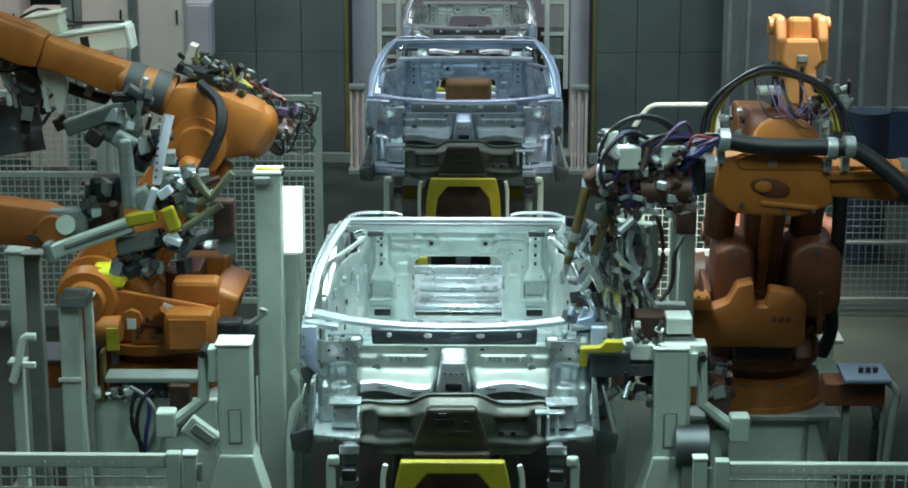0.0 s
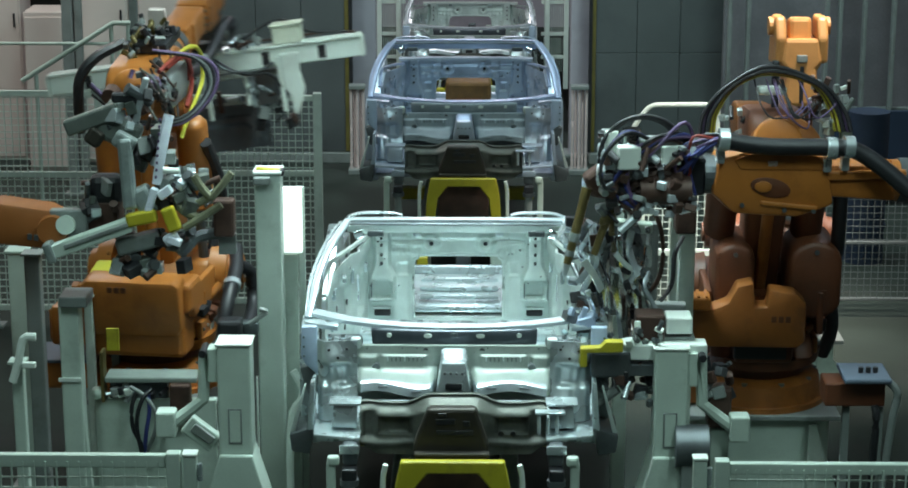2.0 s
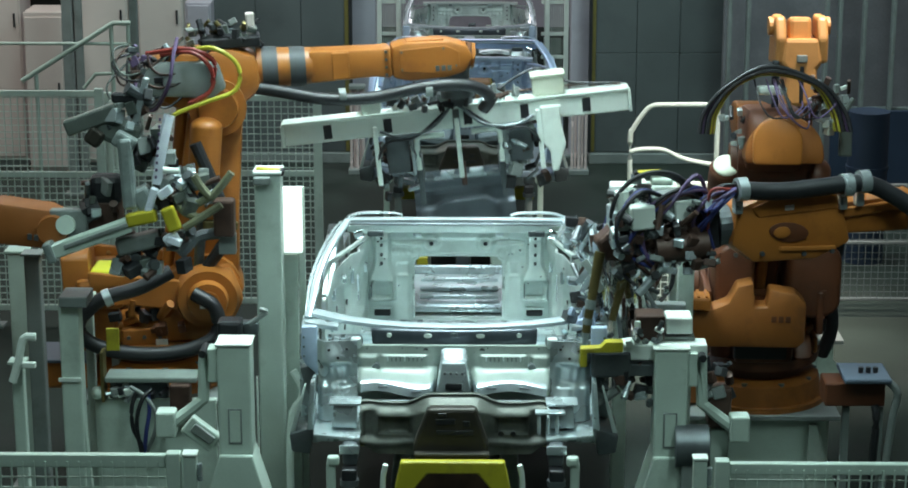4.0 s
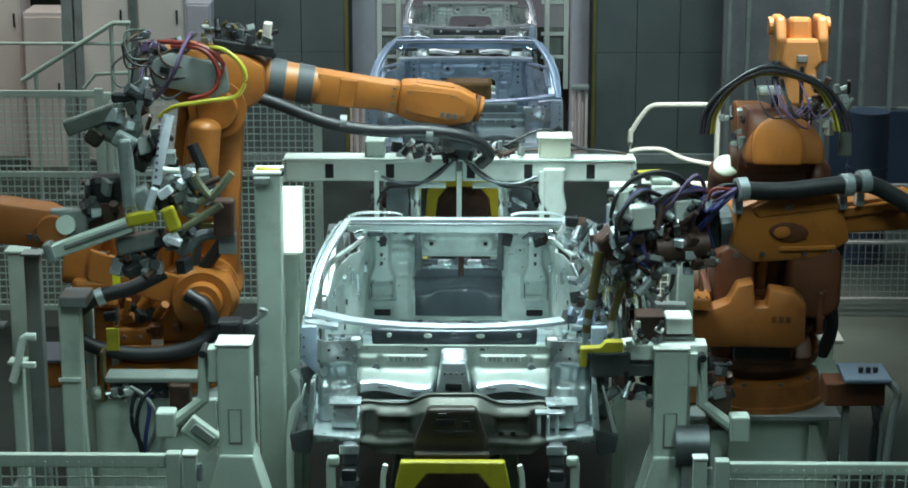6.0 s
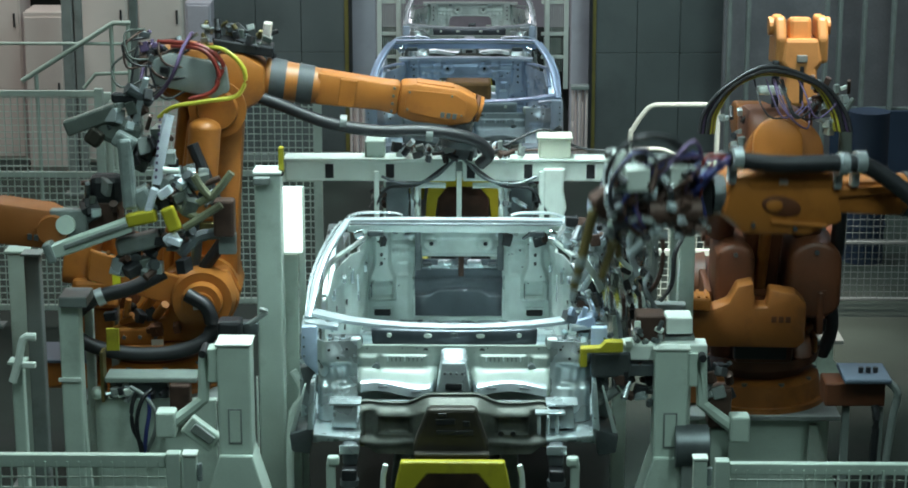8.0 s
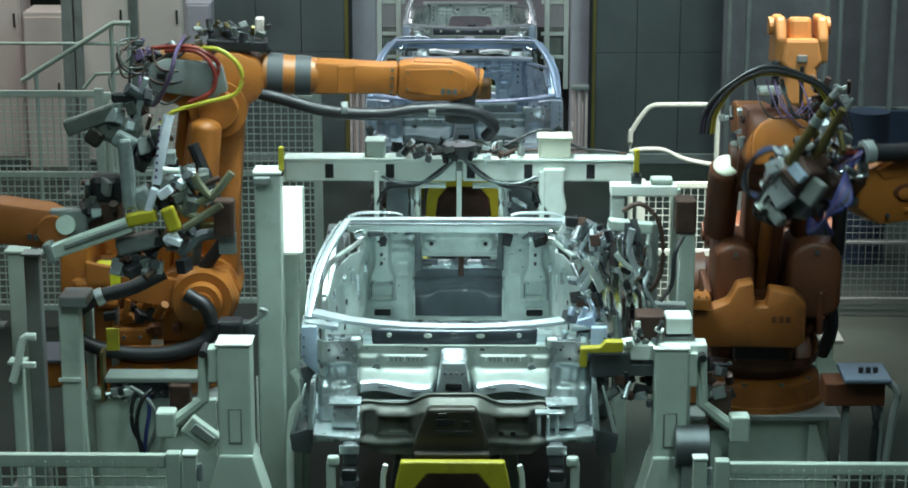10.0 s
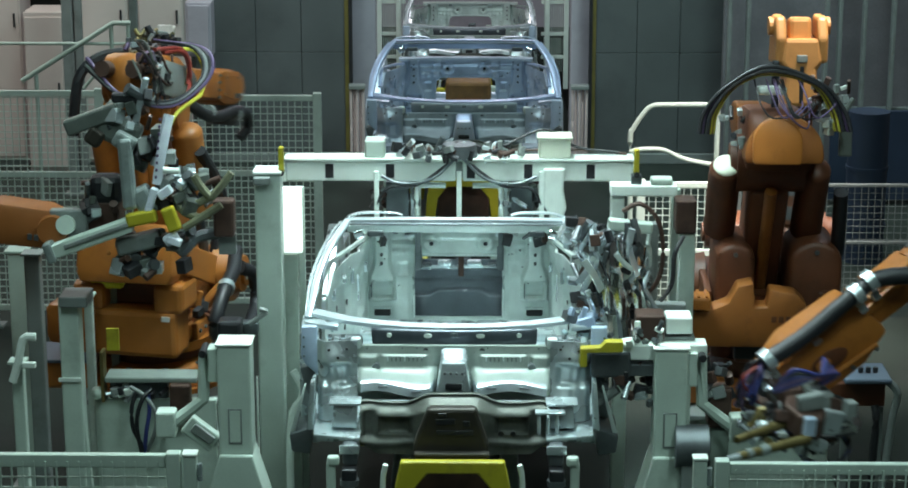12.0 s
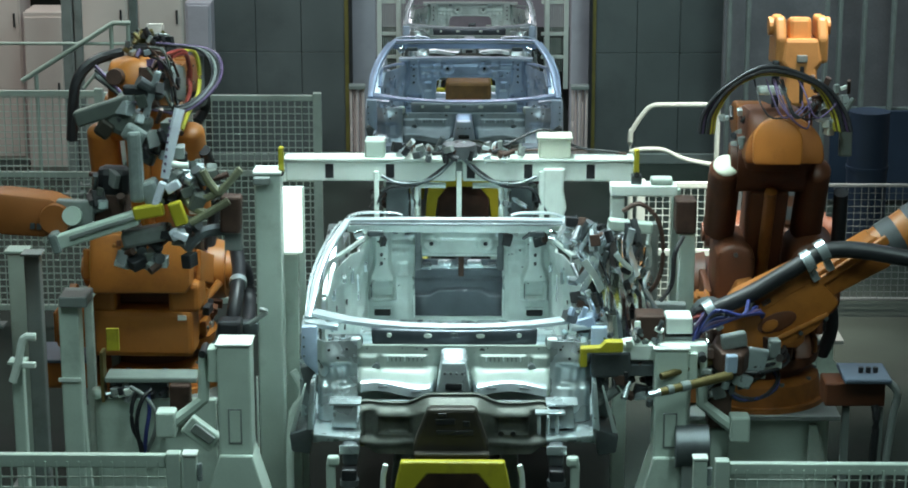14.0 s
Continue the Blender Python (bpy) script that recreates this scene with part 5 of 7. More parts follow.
        part("yellow_cap", one(cyl, (0.1, 0.42, 0.82), (0.1, 0.50, 0.82), 0.06, n=16), M_YELLOW, car)
    if dress == "welding":
        smooth(part("wrist_bulge", one(prism, [(0.86, 0.06), (0.92, 0.32), (1.30, 0.345), (1.47, 0.29), (1.50, 0.10), (1.38, 0.0), (1.05, -0.01)], -0.12, 0.12, "y", 0.03), M_ORANGE, wr))
        oval = [(math.cos(math.pi * k / 12), math.sin(math.pi * k / 12)) for k in range(24)]
        smooth(part("bearing_cap", one(prism, [(1.20 + 0.105 * a, 0.145 + 0.05 * b + 0.015 * a) for a, b in oval], 0.119, 0.127, "y", 0.004), M_RED_ORANGE, wr))
        smooth(part("cap_boss", one(prism, [(1.24 + 0.045 * a, 0.15 + 0.03 * b) for a, b in oval], 0.126, 0.137, "y", 0.006), M_ORANGE, wr))
        part("cover_plate", one(prism, [(0.94, 0.245), (0.96, 0.315), (1.28, 0.325), (1.40, 0.285), (1.36, 0.235)], 0.119, 0.126, "y", 0.004), M_ORANGE, wr)
        for x in (0.97, 1.12, 1.34):
            part("bolt", one(cyl, (x, 0.12, 0.03 + 0.02 * (x > 1.3)), (x, 0.134, 0.03 + 0.02 * (x > 1.3)), 0.012, n=8), M_STEEL_DARK, wr)
        part("side_rib", one(box, (0.75, 0.10, 0.22), (0.5, 0.03, 0.05), 0.01, pose(0, 0, 0, 0, 3, 0)), M_ORANGE, upp)
        part("side_rib", one(box, (1.10, 0.125, 0.055), (0.30, 0.016, 0.025), 0.008, pose(0, 0, 0, 0, -4, 0)), M_ORANGE, wr)
        part("type_label", one(box, (1.20, 0.123, 0.27), (0.05, 0.006, 0.03), 0.001), M_TAG, wr)
        bm = bmesh.new()
        sweep(bm, [(-0.3, 0.30, -0.06), (0.1, 0.30, 0.0), (0.4, 0.27, 0.10), (0.65, 0.20, 0.28), (0.80, 0.17, 0.362), (0.95, 0.165, 0.372), (1.25, 0.16, 0.365), (1.5, 0.15, 0.39)], 0.044, 12, 6)
        h = smooth(part("dress_hose", bm, M_BLACK, upp, "thick black corrugated hose above the forearm"))
        for x, z in ((0.83, 0.378), (0.92, 0.368), (1.47, 0.395)):
            c = smooth(part("hose_clamp", one(cyl, (x - 0.025, 0.165, z), (x + 0.025, 0.165, z), 0.058, n=16), M_STEEL, h, "bright metal hose clamp"))
            part("clamp_foot", one(box, (x, 0.12, z - 0.08), (0.04, 0.05, 0.1), 0.006), M_STEEL, upp)
        rnd = random.Random(41)
        bundle = []
        for k in range(14):
            e = [rnd.uniform(-0.06, 0.06) for _ in range(6)]
            bundle.append(([(1.48, 0.15 + e[0] * 0.4, 0.40 + e[1] * 0.4), (1.60 + e[2], 0.14 + e[3], 0.36 + e[0]), (1.66 + e[4], 0.08 + e[5], 0.24 + e[1]), (1.60 + e[3], 0.02 + e[2], 0.12 + e[4])], (M_BLUE, M_PURPLE, M_BLACK, M_BLUE, M_RED)[k % 5]))
        cables(upp, bundle, 0.008)
    return r, car, low, upp, cw if swing else None


def smooth_cyl(a, b, r):
    return one(cyl, a, b, r, r * 0.92, 20)


def glide(rows, step=0.1):
    """Rows of seconds and values, filled in between without overshoot."""
    ts = [r[0] for r in rows]
    vs = np.array([r[1:] for r in rows], float)
    d = (vs[1:] - vs[:-1]) / np.diff(ts)[:, None]
    tan = np.zeros_like(vs)
    for i in range(1, len(ts) - 1):
        ok = d[i - 1] * d[i] > 0
        tan[i] = np.where(ok, 2 * d[i - 1] * d[i] / np.where(ok, d[i - 1] + d[i], 1), 0)
    out = []
    for i in range(len(ts) - 1):
        h = ts[i + 1] - ts[i]
        still = np.allclose(vs[i], vs[i + 1])
        n = 1 if still else max(1, round(h / step))
        for k in range(n):
            u = k / n
            v = (2 * u ** 3 - 3 * u ** 2 + 1) * vs[i] + (u ** 3 - 2 * u ** 2 + u) * h * tan[i] + (3 * u ** 2 - 2 * u ** 3) * vs[i + 1] + (u ** 3 - u ** 2) * h * tan[i + 1]
            out.append((ts[i] + h * u, *v))
    out.append((ts[-1], *vs[-1]))
    return out


def joints(a1, a2, a3):
    turn = Matrix.Rotation(radians(a1), 4, "Z")
    s = turn @ Matrix.Translation((0.32, 0, 0.78)) @ Matrix.Rotation(radians(a2), 4, "Y")
    e = s @ Matrix.Translation((0, 0, L1)) @ Matrix.Rotation(radians(-a3 - a2), 4, "Y")
    return turn, s, e


def key_robot(bot, rows):
    _, car, low, upp, cw = bot
    js = [(t, joints(a, b, c)) for t, a, b, c in glide(rows)]
    for i, ob in enumerate((car, low, upp)):
        walk(ob, [(t, j[i]) for t, j in js])
    if cw:
        # the counterweight swings about the shoulder in step with the forearm
        walk(cw, [(t, Matrix.Rotation(radians(a), 4, "Z") @ Matrix.Translation((0.32, 0, 0.78)) @ Matrix.Rotation(radians(-c), 4, "Y")) for t, a, b, c in glide(rows)])


handling = robot("handling_robot", "orange six-axis handling robot with black hoses on a grey plinth", pose(-1.820, 11.7, 0.5), "handling")
standing = robot("upright_robot", "orange six-axis robot with a cable arch on a pale plinth", pose(1.884 - 0.13, 11.7, 0.42), "upright")
welding = robot("welding_robot", "orange six-axis welding robot reaching in with a spot gun", pose(3.7, 10.5, 0.35), "welding")
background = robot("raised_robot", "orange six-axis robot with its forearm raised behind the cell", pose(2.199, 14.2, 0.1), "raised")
holding = robot("holding_robot", "orange six-axis robot holding out a clamp tool", pose(-3.329, 10.6, 0.2), "hold")
# fork and wrist painted as brightly lit, above the shade-darkened arm
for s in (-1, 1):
    part("fork_prong", one(prism, [(1.30, -0.02), (1.30, 0.34), (1.46, 0.36), (1.60, 0.30), (1.62, 0.10), (1.50, 0.04)], s * 0.10, s * 0.17, "y", 0.02), M_LIT_ORANGE, background[3])
    part("fork_boss", one(cyl, (1.54, s * 0.17, 0.19), (1.54, s * 0.20, 0.19), 0.06, n=16), M_LIT_ORANGE, background[3])
part("fork_tool", one(box, (1.49, 0, 0.20), (0.22, 0.15, 0.14), 0.03), M_LIT_ORANGE, background[3])
part("wrist_block", one(prism, [(1.02, -0.11), (1.02, 0.11), (1.26, 0.10), (1.30, 0.135), (1.46, 0.12), (1.46, -0.12), (1.30, -0.135), (1.26, -0.10)], 0.06, 0.355, "z", 0.025), M_LIT_ORANGE, background[3])
part("wrist_cover", one(box, (1.33, 0, 0.36), (0.05, 0.07, 0.02), 0.008), M_GREY, background[3])
part("wrist_slot", one(box, (1.16, 0, 0.352), (0.24, 0.026, 0.02), 0.006), M_BLACK, background[3])
for bot, hh, w in ((handling, 0.5, 0.44), (standing, 0.42, 0.44), (welding, 0.35, 0.45), (holding, 0.2, 0.45), (background, 0.1, 0.45)):
    x, y, _ = bot[0].location
    p = thing("robot_plinth", "pale green-grey welded steel robot plinth", "plinth", pose(x, y, 0), "robot plinths")
    hh += 0.2
    bm = bmesh.new()
    box(bm, (0, 0, (hh - 0.03) / 2), (w * 1.75, w * 1.75, hh - 0.03), 0.02)
    part("pedestal", bm, M_PALE, p)
    part("top_plate", one(span, (-w, -w, hh - 0.03), (w, w, hh), 0.006), M_GREY, p)
    for sx in (-1, 1):
        part("gusset", one(prism, [(sx * w * 0.6, 0.02), (sx * w * 0.6, hh - 0.06), (sx * w * 0.7, hh - 0.06), (sx * w * 1.1, 0.02)], -w * 0.95, -w * 0.9, "y", 0.004), M_PALE, p)


# ---- spot gun on the welding robot ----
def spot_gun(parent):
    g = part("spot_gun", one(box, (0.28, 0.0, -0.02), (0.22, 0.16, 0.13), 0.03), M_BROWN, parent, "dark brown spot-welding gun with bright fittings and hoses")
    part("flange_plate", one(cyl, (0.0, 0, 0), (0.06, 0, 0), 0.10, n=20), M_STEEL_DARK, g)
    part("adapter", one(box, (0.13, 0, 0), (0.16, 0.14, 0.2), 0.02), M_BLACK, g)
    part("transformer", one(box, (0.30, -0.02, 0.14), (0.20, 0.14, 0.12), 0.02), M_GREY, g)
    part("transformer_cap", one(box, (0.24, -0.09, 0.12), (0.10, 0.03, 0.10), 0.008), M_WHITE, g)
    part("drive_cylinder", one(cyl, (0.44, -0.08, 0.0), (0.44, -0.08, 0.26), 0.045, n=16), M_CHROME, g)
    part("drive_cylinder", one(cyl, (0.54, -0.06, 0.05), (0.54, -0.06, 0.24), 0.035, n=16), M_WHITE, g)
    part("gun_casting", one(prism, [(0.38, -0.06), (0.38, 0.05), (0.58, 0.07), (0.68, 0.0), (0.64, -0.10), (0.5, -0.12)], -0.07, 0.05, "y", 0.02), M_BROWN, g)
    smooth(part("servo_motor", one(cyl, (0.14, -0.10, -0.06), (0.40, -0.10, -0.06), 0.075, 0.07, 20), M_BROWN, g))
    part("white_box", one(box, (0.46, -0.12, 0.12), (0.12, 0.08, 0.12), 0.012), M_WHITE, g)
    clutter(g, ("link", "fitting", "clip"), (0.36, -0.12, -0.02), (0.5, 0.12, 0.34), 46, (M_BROWN, M_RIM, M_BROWN, M_STEEL, M_BLACK, M_STEEL_DARK), 53, 0.02, 0.065)
    part("electrode_arm", one(cyl, (0.66, -0.06, -0.05), (0.76, -0.09, -0.44), 0.026, 0.020, 14), M_OLIVE, g)
    part("electrode_arm", one(cyl, (0.52, -0.04, -0.12), (0.62, -0.07, -0.40), 0.024, 0.018, 14), M_OLIVE, g)
    part("electrode_tip", one(cyl, (0.76, -0.09, -0.44), (0.772, -0.094, -0.50), 0.020, 0.012, 14), M_STEEL, g)
    part("electrode_sleeve", one(cyl, (0.719, -0.077, -0.28), (0.731, -0.081, -0.325), 0.027, n=14), M_PALE2, g)
    part("electrode_sleeve", one(cyl, (0.742, -0.084, -0.37), (0.750, -0.086, -0.40), 0.025, n=14), M_PALE2, g)
    for c, d, a in (((0.58, -0.02, 0.10), (0.04, 0.13, 0.11), 12), ((0.57, 0.09, -0.02), (0.05, 0.08, 0.13), -10), ((0.60, -0.12, 0.03), (0.04, 0.07, 0.10), 24), ((0.55, 0.03, 0.20), (0.06, 0.10, 0.06), 0)):
        part("face_plate", one(box, c, d, 0.012, pose(0, 0, 0, a, 0, 0)), M_STEEL if a > 0 else M_GREY, g, "dull steel gun plate")
    part("cooling_block", one(box, (0.655, 0.0, -0.05), (0.04, 0.10, 0.06), 0.010), M_BLUEWHITE, g)
    cables(g, [([(0.30, 0.06 + 0.02 * k, 0.16), (0.46, 0.18 + 0.02 * k, 0.16 - 0.02 * k), (0.56, 0.22, 0.02), (0.56, 0.17 + 0.02 * k, -0.12), (0.46, 0.10, -0.16)], (M_BLUE, M_PURPLE, M_BLUE, M_BLACK, M_BLUE)[k]) for k in range(5)], 0.011)
    cables(g, [([(0.34, -0.10, 0.20), (0.48, -0.16 - 0.02 * k, 0.26), (0.60, -0.22, 0.14), (0.60, -0.20 - 0.01 * k, 0.0), (0.5, -0.12, -0.06)], (M_BLACK, M_BLUE, M_BLACK)[k]) for k in range(3)], 0.010)
    part("link_bar", one(cyl, (0.3, -0.12, -0.08), (0.5, -0.14, -0.26), 0.02, n=10), M_STEEL, g)
    clutter(g, ("fitting", "valve", "bolt_block"), (0.42, -0.06, 0.02), (0.46, 0.22, 0.40), 40, (M_STEEL_DARK, M_CHROME, M_BROWN, M_BLACK, M_GREY), 51, 0.02, 0.07)
    clutter(g, ("fitting", "clip"), (0.45, -0.05, -0.20), (0.3, 0.16, 0.2), 18, (M_STEEL_DARK, M_CHROME, M_OLIVE, M_BLACK), 52, 0.02, 0.05)
    paths = []
    for k in range(3):
        rr = 0.20 + 0.012 * k
        paths.append(([(0.38 + rr * math.cos(a), -0.02 - 0.03 * k, 0.10 + rr * math.sin(a)) for a in [radians(d) for d in range(-30, 241, 30)]], M_BLACK))
    rnd = random.Random(8)
    for k in range(8):
        a = [rnd.uniform(-0.05, 0.05) for _ in range(4)]
        paths.append(([(0.08, 0.02, 0.12 + a[0]), (0.2 + a[1], -0.1, 0.24 + a[2]), (0.38 + a[3], -0.14, 0.18 + a[0]), (0.5 + a[1], -0.12, 0.0 + a[2]), (0.4, -0.12, -0.18 + a[3])], (M_BLUE, M_PURPLE, M_BLACK, M_BROWN)[k % 4]))
    cables(g, paths, 0.010)
    for o in (g, *g.children):
        for v in o.data.vertices:
            v.co.y = -v.co.y
        o.data.flip_normals()
    return g


gun = spot_gun(welding[0])


# ---- stands, clamps and tools round the front body ----
def stand(x, y, z, label, flip=1, w=0.17):
    """A pale clamp stand: column with a flared foot, a slotted face and a side arm."""
    s = thing("clamp_stand", label, "stand", None, "clamp stands")
    h = w / 2
    part("column", one(span, (x - h, y, 0.3), (x + h, y + 0.16, z), 0.012), M_PALE, s)
    bm = bmesh.new()
    prism(bm, [(x - h - 0.26, 0.0), (x - h, 0.88), (x + h, 0.88), (x + h + 0.26, 0.0)], y - 0.02, y + 0.2, "y", 0.01)
    part("foot", bm, M_PALE, s)
    part("cap", one(span, (x - h - 0.008, y - 0.008, z), (x + h + 0.008, y + 0.168, z + 0.012), 0.004), M_WHITE, s)
    part("slot_frame", one(span, (x - 0.035, y - 0.006, z - 0.52), (x + 0.035, y, z - 0.33), 0.003), M_GREY, s)
    part("slot", one(span, (x - 0.027, y - 0.008, z - 0.51), (x + 0.027, y - 0.005, z - 0.34), 0.001), M_PALE, s)
    part("arm_plate", one(span, (x + flip * h, y + 0.02, z - 0.2), (x + flip * (h + 0.05), y + 0.12, z - 0.02), 0.008), M_PALE, s)
    bm = bmesh.new()
    sweep(bm, [(x + flip * (h + 0.07), y + 0.07, z - 0.06), (x + flip * (h + 0.08), y + 0.06, z - 0.30), (x + flip * (h + 0.18), y + 0.05, z - 0.38), (x + flip * (h + 0.26), y + 0.04, z - 0.44)], 0, 8, 1, (0.025, 0.03))
    part("cranked_arm", bm, M_PALE, s)
    part("end_block", one(box, (x + flip * (h + 0.27), y + 0.04, z - 0.42), (0.1, 0.1, 0.14), 0.012), M_PALE, s)
    part("joint_pin", one(cyl, (x + flip * (h + 0.07), y - 0.01, z - 0.04), (x + flip * (h + 0.07), y + 0.14, z - 0.04), 0.02, n=12), M_BLACK, s)
    return settle(s, x, y, 0)


stand(-1.132, 9.9, 1.459, "pale green-grey clamp stand with a flared foot", -1)
stand(1.079, 9.9, 1.447, "pale green-grey clamp stand carrying a cross arm", 1)

# cross arm with the yellow locator at the body side
arm = thing("locator_arm", "pale cross arm with a yellow locating claw", "locator")
part("beam", one(span, (0.833, 9.95, 1.376), (1.263, 10.07, 1.462), 0.01), M_WHITE, arm)
bm = bmesh.new()
xa, xb, za, zb = 0.617, 0.832, 1.496, 1.361
prism(bm, [(xa, zb), (xa, za - 0.035), (xa + 0.10, za - 0.03), (xa + 0.13, za), (xb, za), (xb, za - 0.055), (xa + 0.035, za - 0.06), (xa + 0.035, zb)], 9.88, 9.94, "y", 0.006)
part("yellow_claw", bm, M_YELLOW, arm, "worn yellow locating claw")
part("claw_body", one(box, (xa + 0.16, 10.0, za - 0.14), (0.2, 0.12, 0.14), 0.015), M_STEEL_DARK, arm)
part("slide", one(span, (0.793, 9.960, 1.289), (1.057, 10.08, 1.354), 0.008), M_STEEL_DARK, arm)
part("brown_block", one(span, (0.903, 10.000, 1.462), (1.050, 10.15, 1.596), 0.01), M_BROWN, arm)
part("grey_box", one(span, (1.055, 10.000, 1.500), (1.190, 10.15, 1.587), 0.01), M_WHITE, arm)
part("bridge", one(span, (0.899, 10.020, 1.437), (1.205, 10.14, 1.483), 0.006), M_GREY, arm)
clutter(arm, ("fitting", "bolt_block", "clip"), (0.870, 10.000, 1.245), (0.26, 0.12, 0.2), 22, (M_STEEL_DARK, M_BROWN, M_BLACK, M_STEEL, M_GREY), 61, 0.02, 0.07)
clutter(arm, ("fitting", "clip"), (0.934, 9.960, 1.521), (0.2, 0.08, 0.1), 10, (M_STEEL_DARK, M_GREY, M_WHITE), 62, 0.02, 0.05)
settle(arm, 1.076, 9.95, 1.376)

# clamp column and bright toggle clamps at the body side
tower = thing("clamp_tower", "toggle clamps with bright levers on a grey column", "clamp unit")
part("column", one(span, (1.199, 10.9, 0), (1.287, 11.0, 1.960), 0.008), M_PALE, tower)
part("head_block", one(span, (1.174, 10.880, 1.797), (1.287, 11.02, 1.988), 0.012), M_BROWN, tower)
part("back_plate", one(span, (0.916, 10.700, 1.471), (1.069, 10.76, 1.904), 0.012), M_GREY, tower)
part("cross_bar", one(span, (0.651, 10.750, 1.374), (1.233, 10.83, 1.437), 0.008), M_GREY, tower)
part("support_leg", one(span, (0.841, 10.76, 0), (0.919, 10.84, 1.368), 0.008), M_PALE, tower)
part("upper_arm_bar", one(box, (0.906, 10.600, 1.916), (0.24, 0.07, 0.06), 0.012, pose(0, 0, 0, 0, 6, 0)), M_PALE, tower)
for px_p, a, ln in (((0.715, 10.350, 1.573), 12, 0.30), ((0.841, 10.300, 1.744), -8, 0.42), ((0.774, 10.400, 1.810), 24, 0.22), ((0.656, 10.450, 1.765), -30, 0.2), ((0.920, 10.400, 1.622), 5, 0.34)):
    part("lever", one(box, px_p, (0.035, 0.05, ln), 0.014, pose(0, 0, 0, 10, a, 15)), M_CHROME, tower, "bright machined clamp lever")
clutter(tower, ("link", "fitting", "bolt_block", "jaw"), (0.766, 10.400, 1.716), (0.34, 0.26, 0.50), 80, (M_STEEL_DARK, M_BLACK, M_CHROME, M_STEEL_DARK, M_BROWN, M_BLACK), 63, 0.02, 0.07)
rnd = random.Random(67)
for k in range(20):
    x, y, z = 0.80 + rnd.uniform(-0.17, 0.20), 10.33 + rnd.uniform(-0.07, 0.07), 1.74 + rnd.uniform(-0.12, 0.14)
    h, b = rnd.uniform(0.07, 0.18), rnd.uniform(-0.06, 0.06)
    bm = bmesh.new()
    sweep(bm, [(x + b, y + rnd.uniform(-0.03, 0.03), z + h), (x + rnd.uniform(-0.03, 0.03), y - 0.02, z + h * 0.3), (x - b * 0.4, y, z - h * 0.3), (x + rnd.uniform(-0.06, 0.06), y + 0.02, z - h)], 0, 10, 4, (rnd.uniform(0.007, 0.018), rnd.uniform(0.010, 0.024)))
    smooth(part("slim_lever", bm, (M_RIM, M_BULK, M_STEEL_DARK, M_RIM, M_CHROME)[k % 5], tower), 60)
clutter(tower, ("jaw", "fitting"), (0.660, 10.300, 1.462), (0.2, 0.2, 0.22), 24, (M_STEEL, M_CHROME, M_STEEL_DARK, M_BLUEWHITE), 64, 0.02, 0.09)
clutter(tower, ("jaw", "fitting"), (0.642, 10.700, 1.858), (0.18, 0.16, 0.16), 16, (M_STEEL_DARK, M_STEEL, M_BLACK), 65, 0.02, 0.07)
cables(tower, [([(0.864, 10.600, 1.995), (0.955, 10.600, 2.036), (1.049, 10.600, 1.954), (1.084, 10.600, 1.790), (1.066, 10.600, 1.630), (0.998, 10.600, 1.533)], M_BROWN), ([(1.216, 10.860, 1.793), (1.166, 10.800, 1.704), (1.153, 10.780, 1.547), (1.089, 10.740, 1.460)], M_BLACK)], 0.013)
for pts in ([(0.819, 10.300, 1.915), (0.810, 10.280, 1.750), (0.849, 10.280, 1.563), (0.879, 10.300, 1.336)], [(0.944, 10.350, 1.871), (0.922, 10.330, 1.705), (0.957, 10.330, 1.501)], [(0.628, 10.400, 1.872), (0.687, 10.360, 1.821), (0.749, 10.340, 1.670), (0.770, 10.340, 1.513)], [(0.693, 10.300, 1.635), (0.724, 10.280, 1.515), (0.702, 10.280, 1.373)]):
    bm = bmesh.new()
    sweep(bm, pts, 0, 10, 5, (0.026, 0.03))
    smooth(part("curved_lever", bm, M_CHROME, tower, "bright curved clamp lever"))
settle(tower, 1.243, 10.95, 0)

M_LIGHT = material("emissive_white", (0.85, 0.9, 0.87), 0.35, 0, 0.04, 4)
M_LIGHT.node_tree.nodes["Principled BSDF"].inputs["Emission Color"].default_value = (0.88, 1.0, 0.96, 1)
M_LIGHT.node_tree.nodes["Principled BSDF"].inputs["Emission Strength"].default_value = 0.8
# tall post with a white panel that emits weakly
post = thing("machine_post", "tall pale machine post with a glowing white panel", "post")
part("column", one(span, (-1.084, 10.6, 0), (-0.945, 10.74, 2.190), 0.01), M_PALE, post)
part("cap", one(span, (-1.091, 10.59, 2.190), (-0.938, 10.76, 2.203), 0.003), M_WHITE, post)
part("light_panel", one(span, (-0.952, 10.750, 1.720), (-0.849, 10.80, 2.080), 0.006), M_LIGHT, post)
part("lower_panel", one(span, (-0.966, 10.78, 0), (-0.877, 10.84, 1.706), 0.006), M_PALE, post)
part("side_channel", one(span, (-0.878, 10.86, 0), (-0.843, 10.9, 2.057), 0.004), M_PALE, post)
part("white_strip", one(span, (-1.096, 10.57, 0), (-1.087, 10.6, 1.073), 0.002), M_WHITE, post)
part("switch", one(box, (-1.040, 10.580, 2.160), (0.09, 0.05, 0.04), 0.008), M_GREY, post)
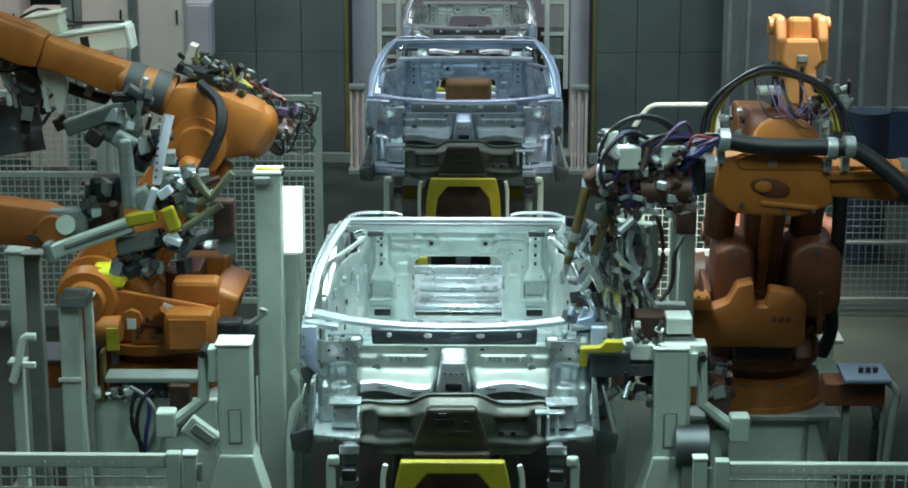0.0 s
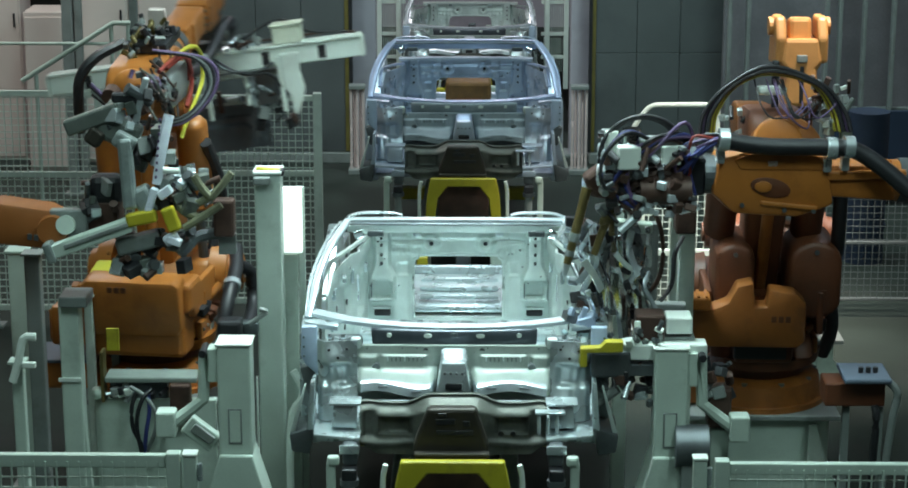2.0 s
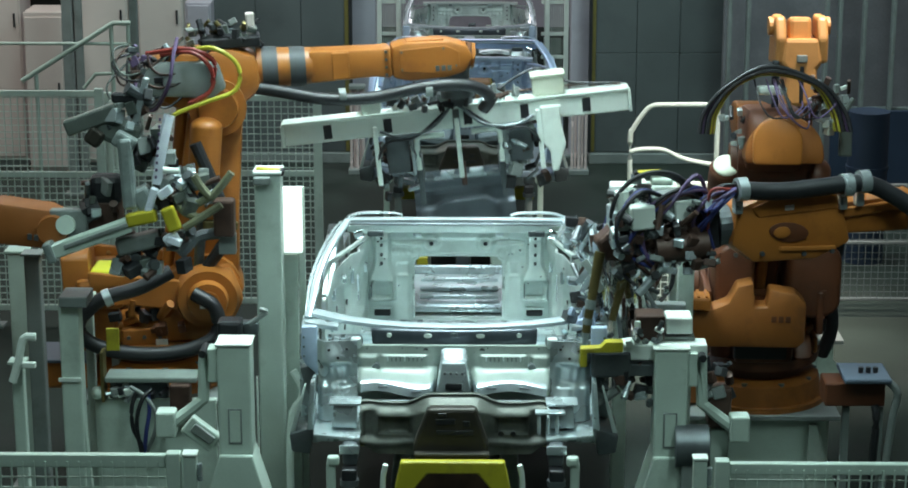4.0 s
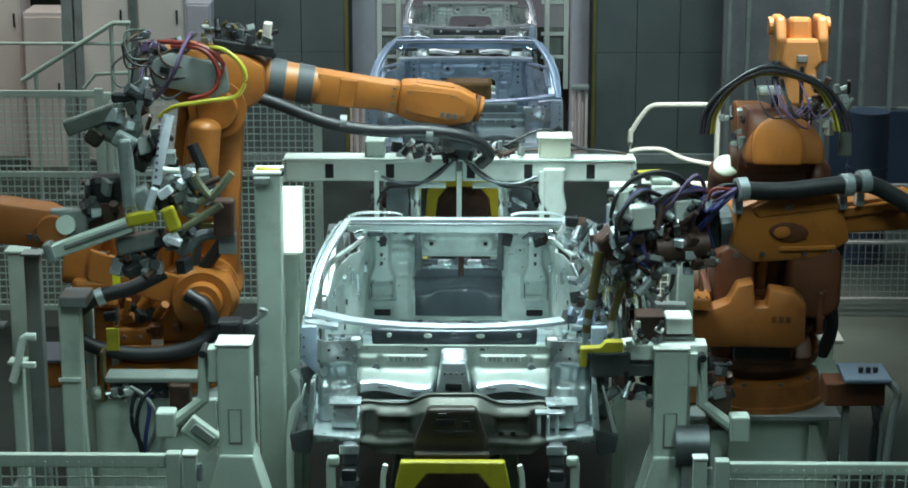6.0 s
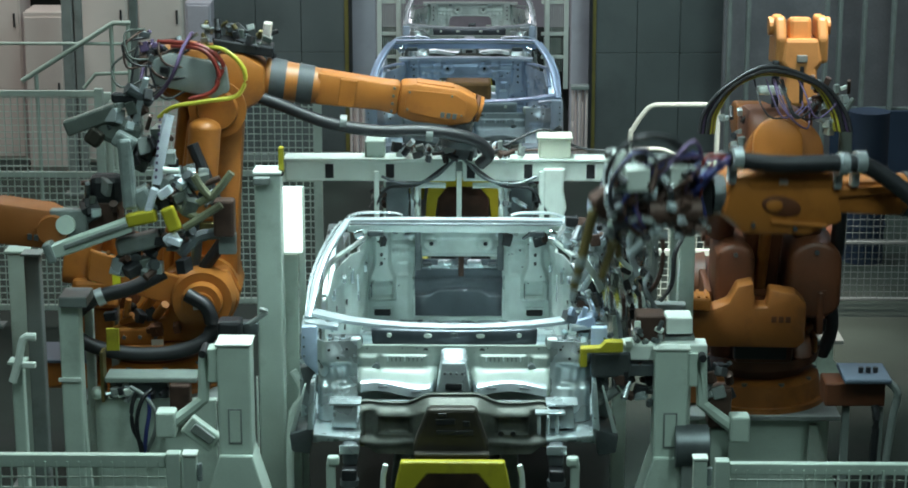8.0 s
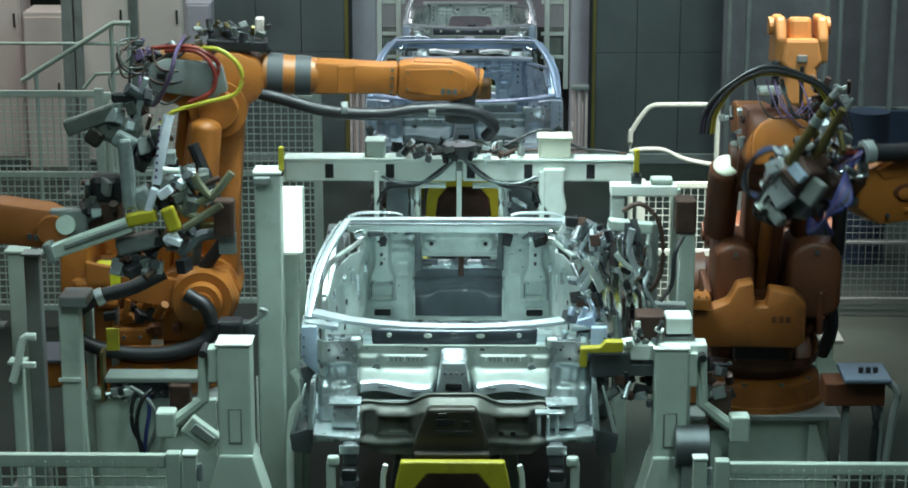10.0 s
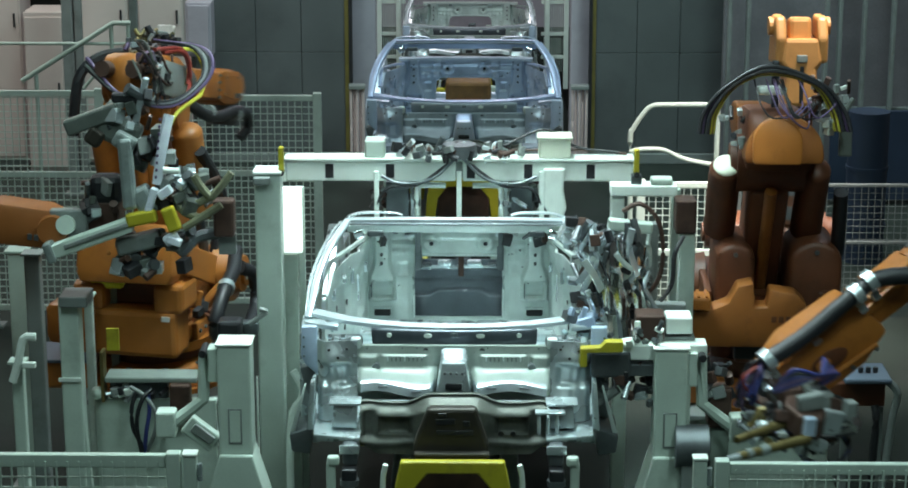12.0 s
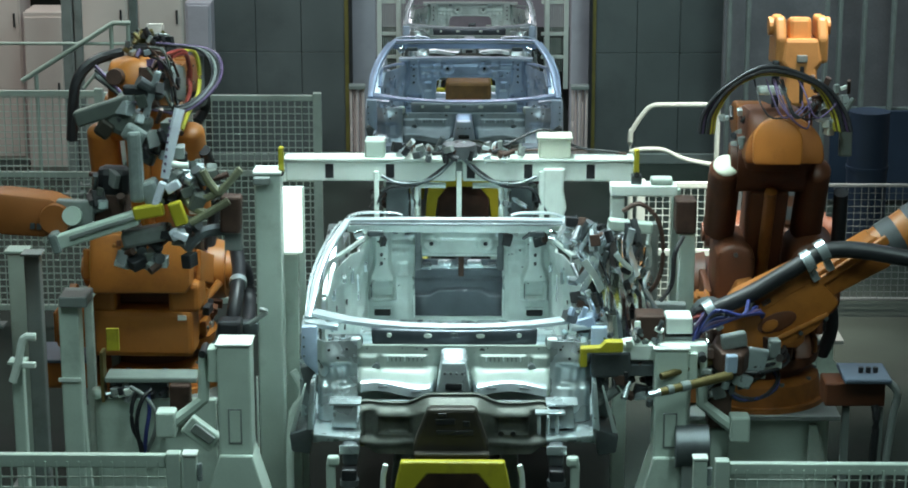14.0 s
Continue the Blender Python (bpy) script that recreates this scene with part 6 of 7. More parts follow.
part("hook", one(sweep, [(-1.118, 10.500, 1.394), (-1.049, 10.500, 1.442), (-1.024, 10.500, 1.465), (-1.060, 10.500, 1.478)], 0.014, 8, 5), M_GREY, post)
part("lever_block", one(box, (-1.212, 10.450, 1.370), (0.13, 0.12, 0.14), 0.02), M_BLACK, post)
part("bracket", one(span, (-1.200, 10.520, 1.323), (-1.075, 10.6, 1.392), 0.006), M_STEEL_DARK, post)
settle(post, -1.013, 10.67, 0)

brace = thing("white_guard_strip", "thin bent white guard strip beside the body", "guard strip")
bm = bmesh.new()
sweep(bm, [(-0.886, 10.2, 0.0), (-0.879, 10.200, 0.899), (-0.821, 10.200, 1.075), (-0.813, 10.200, 1.146), (-0.860, 10.200, 1.234)], 0, 8, 4, (0.012, 0.02))
part("strip", bm, M_WHITE, brace)
settle(brace, -0.886, 10.2, 0)

# plain frame posts of the bay beside the handling robot
def bay_post(x, y, z, w, mat, label):
    p = thing("frame_post", label, "post", None, "bay frame posts")
    part("shaft", one(span, (x - w / 2, y, 0), (x + w / 2, y + w, z), 0.008), mat, p)
    part("cap", one(span, (x - w / 2 - 0.015, y - 0.015, z), (x + w / 2 + 0.015, y + w + 0.015, z + 0.015), 0.004), mat, p)
    part("foot_plate", one(span, (x - w, y - w / 2, 0), (x + w, y + w * 1.5, 0.02), 0.004), M_GREY, p)
    return settle(p, x, y, 0)


bay_post(-2.354, 10.9, 1.657, 0.085, M_GREY, "dark grey steel frame post")
bay_post(-2.598, 11.6, 1.486, 0.11, M_PALE, "pale green-grey frame post")
bay_post(-2.113, 11.2, 1.339, 0.05, M_PALE, "slim pale frame post")
bay_post(-2.206, 9.8, 1.394, 0.06, M_PALE, "short pale frame post")
st = thing("side_pedestal", "pale pedestal with a sloping web beside the robot", "pedestal")
part("column", one(span, (-2.157, 10.6, 0), (-2.048, 10.72, 1.497), 0.01), M_PALE, st)
part("head", one(span, (-2.142, 10.550, 1.465), (-1.990, 10.75, 1.525), 0.008), M_GREY, st)
bm = bmesh.new()
prism(bm, [(-2.064, 1.043), (-1.994, 0.0), (-2.080, 0.0)], 10.62, 10.68, "y", 0.005)
part("web", bm, M_PALE, st)
part("band", one(span, (-2.170, 10.585, 1.036), (-2.047, 10.6, 1.058), 0.002), M_WHITE, st)
settle(st, -2.104, 10.66, 0)
rod = thing("sensor_bracket", "bent pale sensor bracket on the post", "bracket")
bm = bmesh.new()
sweep(bm, [(-2.222, 9.760, 1.313), (-2.187, 9.760, 1.419), (-2.157, 9.760, 1.540), (-2.093, 9.760, 1.549)], 0, 8, 3, (0.012, 0.02))
part("strap", bm, M_WHITE, rod)
part("sensor", one(box, (-2.133, 9.750, 1.407), (0.07, 0.03, 0.03), 0.006), M_WHITE, rod)
settle(rod, *(-2.190, 9.760, 1.313))

# equipment shelf in front of the handling robot with hanging hoses
shelf = thing("valve_shelf", "pale valve shelf with hanging hoses below the robot", "shelf")
part("top", one(span, (-1.982, 10.900, 0.925), (-1.464, 11.06, 0.958), 0.008), M_PRIMER, shelf)
part("front_board", one(span, (-2.054, 10.95, 0), (-1.367, 11.0, 0.813), 0.008), M_PALE, shelf)
part("side_bracket", one(span, (-2.003, 10.900, 0.811), (-1.984, 11.0, 1.102), 0.004), M_OLIVE, shelf)
part("hood", one(box, (-2.029, 10.930, 0.859), (0.07, 0.08, 0.07), 0.03), M_PALE, shelf)
part("dark_recess", one(span, (-1.967, 10.970, 0.805), (-1.641, 11.05, 0.902), 0.006), M_STEEL_DARK, shelf)
part("brown_bracket", one(span, (-1.614, 10.850, 0.711), (-1.497, 10.93, 0.929), 0.012), M_BROWN, shelf)
part("swing_bracket", one(box, (-1.362, 10.300, 0.851), (0.19, 0.06, 0.11), 0.012, pose(0, 0, 0, 0, 38, 0)), M_PALE, shelf)
part("swing_slot", one(box, (-1.350, 10.260, 0.859), (0.13, 0.02, 0.05), 0.006, pose(0, 0, 0, 0, 38, 0)), M_GREY, shelf)
clutter(shelf, ("valve", "fitting"), (-1.795, 10.930, 0.870), (0.3, 0.06, 0.05), 14, (M_STEEL, M_BLACK, M_GREY, M_WHITE), 71, 0.02, 0.05)
cables(shelf, [([(-1.782, 10.860, 0.904), (-1.821, 10.840, 0.816), (-1.820, 10.840, 0.680), (-1.770, 10.860, 0.552), (-1.774, 10.900, 0.451)], M_BLACK), ([(-1.830, 10.860, 0.918), (-1.748, 10.840, 0.867), (-1.688, 10.840, 0.766), (-1.698, 10.840, 0.663), (-1.762, 10.880, 0.510)], M_GREY), ([(-1.734, 10.860, 0.895), (-1.726, 10.840, 0.782), (-1.750, 10.840, 0.646), (-1.770, 10.880, 0.476)], M_BLUE), ([(-1.711, 10.860, 0.905), (-1.759, 10.820, 0.857), (-1.796, 10.820, 0.721), (-1.782, 10.880, 0.493)], M_BLACK)], 0.012)
part("yellow_sign", one(span, (-1.957, 10.880, 1.120), (-1.886, 10.9, 1.249), 0.004), M_YELLOW, shelf, "plain yellow sign plate")
settle(shelf, -1.710, 10.98, 0)
lid = thing("yellow_cover", "bright yellow sheet cover behind the robot", "cover")
part("cover", one(span, (-2.128, 11.350, 1.339), (-1.935, 11.6, 1.450), 0.02), M_YBRIGHT, lid)
part("post", one(span, (-2.034, 11.42, 0), (-1.987, 11.5, 1.332), 0.004), M_GREY, lid)
settle(lid, -2.034, 11.45, 0)


# rear cable box of the upright robot's base, built apart on added legs
side = thing("junction_cabinet", "blue-grey topped rear cable box of the upright robot's base on thin legs", "junction box")
part("top", one(box, (2.242, 10.900, 1.000), (0.26, 0.3, 0.03), 0.01), M_TABLE, side)
part("body", one(span, (2.025, 10.850, 0.823), (2.357, 11.05, 0.956), 0.01), M_RED_ORANGE, side)
for k in range(3):
    part("port", one(cyl, (2.216 + 0.04 * k, 10.86, 1.020), (2.216 + 0.04 * k, 10.86, 1.020 + 0.03), 0.014, n=10), M_BLACK, side)
for post_x in (2.155, 2.342):
    part("leg", one(span, (post_x - 0.02, 10.9, 0), (post_x + 0.02, 10.94, 0.803), 0.004), M_GREY, side)
cables(side, [([(2.345, 10.800, 1.000), (2.409, 10.780, 0.923), (2.386, 10.780, 0.755), (2.321, 10.8, 0.02)], M_GREY), ([(2.290, 10.800, 0.848), (2.299, 10.780, 0.720), (2.273, 10.8, 0.02)], M_BLACK)], 0.022)
settle(side, 2.242, 10.92, 0)
motor = thing("drive_motor", "dark grey drive motor beside the stand", "motor")
smooth(part("barrel", one(cyl, (1.105, 9.900, 0.939), (1.273, 9.900, 0.940), 0.11, n=24), M_STEEL_DARK, motor))
part("end_ring", one(cyl, (1.261, 9.900, 0.940), (1.273, 9.900, 0.940), 0.08, n=20), M_CHROME, motor)
part("foot", one(span, (1.135, 9.83, 0), (1.252, 9.97, 0.871), 0.008), M_GREY, motor)
settle(motor, 1.193, 9.9, 0)
low_post = thing("frame_post", "pale square post with a brown cap block", "post", None, "bay frame posts")
part("shaft", one(span, (1.296, 10.0, 0), (1.392, 10.1, 0.991), 0.008), M_PALE, low_post)
part("cap_block", one(span, (1.279, 9.980, 1.004), (1.398, 10.12, 1.211), 0.012), M_BROWN, low_post)
clutter(low_post, ("fitting", "bolt_block"), (1.329, 10.020, 1.241), (0.14, 0.1, 0.2), 14, (M_BROWN, M_STEEL_DARK, M_BLACK, M_GREY), 66, 0.03, 0.07)
settle(low_post, 1.344, 10.05, 0)


# ---- clamp tool held by the robot at the side ----
M_FINGER = material("olive_grey_finger", (0.24, 0.25, 0.16), 0.45, 0.3, 0.25, 10, 0.1, 80, (0.08, 0.07, 0.04), 0.5)
TOOL_Y = 10.55
tool = thing("clamp_tool", "grey clamp tool with yellow claws and a bright curved bar", "clamp tool")
part("mount_plate", one(span, (-2.155, 10.500, 1.821), (-1.961, 10.56, 2.017), 0.01), M_GREY, tool)
smooth(part("mount_ring", one(cyl, (-2.066, 10.500, 1.938), (-2.066, 10.46, 1.945), 0.05, n=24), M_PALE, tool))
part("long_arm", one(box, (-1.932, 10.420, 1.884), (0.47, 0.08, 0.075), 0.008, pose(0, 0, 0, 0, -20, 0)), M_PALE, tool)
part("arm_groove", one(box, (-1.891, 10.372, 1.909), (0.36, 0.012, 0.02), 0.003, pose(0, 0, 0, 0, -20, 0)), M_GREY, tool)
part("arm_end", one(box, (-2.139, 10.420, 1.811), (0.05, 0.1, 0.11), 0.012, pose(0, 0, 0, 0, -20, 0)), M_PALE2, tool)
part("yellow_claw", one(box, (-1.651, 10.400, 2.002), (0.16, 0.06, 0.07), 0.012, pose(0, 0, 0, 0, -12, 0)), M_YELLOW, tool, "worn yellow claw")
part("yellow_claw", one(box, (-1.494, 10.380, 2.001), (0.07, 0.06, 0.13), 0.012, pose(0, 0, 0, 0, -20, 0)), M_YELLOW, tool, "worn yellow claw")
part("brown_casting", one(span, (-2.002, 10.550, 1.888), (-1.799, 10.75, 2.067), 0.03), M_BROWN, tool)
bm = bmesh.new()
sweep(bm, [(-1.497, 10.450, 2.539), (-1.522, 10.430, 2.430), (-1.549, 10.420, 2.294), (-1.566, 10.420, 2.177)], 0, 10, 5, (0.016, 0.025))
smooth(part("curved_bar", bm, M_BLUEWHITE2, tool, "bright bluish-white curved perforated bar"))
for k in range(9):
    part("perforation", one(box, (-1.538 - 0.004 * k, 10.405, 2.522 - 0.038 * k), (0.012, 0.01, 0.016), 0.002), M_PURPLE, tool)
part("link_plate", one(box, (-1.720, 10.420, 2.232), (0.075, 0.06, 0.38), 0.02, pose(0, 0, 0, 0, -3, 0)), M_PALE2, tool, "grey-green link plate")
part("link_head", one(box, (-1.732, 10.440, 2.397), (0.12, 0.07, 0.09), 0.02, pose(0, 0, 0, 0, 30, 0)), M_PALE2, tool)
part("jaw", one(box, (-1.903, 10.500, 2.506), (0.30, 0.08, 0.085), 0.012, pose(0, 0, 0, 0, -20, 0)), M_GREENGREY, tool, "dull grey-green jaw bar")
part("jaw_body", one(box, (-1.774, 10.520, 2.441), (0.24, 0.1, 0.15), 0.03, pose(0, 0, 0, 0, 22, 0)), M_GREENGREY, tool)
part("jaw_tip", one(box, (-1.892, 10.500, 2.414), (0.09, 0.09, 0.1), 0.02, pose(0, 0, 0, 0, 35, 0)), M_BROWN2, tool)
part("mottled_bar", one(box, (-1.649, 10.500, 2.599), (0.035, 0.04, 0.26), 0.01, pose(0, 0, 0, 0, 15, 0)), M_STEEL, tool)
part("black_grip", one(box, (-1.733, 10.500, 2.620), (0.13, 0.06, 0.05), 0.012), M_BLACK, tool)
part("black_drive", one(box, (-1.862, 10.600, 2.112), (0.18, 0.12, 0.16), 0.04), M_BLACK, tool)
part("pale_pin", one(cyl, (-1.530, 10.400, 2.256), (-1.446, 10.400, 2.250), 0.018, n=12), M_WHITE, tool)
part("clamp_block", one(box, (-1.640, 10.450, 2.086), (0.1, 0.1, 0.15), 0.02, pose(0, 0, 0, 0, -25, 0)), M_PALE2, tool)
part("lower_block", one(box, (-1.684, 10.480, 1.850), (0.24, 0.1, 0.09), 0.02, pose(0, 0, 0, 0, -14, 0)), M_GREY, tool)
part("blue_cup", one(box, (-1.500, 10.400, 1.890), (0.08, 0.06, 0.06), 0.015, pose(0, 0, 0, 0, -30, 0)), M_BLUEWHITE2, tool)
part("signal_lamp", one(ball, (-1.834, 10.400, 1.811), 0.012), M_ORANGE, tool)
for c, n, sd in (((-1.706, 10.500, 1.775), 22, 81), ((-1.495, 10.500, 2.121), 26, 82), ((-1.605, 10.520, 2.334), 18, 83), ((-1.417, 10.600, 2.130), 18, 84), ((-1.709, 10.520, 2.549), 12, 85), ((-1.536, 10.500, 1.807), 16, 86), ((-1.873, 10.560, 2.059), 14, 87)):
    clutter(tool, ("link", "fitting", "bolt_block", "clip"), c, (0.22, 0.14, 0.18), n, (M_STEEL_DARK, M_BLACK, M_GREENGREY, M_BROWN, M_GREY, M_STEEL), sd, 0.025, 0.09)
for line in ([(-1.374, 10.420, 2.224), (-1.340, 10.420, 2.165), (-1.290, 10.420, 2.104)], [(-1.178, 10.420, 2.240), (-1.225, 10.420, 2.178), (-1.290, 10.420, 2.104)], [(-1.292, 10.430, 2.108), (-1.367, 10.440, 2.068), (-1.455, 10.460, 2.044)], [(-1.435, 10.420, 1.942), (-1.336, 10.420, 2.004), (-1.237, 10.420, 2.067)], [(-1.490, 10.460, 2.100), (-1.435, 10.440, 2.024), (-1.353, 10.430, 1.995)]):
    bm = bmesh.new()
    sweep(bm, line, 0, 8, 4, (0.017, 0.02))
    part("finger", bm, M_FINGER, tool, "olive-grey forked clamp finger")
# small plates that stand in for bluish glints on the tool
for c, d, a in (((-1.525, 10.400, 2.139), (0.08, 0.05, 0.05), -35), ((-1.483, 10.380, 1.883), (0.08, 0.05, 0.04), 20), ((-1.596, 10.400, 2.098), (0.04, 0.05, 0.13), 18)):
    part("coated_plate", one(box, c, d, 0.008, pose(0, 0, 0, 0, a, 0)), M_BLUEWHITE2, tool, "bright bluish plate painted as a glint")
part("dark_block", one(box, (-1.238, 10.550, 1.969), (0.11, 0.1, 0.2), 0.015), M_BROWN, tool)
part("pale_column", one(span, (-1.274, 10.550, 1.763), (-1.182, 10.6, 1.882), 0.006), M_GREY, tool)
bm = bmesh.new()
sweep(bm, [(-1.476, 10.500, 1.776), (-1.388, 10.550, 1.858), (-1.267, 10.570, 1.879)], 0, 8, 4, (0.03, 0.03))
part("tie_bar", bm, M_STEEL_DARK, tool)
settle(tool, *(-2.067, 10.500, 1.916))
TOOL_AT = Vector(tool.location)


# ---- panel gripper, left in place after the handover ----
gripper = thing("panel_gripper", "white beam gripper with clamps and black tape marks", "gripper")
for a, b in ((-1.03, -0.02), (0.02, 1.03)):
    part("beam", one(span, (a, -0.065, -0.065), (b, 0.065, 0.06), 0.01), M_WHITE, gripper)
part("beam_joint", one(span, (-0.019, -0.05, -0.05), (0.019, 0.05, 0.05)), M_GREY, gripper)
for x in (-0.77, -0.41, 0.07, 0.41, 0.78):
    part("tape_mark", one(span, (x - 0.025, -0.068, -0.045), (x + 0.025, -0.0655, 0.04)), M_BLACK, gripper)
part("top_flange", one(span, (-1.04, -0.08, 0.06), (1.04, 0.08, 0.075), 0.003), M_WHITE, gripper)
part("end_cap", one(span, (1.032, -0.075, -0.07), (1.05, 0.075, 0.06), 0.004), M_WHITE, gripper)
part("end_cap", one(span, (-1.05, -0.075, -0.07), (-1.032, 0.075, 0.06), 0.004), M_WHITE, gripper)
part("white_box", one(span, (0.47, -0.07, 0.076), (0.66, 0.09, 0.19), 0.012), M_BEIGE2, gripper)
part("white_box_lid", one(span, (0.46, -0.08, 0.19), (0.67, 0.10, 0.205), 0.005), M_BEIGE2, gripper)
part("grey_box", one(span, (-0.56, -0.06, 0.076), (-0.44, 0.08, 0.18), 0.012), M_PALE, gripper)
smooth(part("coupling", one(cyl, (0, 0, 0.076), (0, 0, 0.15), 0.11, 0.10, 24), M_STEEL_DARK, gripper))
clutter(gripper, ("fitting", "valve", "connector"), (0.0, -0.02, 0.11), (0.75, 0.2, 0.07), 46, (M_BLACK, M_STEEL_DARK, M_GREY, M_STEEL, M_BROWN), 91, 0.02, 0.06)
for x, z0 in ((-0.49, -0.36), (0.0, -0.36), (0.49, -0.36)):
    part("leg", one(span, (x - 0.015, -0.09, z0), (x + 0.015, -0.066, 0.0), 0.004), M_WHITE, gripper)
for s in (-1, 1):
    part("clamp_plate", one(span, (s * 0.30, 0.02, -0.32), (s * 0.44, 0.06, -0.09), 0.008), M_STEEL_DARK, gripper)
    bm = bmesh.new()
    sweep(bm, [(s * 0.08, -0.02, -0.10), (s * 0.22, -0.02, -0.10), (s * 0.25, -0.02, -0.13), (s * 0.25, -0.02, -0.30)], 0, 8, 3, (0.016, 0.016))
    part("hoop", bm, M_WHITE, gripper)
    part("guide_rod", one(cyl, (s * 0.28, 0, -0.06), (s * 0.28, 0, -0.32), 0.012, n=10), M_STEEL, gripper)
    clutter(gripper, ("clamp_link", "fitting"), (s * 0.40, 0.05, -0.30), (0.24, 0.14, 0.40), 22, (M_STEEL_DARK, M_BLACK, M_BROWN, M_STEEL, M_GREY), 92 + s, 0.02, 0.08)
    cables(gripper, [([(s * 0.06, -0.08, 0.05), (s * 0.25, -0.1, -0.08), (s * 0.42, -0.09, -0.10), (s * 0.49, -0.08, -0.22), (s * 0.44, -0.06, -0.34)], M_BLACK), ([(s * 0.02, -0.08, 0.08), (s * 0.16, -0.11, -0.04), (s * 0.34, -0.1, -0.07), (s * 0.46, -0.08, -0.03)], M_STEEL_DARK)], 0.009)
bm = bmesh.new()
prism(bm, [(0.50, 0.02), (0.63, 0.02), (0.62, -0.10), (0.64, -0.22), (0.58, -0.38), (0.54, -0.38), (0.54, -0.26), (0.50, -0.2)], -0.10, -0.06, "y", 0.012)
part("swing_clamp", bm, M_WHITE, gripper, "white cranked swing clamp")
cables(gripper, [([(0.2, 0.0, 0.1), (0.5, 0.09, 0.22), (0.7, 0.06, 0.12), (0.95, 0.04, 0.09)], M_BLACK), ([(0.15, 0.02, 0.1), (0.4, 0.06, 0.1), (0.8, 0.06, 0.1), (1.0, 0.05, 0.08)], M_BROWN)], 0.008)

shelf_b = thing("clamp_bracket", "white bracket arm with a small drive on the clamp column", "bracket")
part("arm", one(span, (0.825, 11.000, 1.978), (1.192, 11.12, 2.041), 0.01), M_WHITE, shelf_b)
part("leg", one(span, (0.829, 11.020, 1.826), (0.905, 11.1, 1.971), 0.01), M_WHITE, shelf_b)
part("drive", one(box, (1.106, 11.050, 2.059), (0.12, 0.09, 0.04), 0.012), M_PALE, shelf_b)
part("upright", one(span, (1.174, 11.13, 0), (1.225, 11.2, 1.988), 0.006), M_PALE, shelf_b)
settle(shelf_b, 1.200, 11.16, 0)

back_panel = thing("back_panel", "dark bluish pressed steel back panel", "body panel")


def panel_relief(u, v):
    """A low box pressing with a stepped upper edge and two round feet."""
    x, z = -0.31 + 0.62 * u, -1.0 + 0.36 * v
    q = abs(x)
    step = 0.135 + 0.035 * (1 - ease(0.12, 0.2, q))
    y = 0.31 - 0.030 * (1 - ease(step - 0.012, step + 0.012, z + 1.0)) - 0.022 * ease(0.29, 0.31, z + 1.0)
    y += 0.014 * math.exp(-((z + 0.77) / 0.012) ** 2) - 0.016 * blob(q, z, 0.235, -0.93, 0.035, 0.05)
    return (x, y, z)


bm = bmesh.new()
pressed_sheet(bm, panel_relief, 60, 46, (0, 0.012, 0))
smooth(part("sheet", bm, M_PANEL, back_panel), 50)
part("upper_rail", one(box, (0, 0.285, -0.685), (0.56, 0.03, 0.018), 0.006), M_STEEL, back_panel)
part("latch", one(box, (0.01, 0.24, -0.66), (0.035, 0.03, 0.15), 0.008), M_BROWN, back_panel)
for s in (-1, 1):
    part("bracket", one(box, (s * 0.09, 0.265, -0.655), (0.09, 0.05, 0.035), 0.012), M_STEEL, back_panel)
    part("clip", one(box, (s * 0.20, 0.27, -0.665), (0.05, 0.03, 0.02), 0.006), M_STEEL_DARK, back_panel)
    part("hanger", one(span, (s * 0.25 - 0.02, 0.1, -0.66), (s * 0.25 + 0.02, 0.30, -0.52), 0.006), M_STEEL_DARK, back_panel)
    part("riser", one(span, (s * 0.25 - 0.015, 0.04, -0.53), (s * 0.25 + 0.015, 0.10, -0.08), 0.006), M_STEEL_DARK, gripper)


# glowing beads added to imitate a weld flash, otherwise hidden inside a clamp block
M_SPARK = bpy.data.materials.new("weld_flash_glow")
M_SPARK.use_nodes = True
M_SPARK.node_tree.nodes["Principled BSDF"].inputs["Emission Color"].default_value = (1.0, 0.80, 0.55, 1)
M_SPARK.node_tree.nodes["Principled BSDF"].inputs["Emission Strength"].default_value = 2600.0
SPARK_HOME = (1.23, 10.95, 1.89)
spark = thing("weld_spark", "glowing warm white beads standing in for a weld flash", "spark", pose(*SPARK_HOME))
rnd = random.Random(77)
part("bead", one(ball, (0, 0, 0), 0.022, (1, 1, 1), 10), M_SPARK, spark)
for k in range(10):
    part("bead", one(ball, [rnd.uniform(-0.03, 0.03) for _ in range(3)], rnd.uniform(0.002, 0.004), (1, 1, 1), 6), M_SPARK, spark)


# yellow locking flaps that swing up beside the gripper
flaps = []
for base, post_x in (((-0.943, 10.660, 2.190), 0), ((0.968, 11.050, 2.097), 1)):
    f = thing("lock_flap", "yellow locking flap on a pivot beside the gripper", "flap", pose(*base), "locking flaps")
    part("blade", one(box, (0, 0, 0.07), (0.028, 0.05, 0.13), 0.006), M_YELLOW, f)
    part("pivot", one(cyl, (0, -0.035, 0), (0, 0.035, 0), 0.016, n=12), M_BLACK, f)
    flaps.append((f, base))
rest = thing("flap_rest", "small dark rest under the locking flap", "bracket")
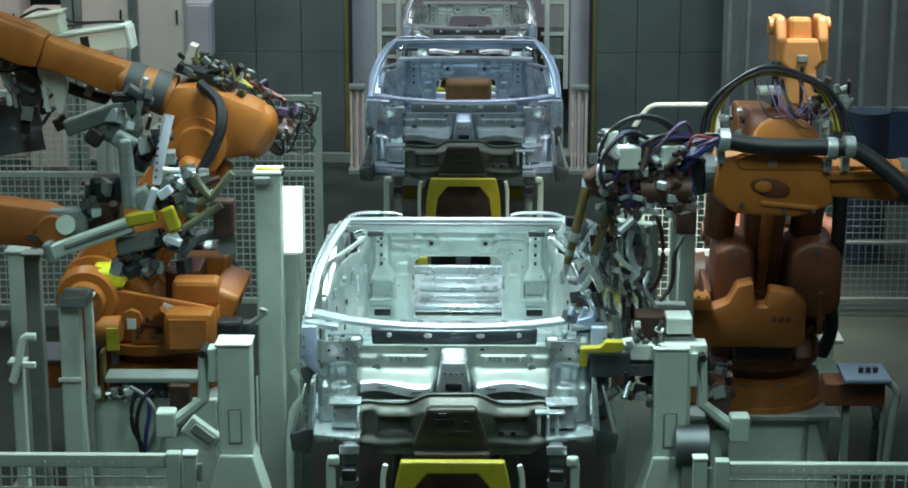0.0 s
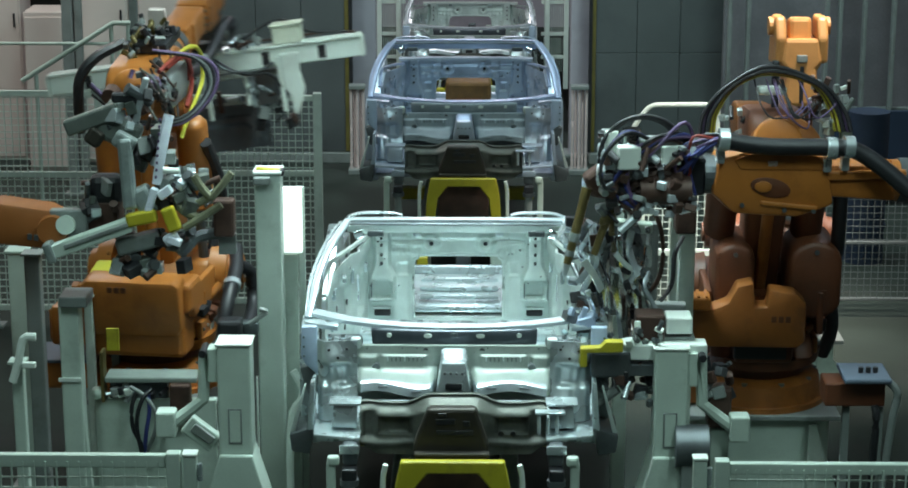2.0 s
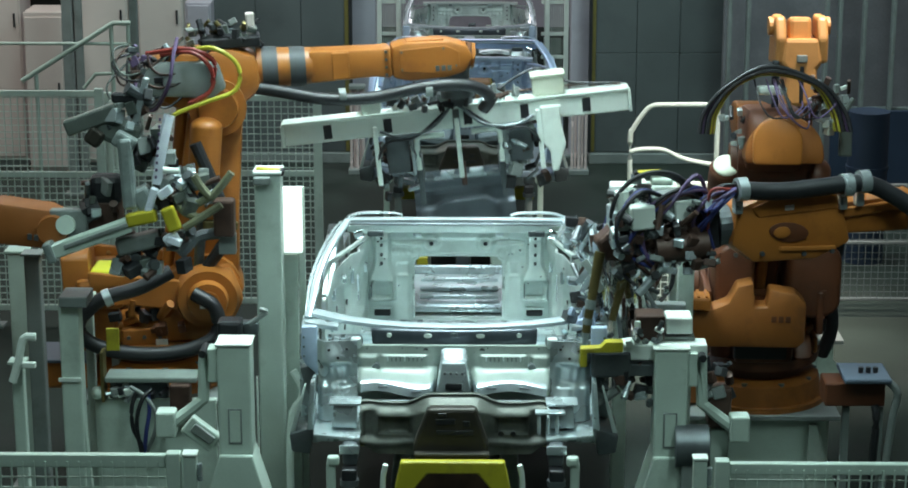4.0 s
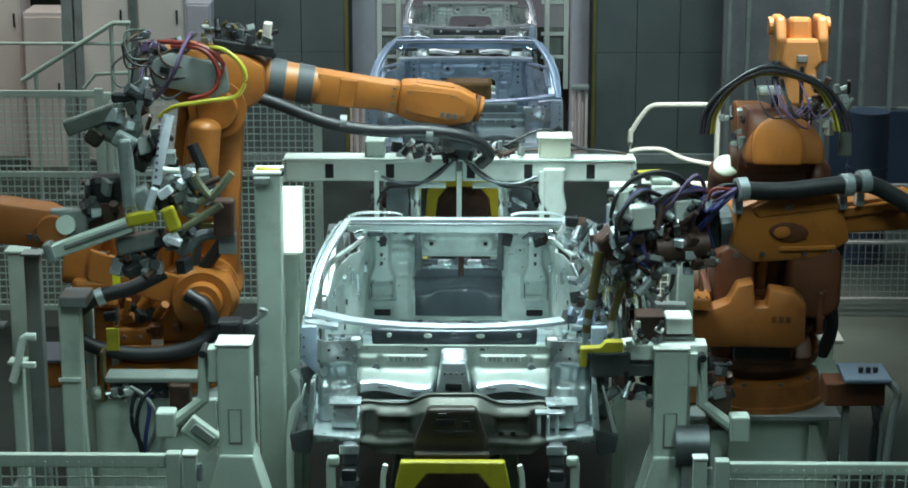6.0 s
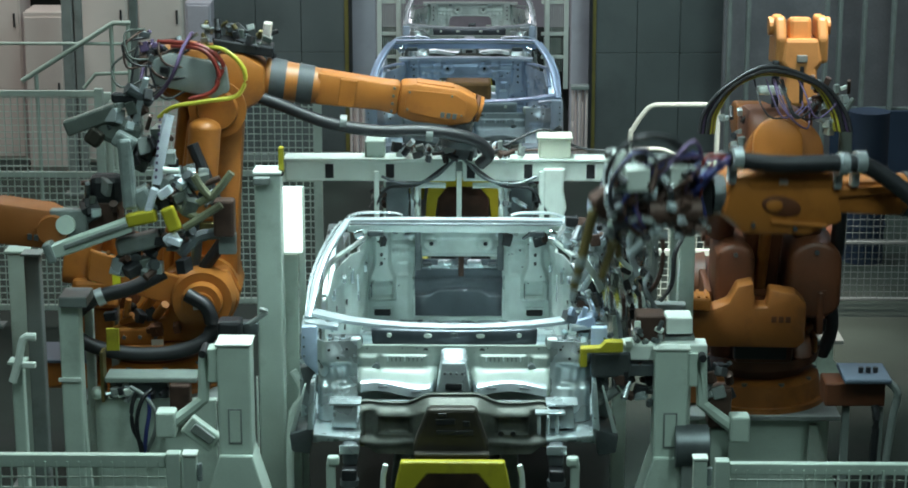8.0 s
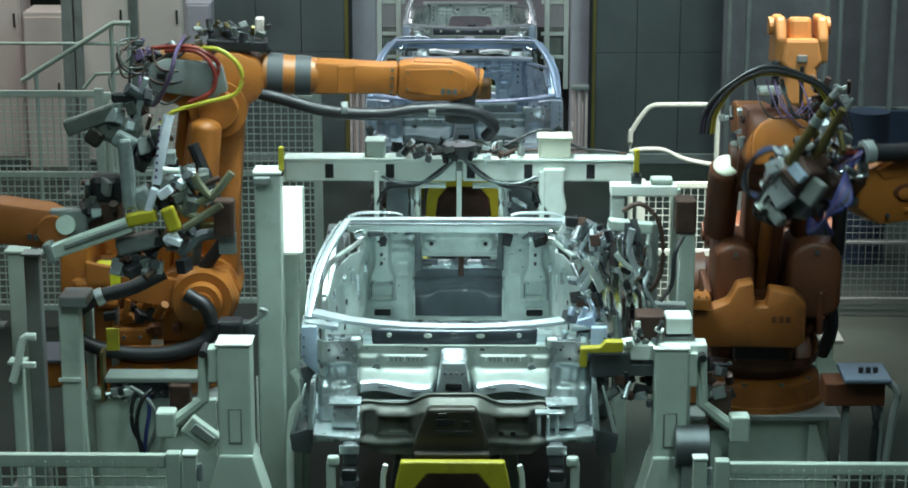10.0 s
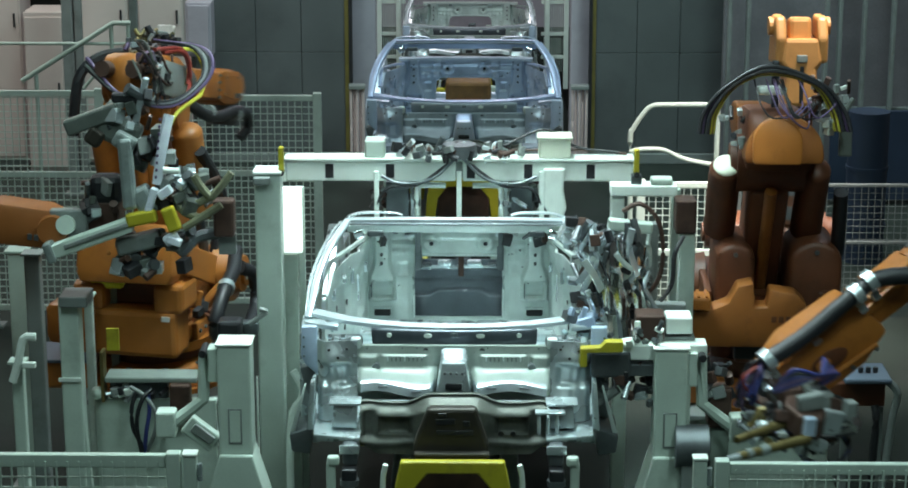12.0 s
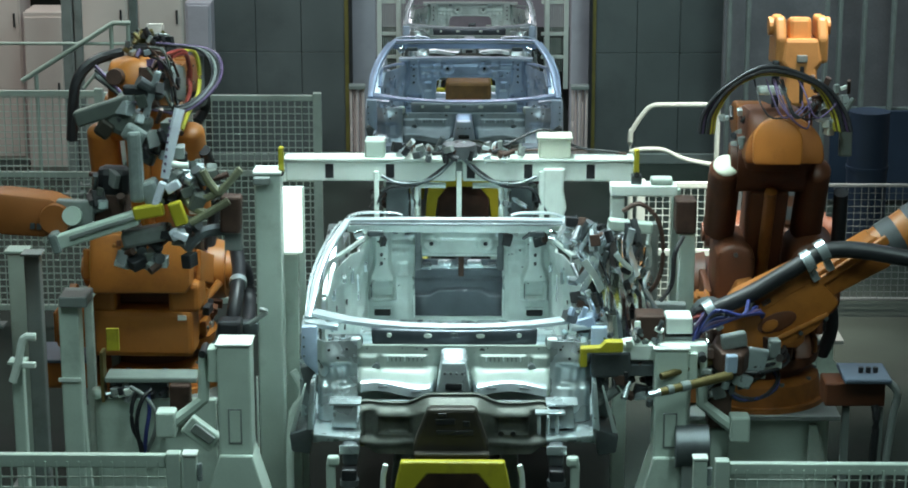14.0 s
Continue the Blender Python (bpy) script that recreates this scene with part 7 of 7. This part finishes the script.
part("block", one(span, (0.940, 11.030, 2.030), (0.997, 11.09, 2.092), 0.004), M_STEEL_DARK, rest)
settle(rest, *(0.970, 11.050, 2.025))


# ---- movement ----
def motions():
    key_robot(handling, [
        (0, 179, -36.5, 20), (0.6, 178, -36, 20.5), (1.2, 155.6, -35, 21), (1.5, 133, -33, 20), (1.8, 98, -20, 12), (2.0, 83, -12, 10),
        (2.2, 72, -12, 10), (2.4, 58, -12, 9.2), (2.6, 43, -7, 8.3), (2.8, 31, -2.5, 8.1), (3.0, 23, 3.5, 7.6), (3.2, 15, 4, 7.9), (4.3, 6, 5, 0), (5.3, 3.1, 5.5, -8.4), (8.2, 3.1, 5.5, -8.4),
        (9.4, 3, 5.6, -5), (10.3, 2.9, 5.8, -0.3), (10.5, 3.2, 5.4, 1.9), (10.8, 9.2, 2, 1.2), (11.0, 19, -1, -0.6), (11.3, 35, -7, -3.4), (11.6, 56, -12, -7), (11.8, 68, -15, -9.6),
        (12.0, 78, -17, -12), (12.3, 91, -19, -9), (12.6, 92, -19.5, -8), (13.4, 92, -19.5, -8), (14, 89, -18, -8)])
    key_robot(standing, [(0, 88, -35, -8), (14, 88, -35, -8)])
    key_robot(background, [(0, 90, -84, 82), (14, 90, -84, 82)])
    arm_rows = [
        (0, 184.5, 35, 2.7), (2.1, 184.5, 35, 2.7), (2.5, 180, 39, 1.9), (2.75, 188, 38, 0), (3.0, 193.7, 37.5, -1.1), (3.3, 195.7, 38.3, -1.5), (7.6, 195.7, 38.3, -1.5), (8.0, 191.9, 37.5, 2.6), (8.2, 189.5, 37.6, 12.4),
        (8.7, 189, 22, 17), (9.4, 195, 6, 6), (10.3, 201.3, 3.7, -9.6), (10.5, 202.8, 8.3, -15.9), (10.7, 205, 17, -19), (10.9, 207.6, 28, -23), (11.1, 208.2, 35, -29.5), (11.3, 208.1, 37, -32.3), (11.7, 206, 37, -30.8),
        (12.0, 199, 34.9, -34.6), (12.3, 190, 44.3, -31.6), (12.5, 188, 46.6, -29.6), (12.7, 187.5, 44.2, -29), (13.0, 186.5, 39, -30), (13.4, 186.5, 37.4, -29.4), (14, 186.5, 37.4, -29.4)]
    key_robot(welding, arm_rows)
    aims = glide([
        (0, 184, 0, 0), (2.1, 184, 0, 0), (2.8, 190, 4, 0), (7.6, 190, 4, 0), (8.0, 188, 0, 0), (8.2, 186, -9, 0), (9.3, 205, -9, 80), (10.1, 236, -14, 146), (10.3, 238, -14, 149), (10.5, 241, -12, 152),
        (10.7, 246, -2, 160), (10.9, 267, 0, 183), (11.1, 285, 2, 204), (11.3, 290, 2, 219), (11.5, 290, 2, 233), (11.7, 288, 3, 250), (11.9, 286, 4, 264), (12.2, 284, 5, 270), (12.6, 281, 6, 270), (14, 279, 6, 270)])
    arms = dict((round(r[0], 2), r) for r in glide(arm_rows))
    seq = []
    for k in range(141):
        t = round(k / 10, 2)
        a = [float(np.interp(t, [r[0] for r in sorted(arms.values())], [r[i] for r in sorted(arms.values())])) for i in (1, 2, 3)]
        w = [float(np.interp(t, [r[0] for r in aims], [r[i] for r in aims])) for i in (1, 2, 3)]
        back = float(np.interp(t, (0, 11.8, 12.4, 14), (0, 0, -0.30, -0.30)))
        tip = joints(*a)[2] @ Vector((1.47, 0, UP))
        seq.append((t, Matrix.Translation(tip) @ pose(0, 0, 0, 0, 0, w[0]) @ pose(0, 0, 0, 0, w[1], 0) @ pose(0, 0, 0, w[2], 0, 0) @ Matrix.Translation((back, 0, 0))))
    walk(gun, seq)
    key_robot(holding, [(0, 0, -30, -7.7), (13.5, 0, -30, -7.7), (14, 0, -29, -5.5)])
    c, flash = SPARK_HOME, (0.60, 11.05, 1.62)
    walk(spark, [(0, pose(*c)), (0.92, pose(*c)), (0.97, pose(*flash)), (1.04, pose(flash[0] - 0.02, flash[1], flash[2] - 0.02)), (1.09, pose(*c)), (14, pose(*c))])
    at = TOOL_AT
    walk(tool, [(0, pose(*at)), (13.5, pose(*at)), (13.8, pose(at.x + 0.02, at.y, at.z + 0.03)), (14, pose(at.x + 0.035, at.y, at.z + 0.05, 0, 2, 0))])
    for (f, c), s in zip(flaps, (-1, 1)):
        walk(f, [(0, pose(*c, 0, s * 86, 0)), (7.3, pose(*c, 0, s * 86, 0)), (7.4, pose(*c, 0, s * 60, 0)), (7.5, pose(*c, 0, s * 42, 0)), (7.6, pose(*c, 0, s * 22, 0)), (7.7, pose(*c, 0, s * 9, 0)), (7.8, pose(*c)), (14, pose(*c))])
    beam = glide([
        (0.0, -2.937, 11.900, 2.570, -9, -4),
        (0.6, -2.909, 11.900, 2.587, -9, -4),
        (1.2, -2.628, 12.200, 2.572, -9, -4),
        (1.5, -2.323, 12.600, 2.500, -9, -3),
        (1.8, -1.933, 13.200, 2.378, -9, -3),
        (2.0, -1.685, 13.300, 2.308, -8, -2),
        (2.2, -1.503, 13.200, 2.303, -8, 0),
        (2.4, -1.201, 13.000, 2.331, -9, 2),
        (2.6, -0.762, 12.800, 2.359, -10, 4),
        (2.8, -0.479, 12.600, 2.366, -11, 4),
        (3.0, -0.236, 12.500, 2.363, -11, 3),
        (3.2, -0.108, 12.300, 2.367, -11, 3),
        (4.3, -0.025, 12.100, 2.123, -4, 1),
        (5.3, -0.014, 12.000, 1.911, 0, 0),
        (14.0, -0.014, 12.000, 1.911, 0, 0),
    ])
    walk(gripper, [(t, pose(x, y, z, 0, ry, rz)) for t, x, y, z, ry, rz in beam])
    # carried high under the gripper, then slid down into the hatch
    walk(back_panel, [(t, pose(x, y, z, 0, ry, rz) @ Matrix.Translation((0, 0, 0.36 * (1 - ease(3.3, 5.2, t))))) for t, x, y, z, ry, rz in beam])


motions()
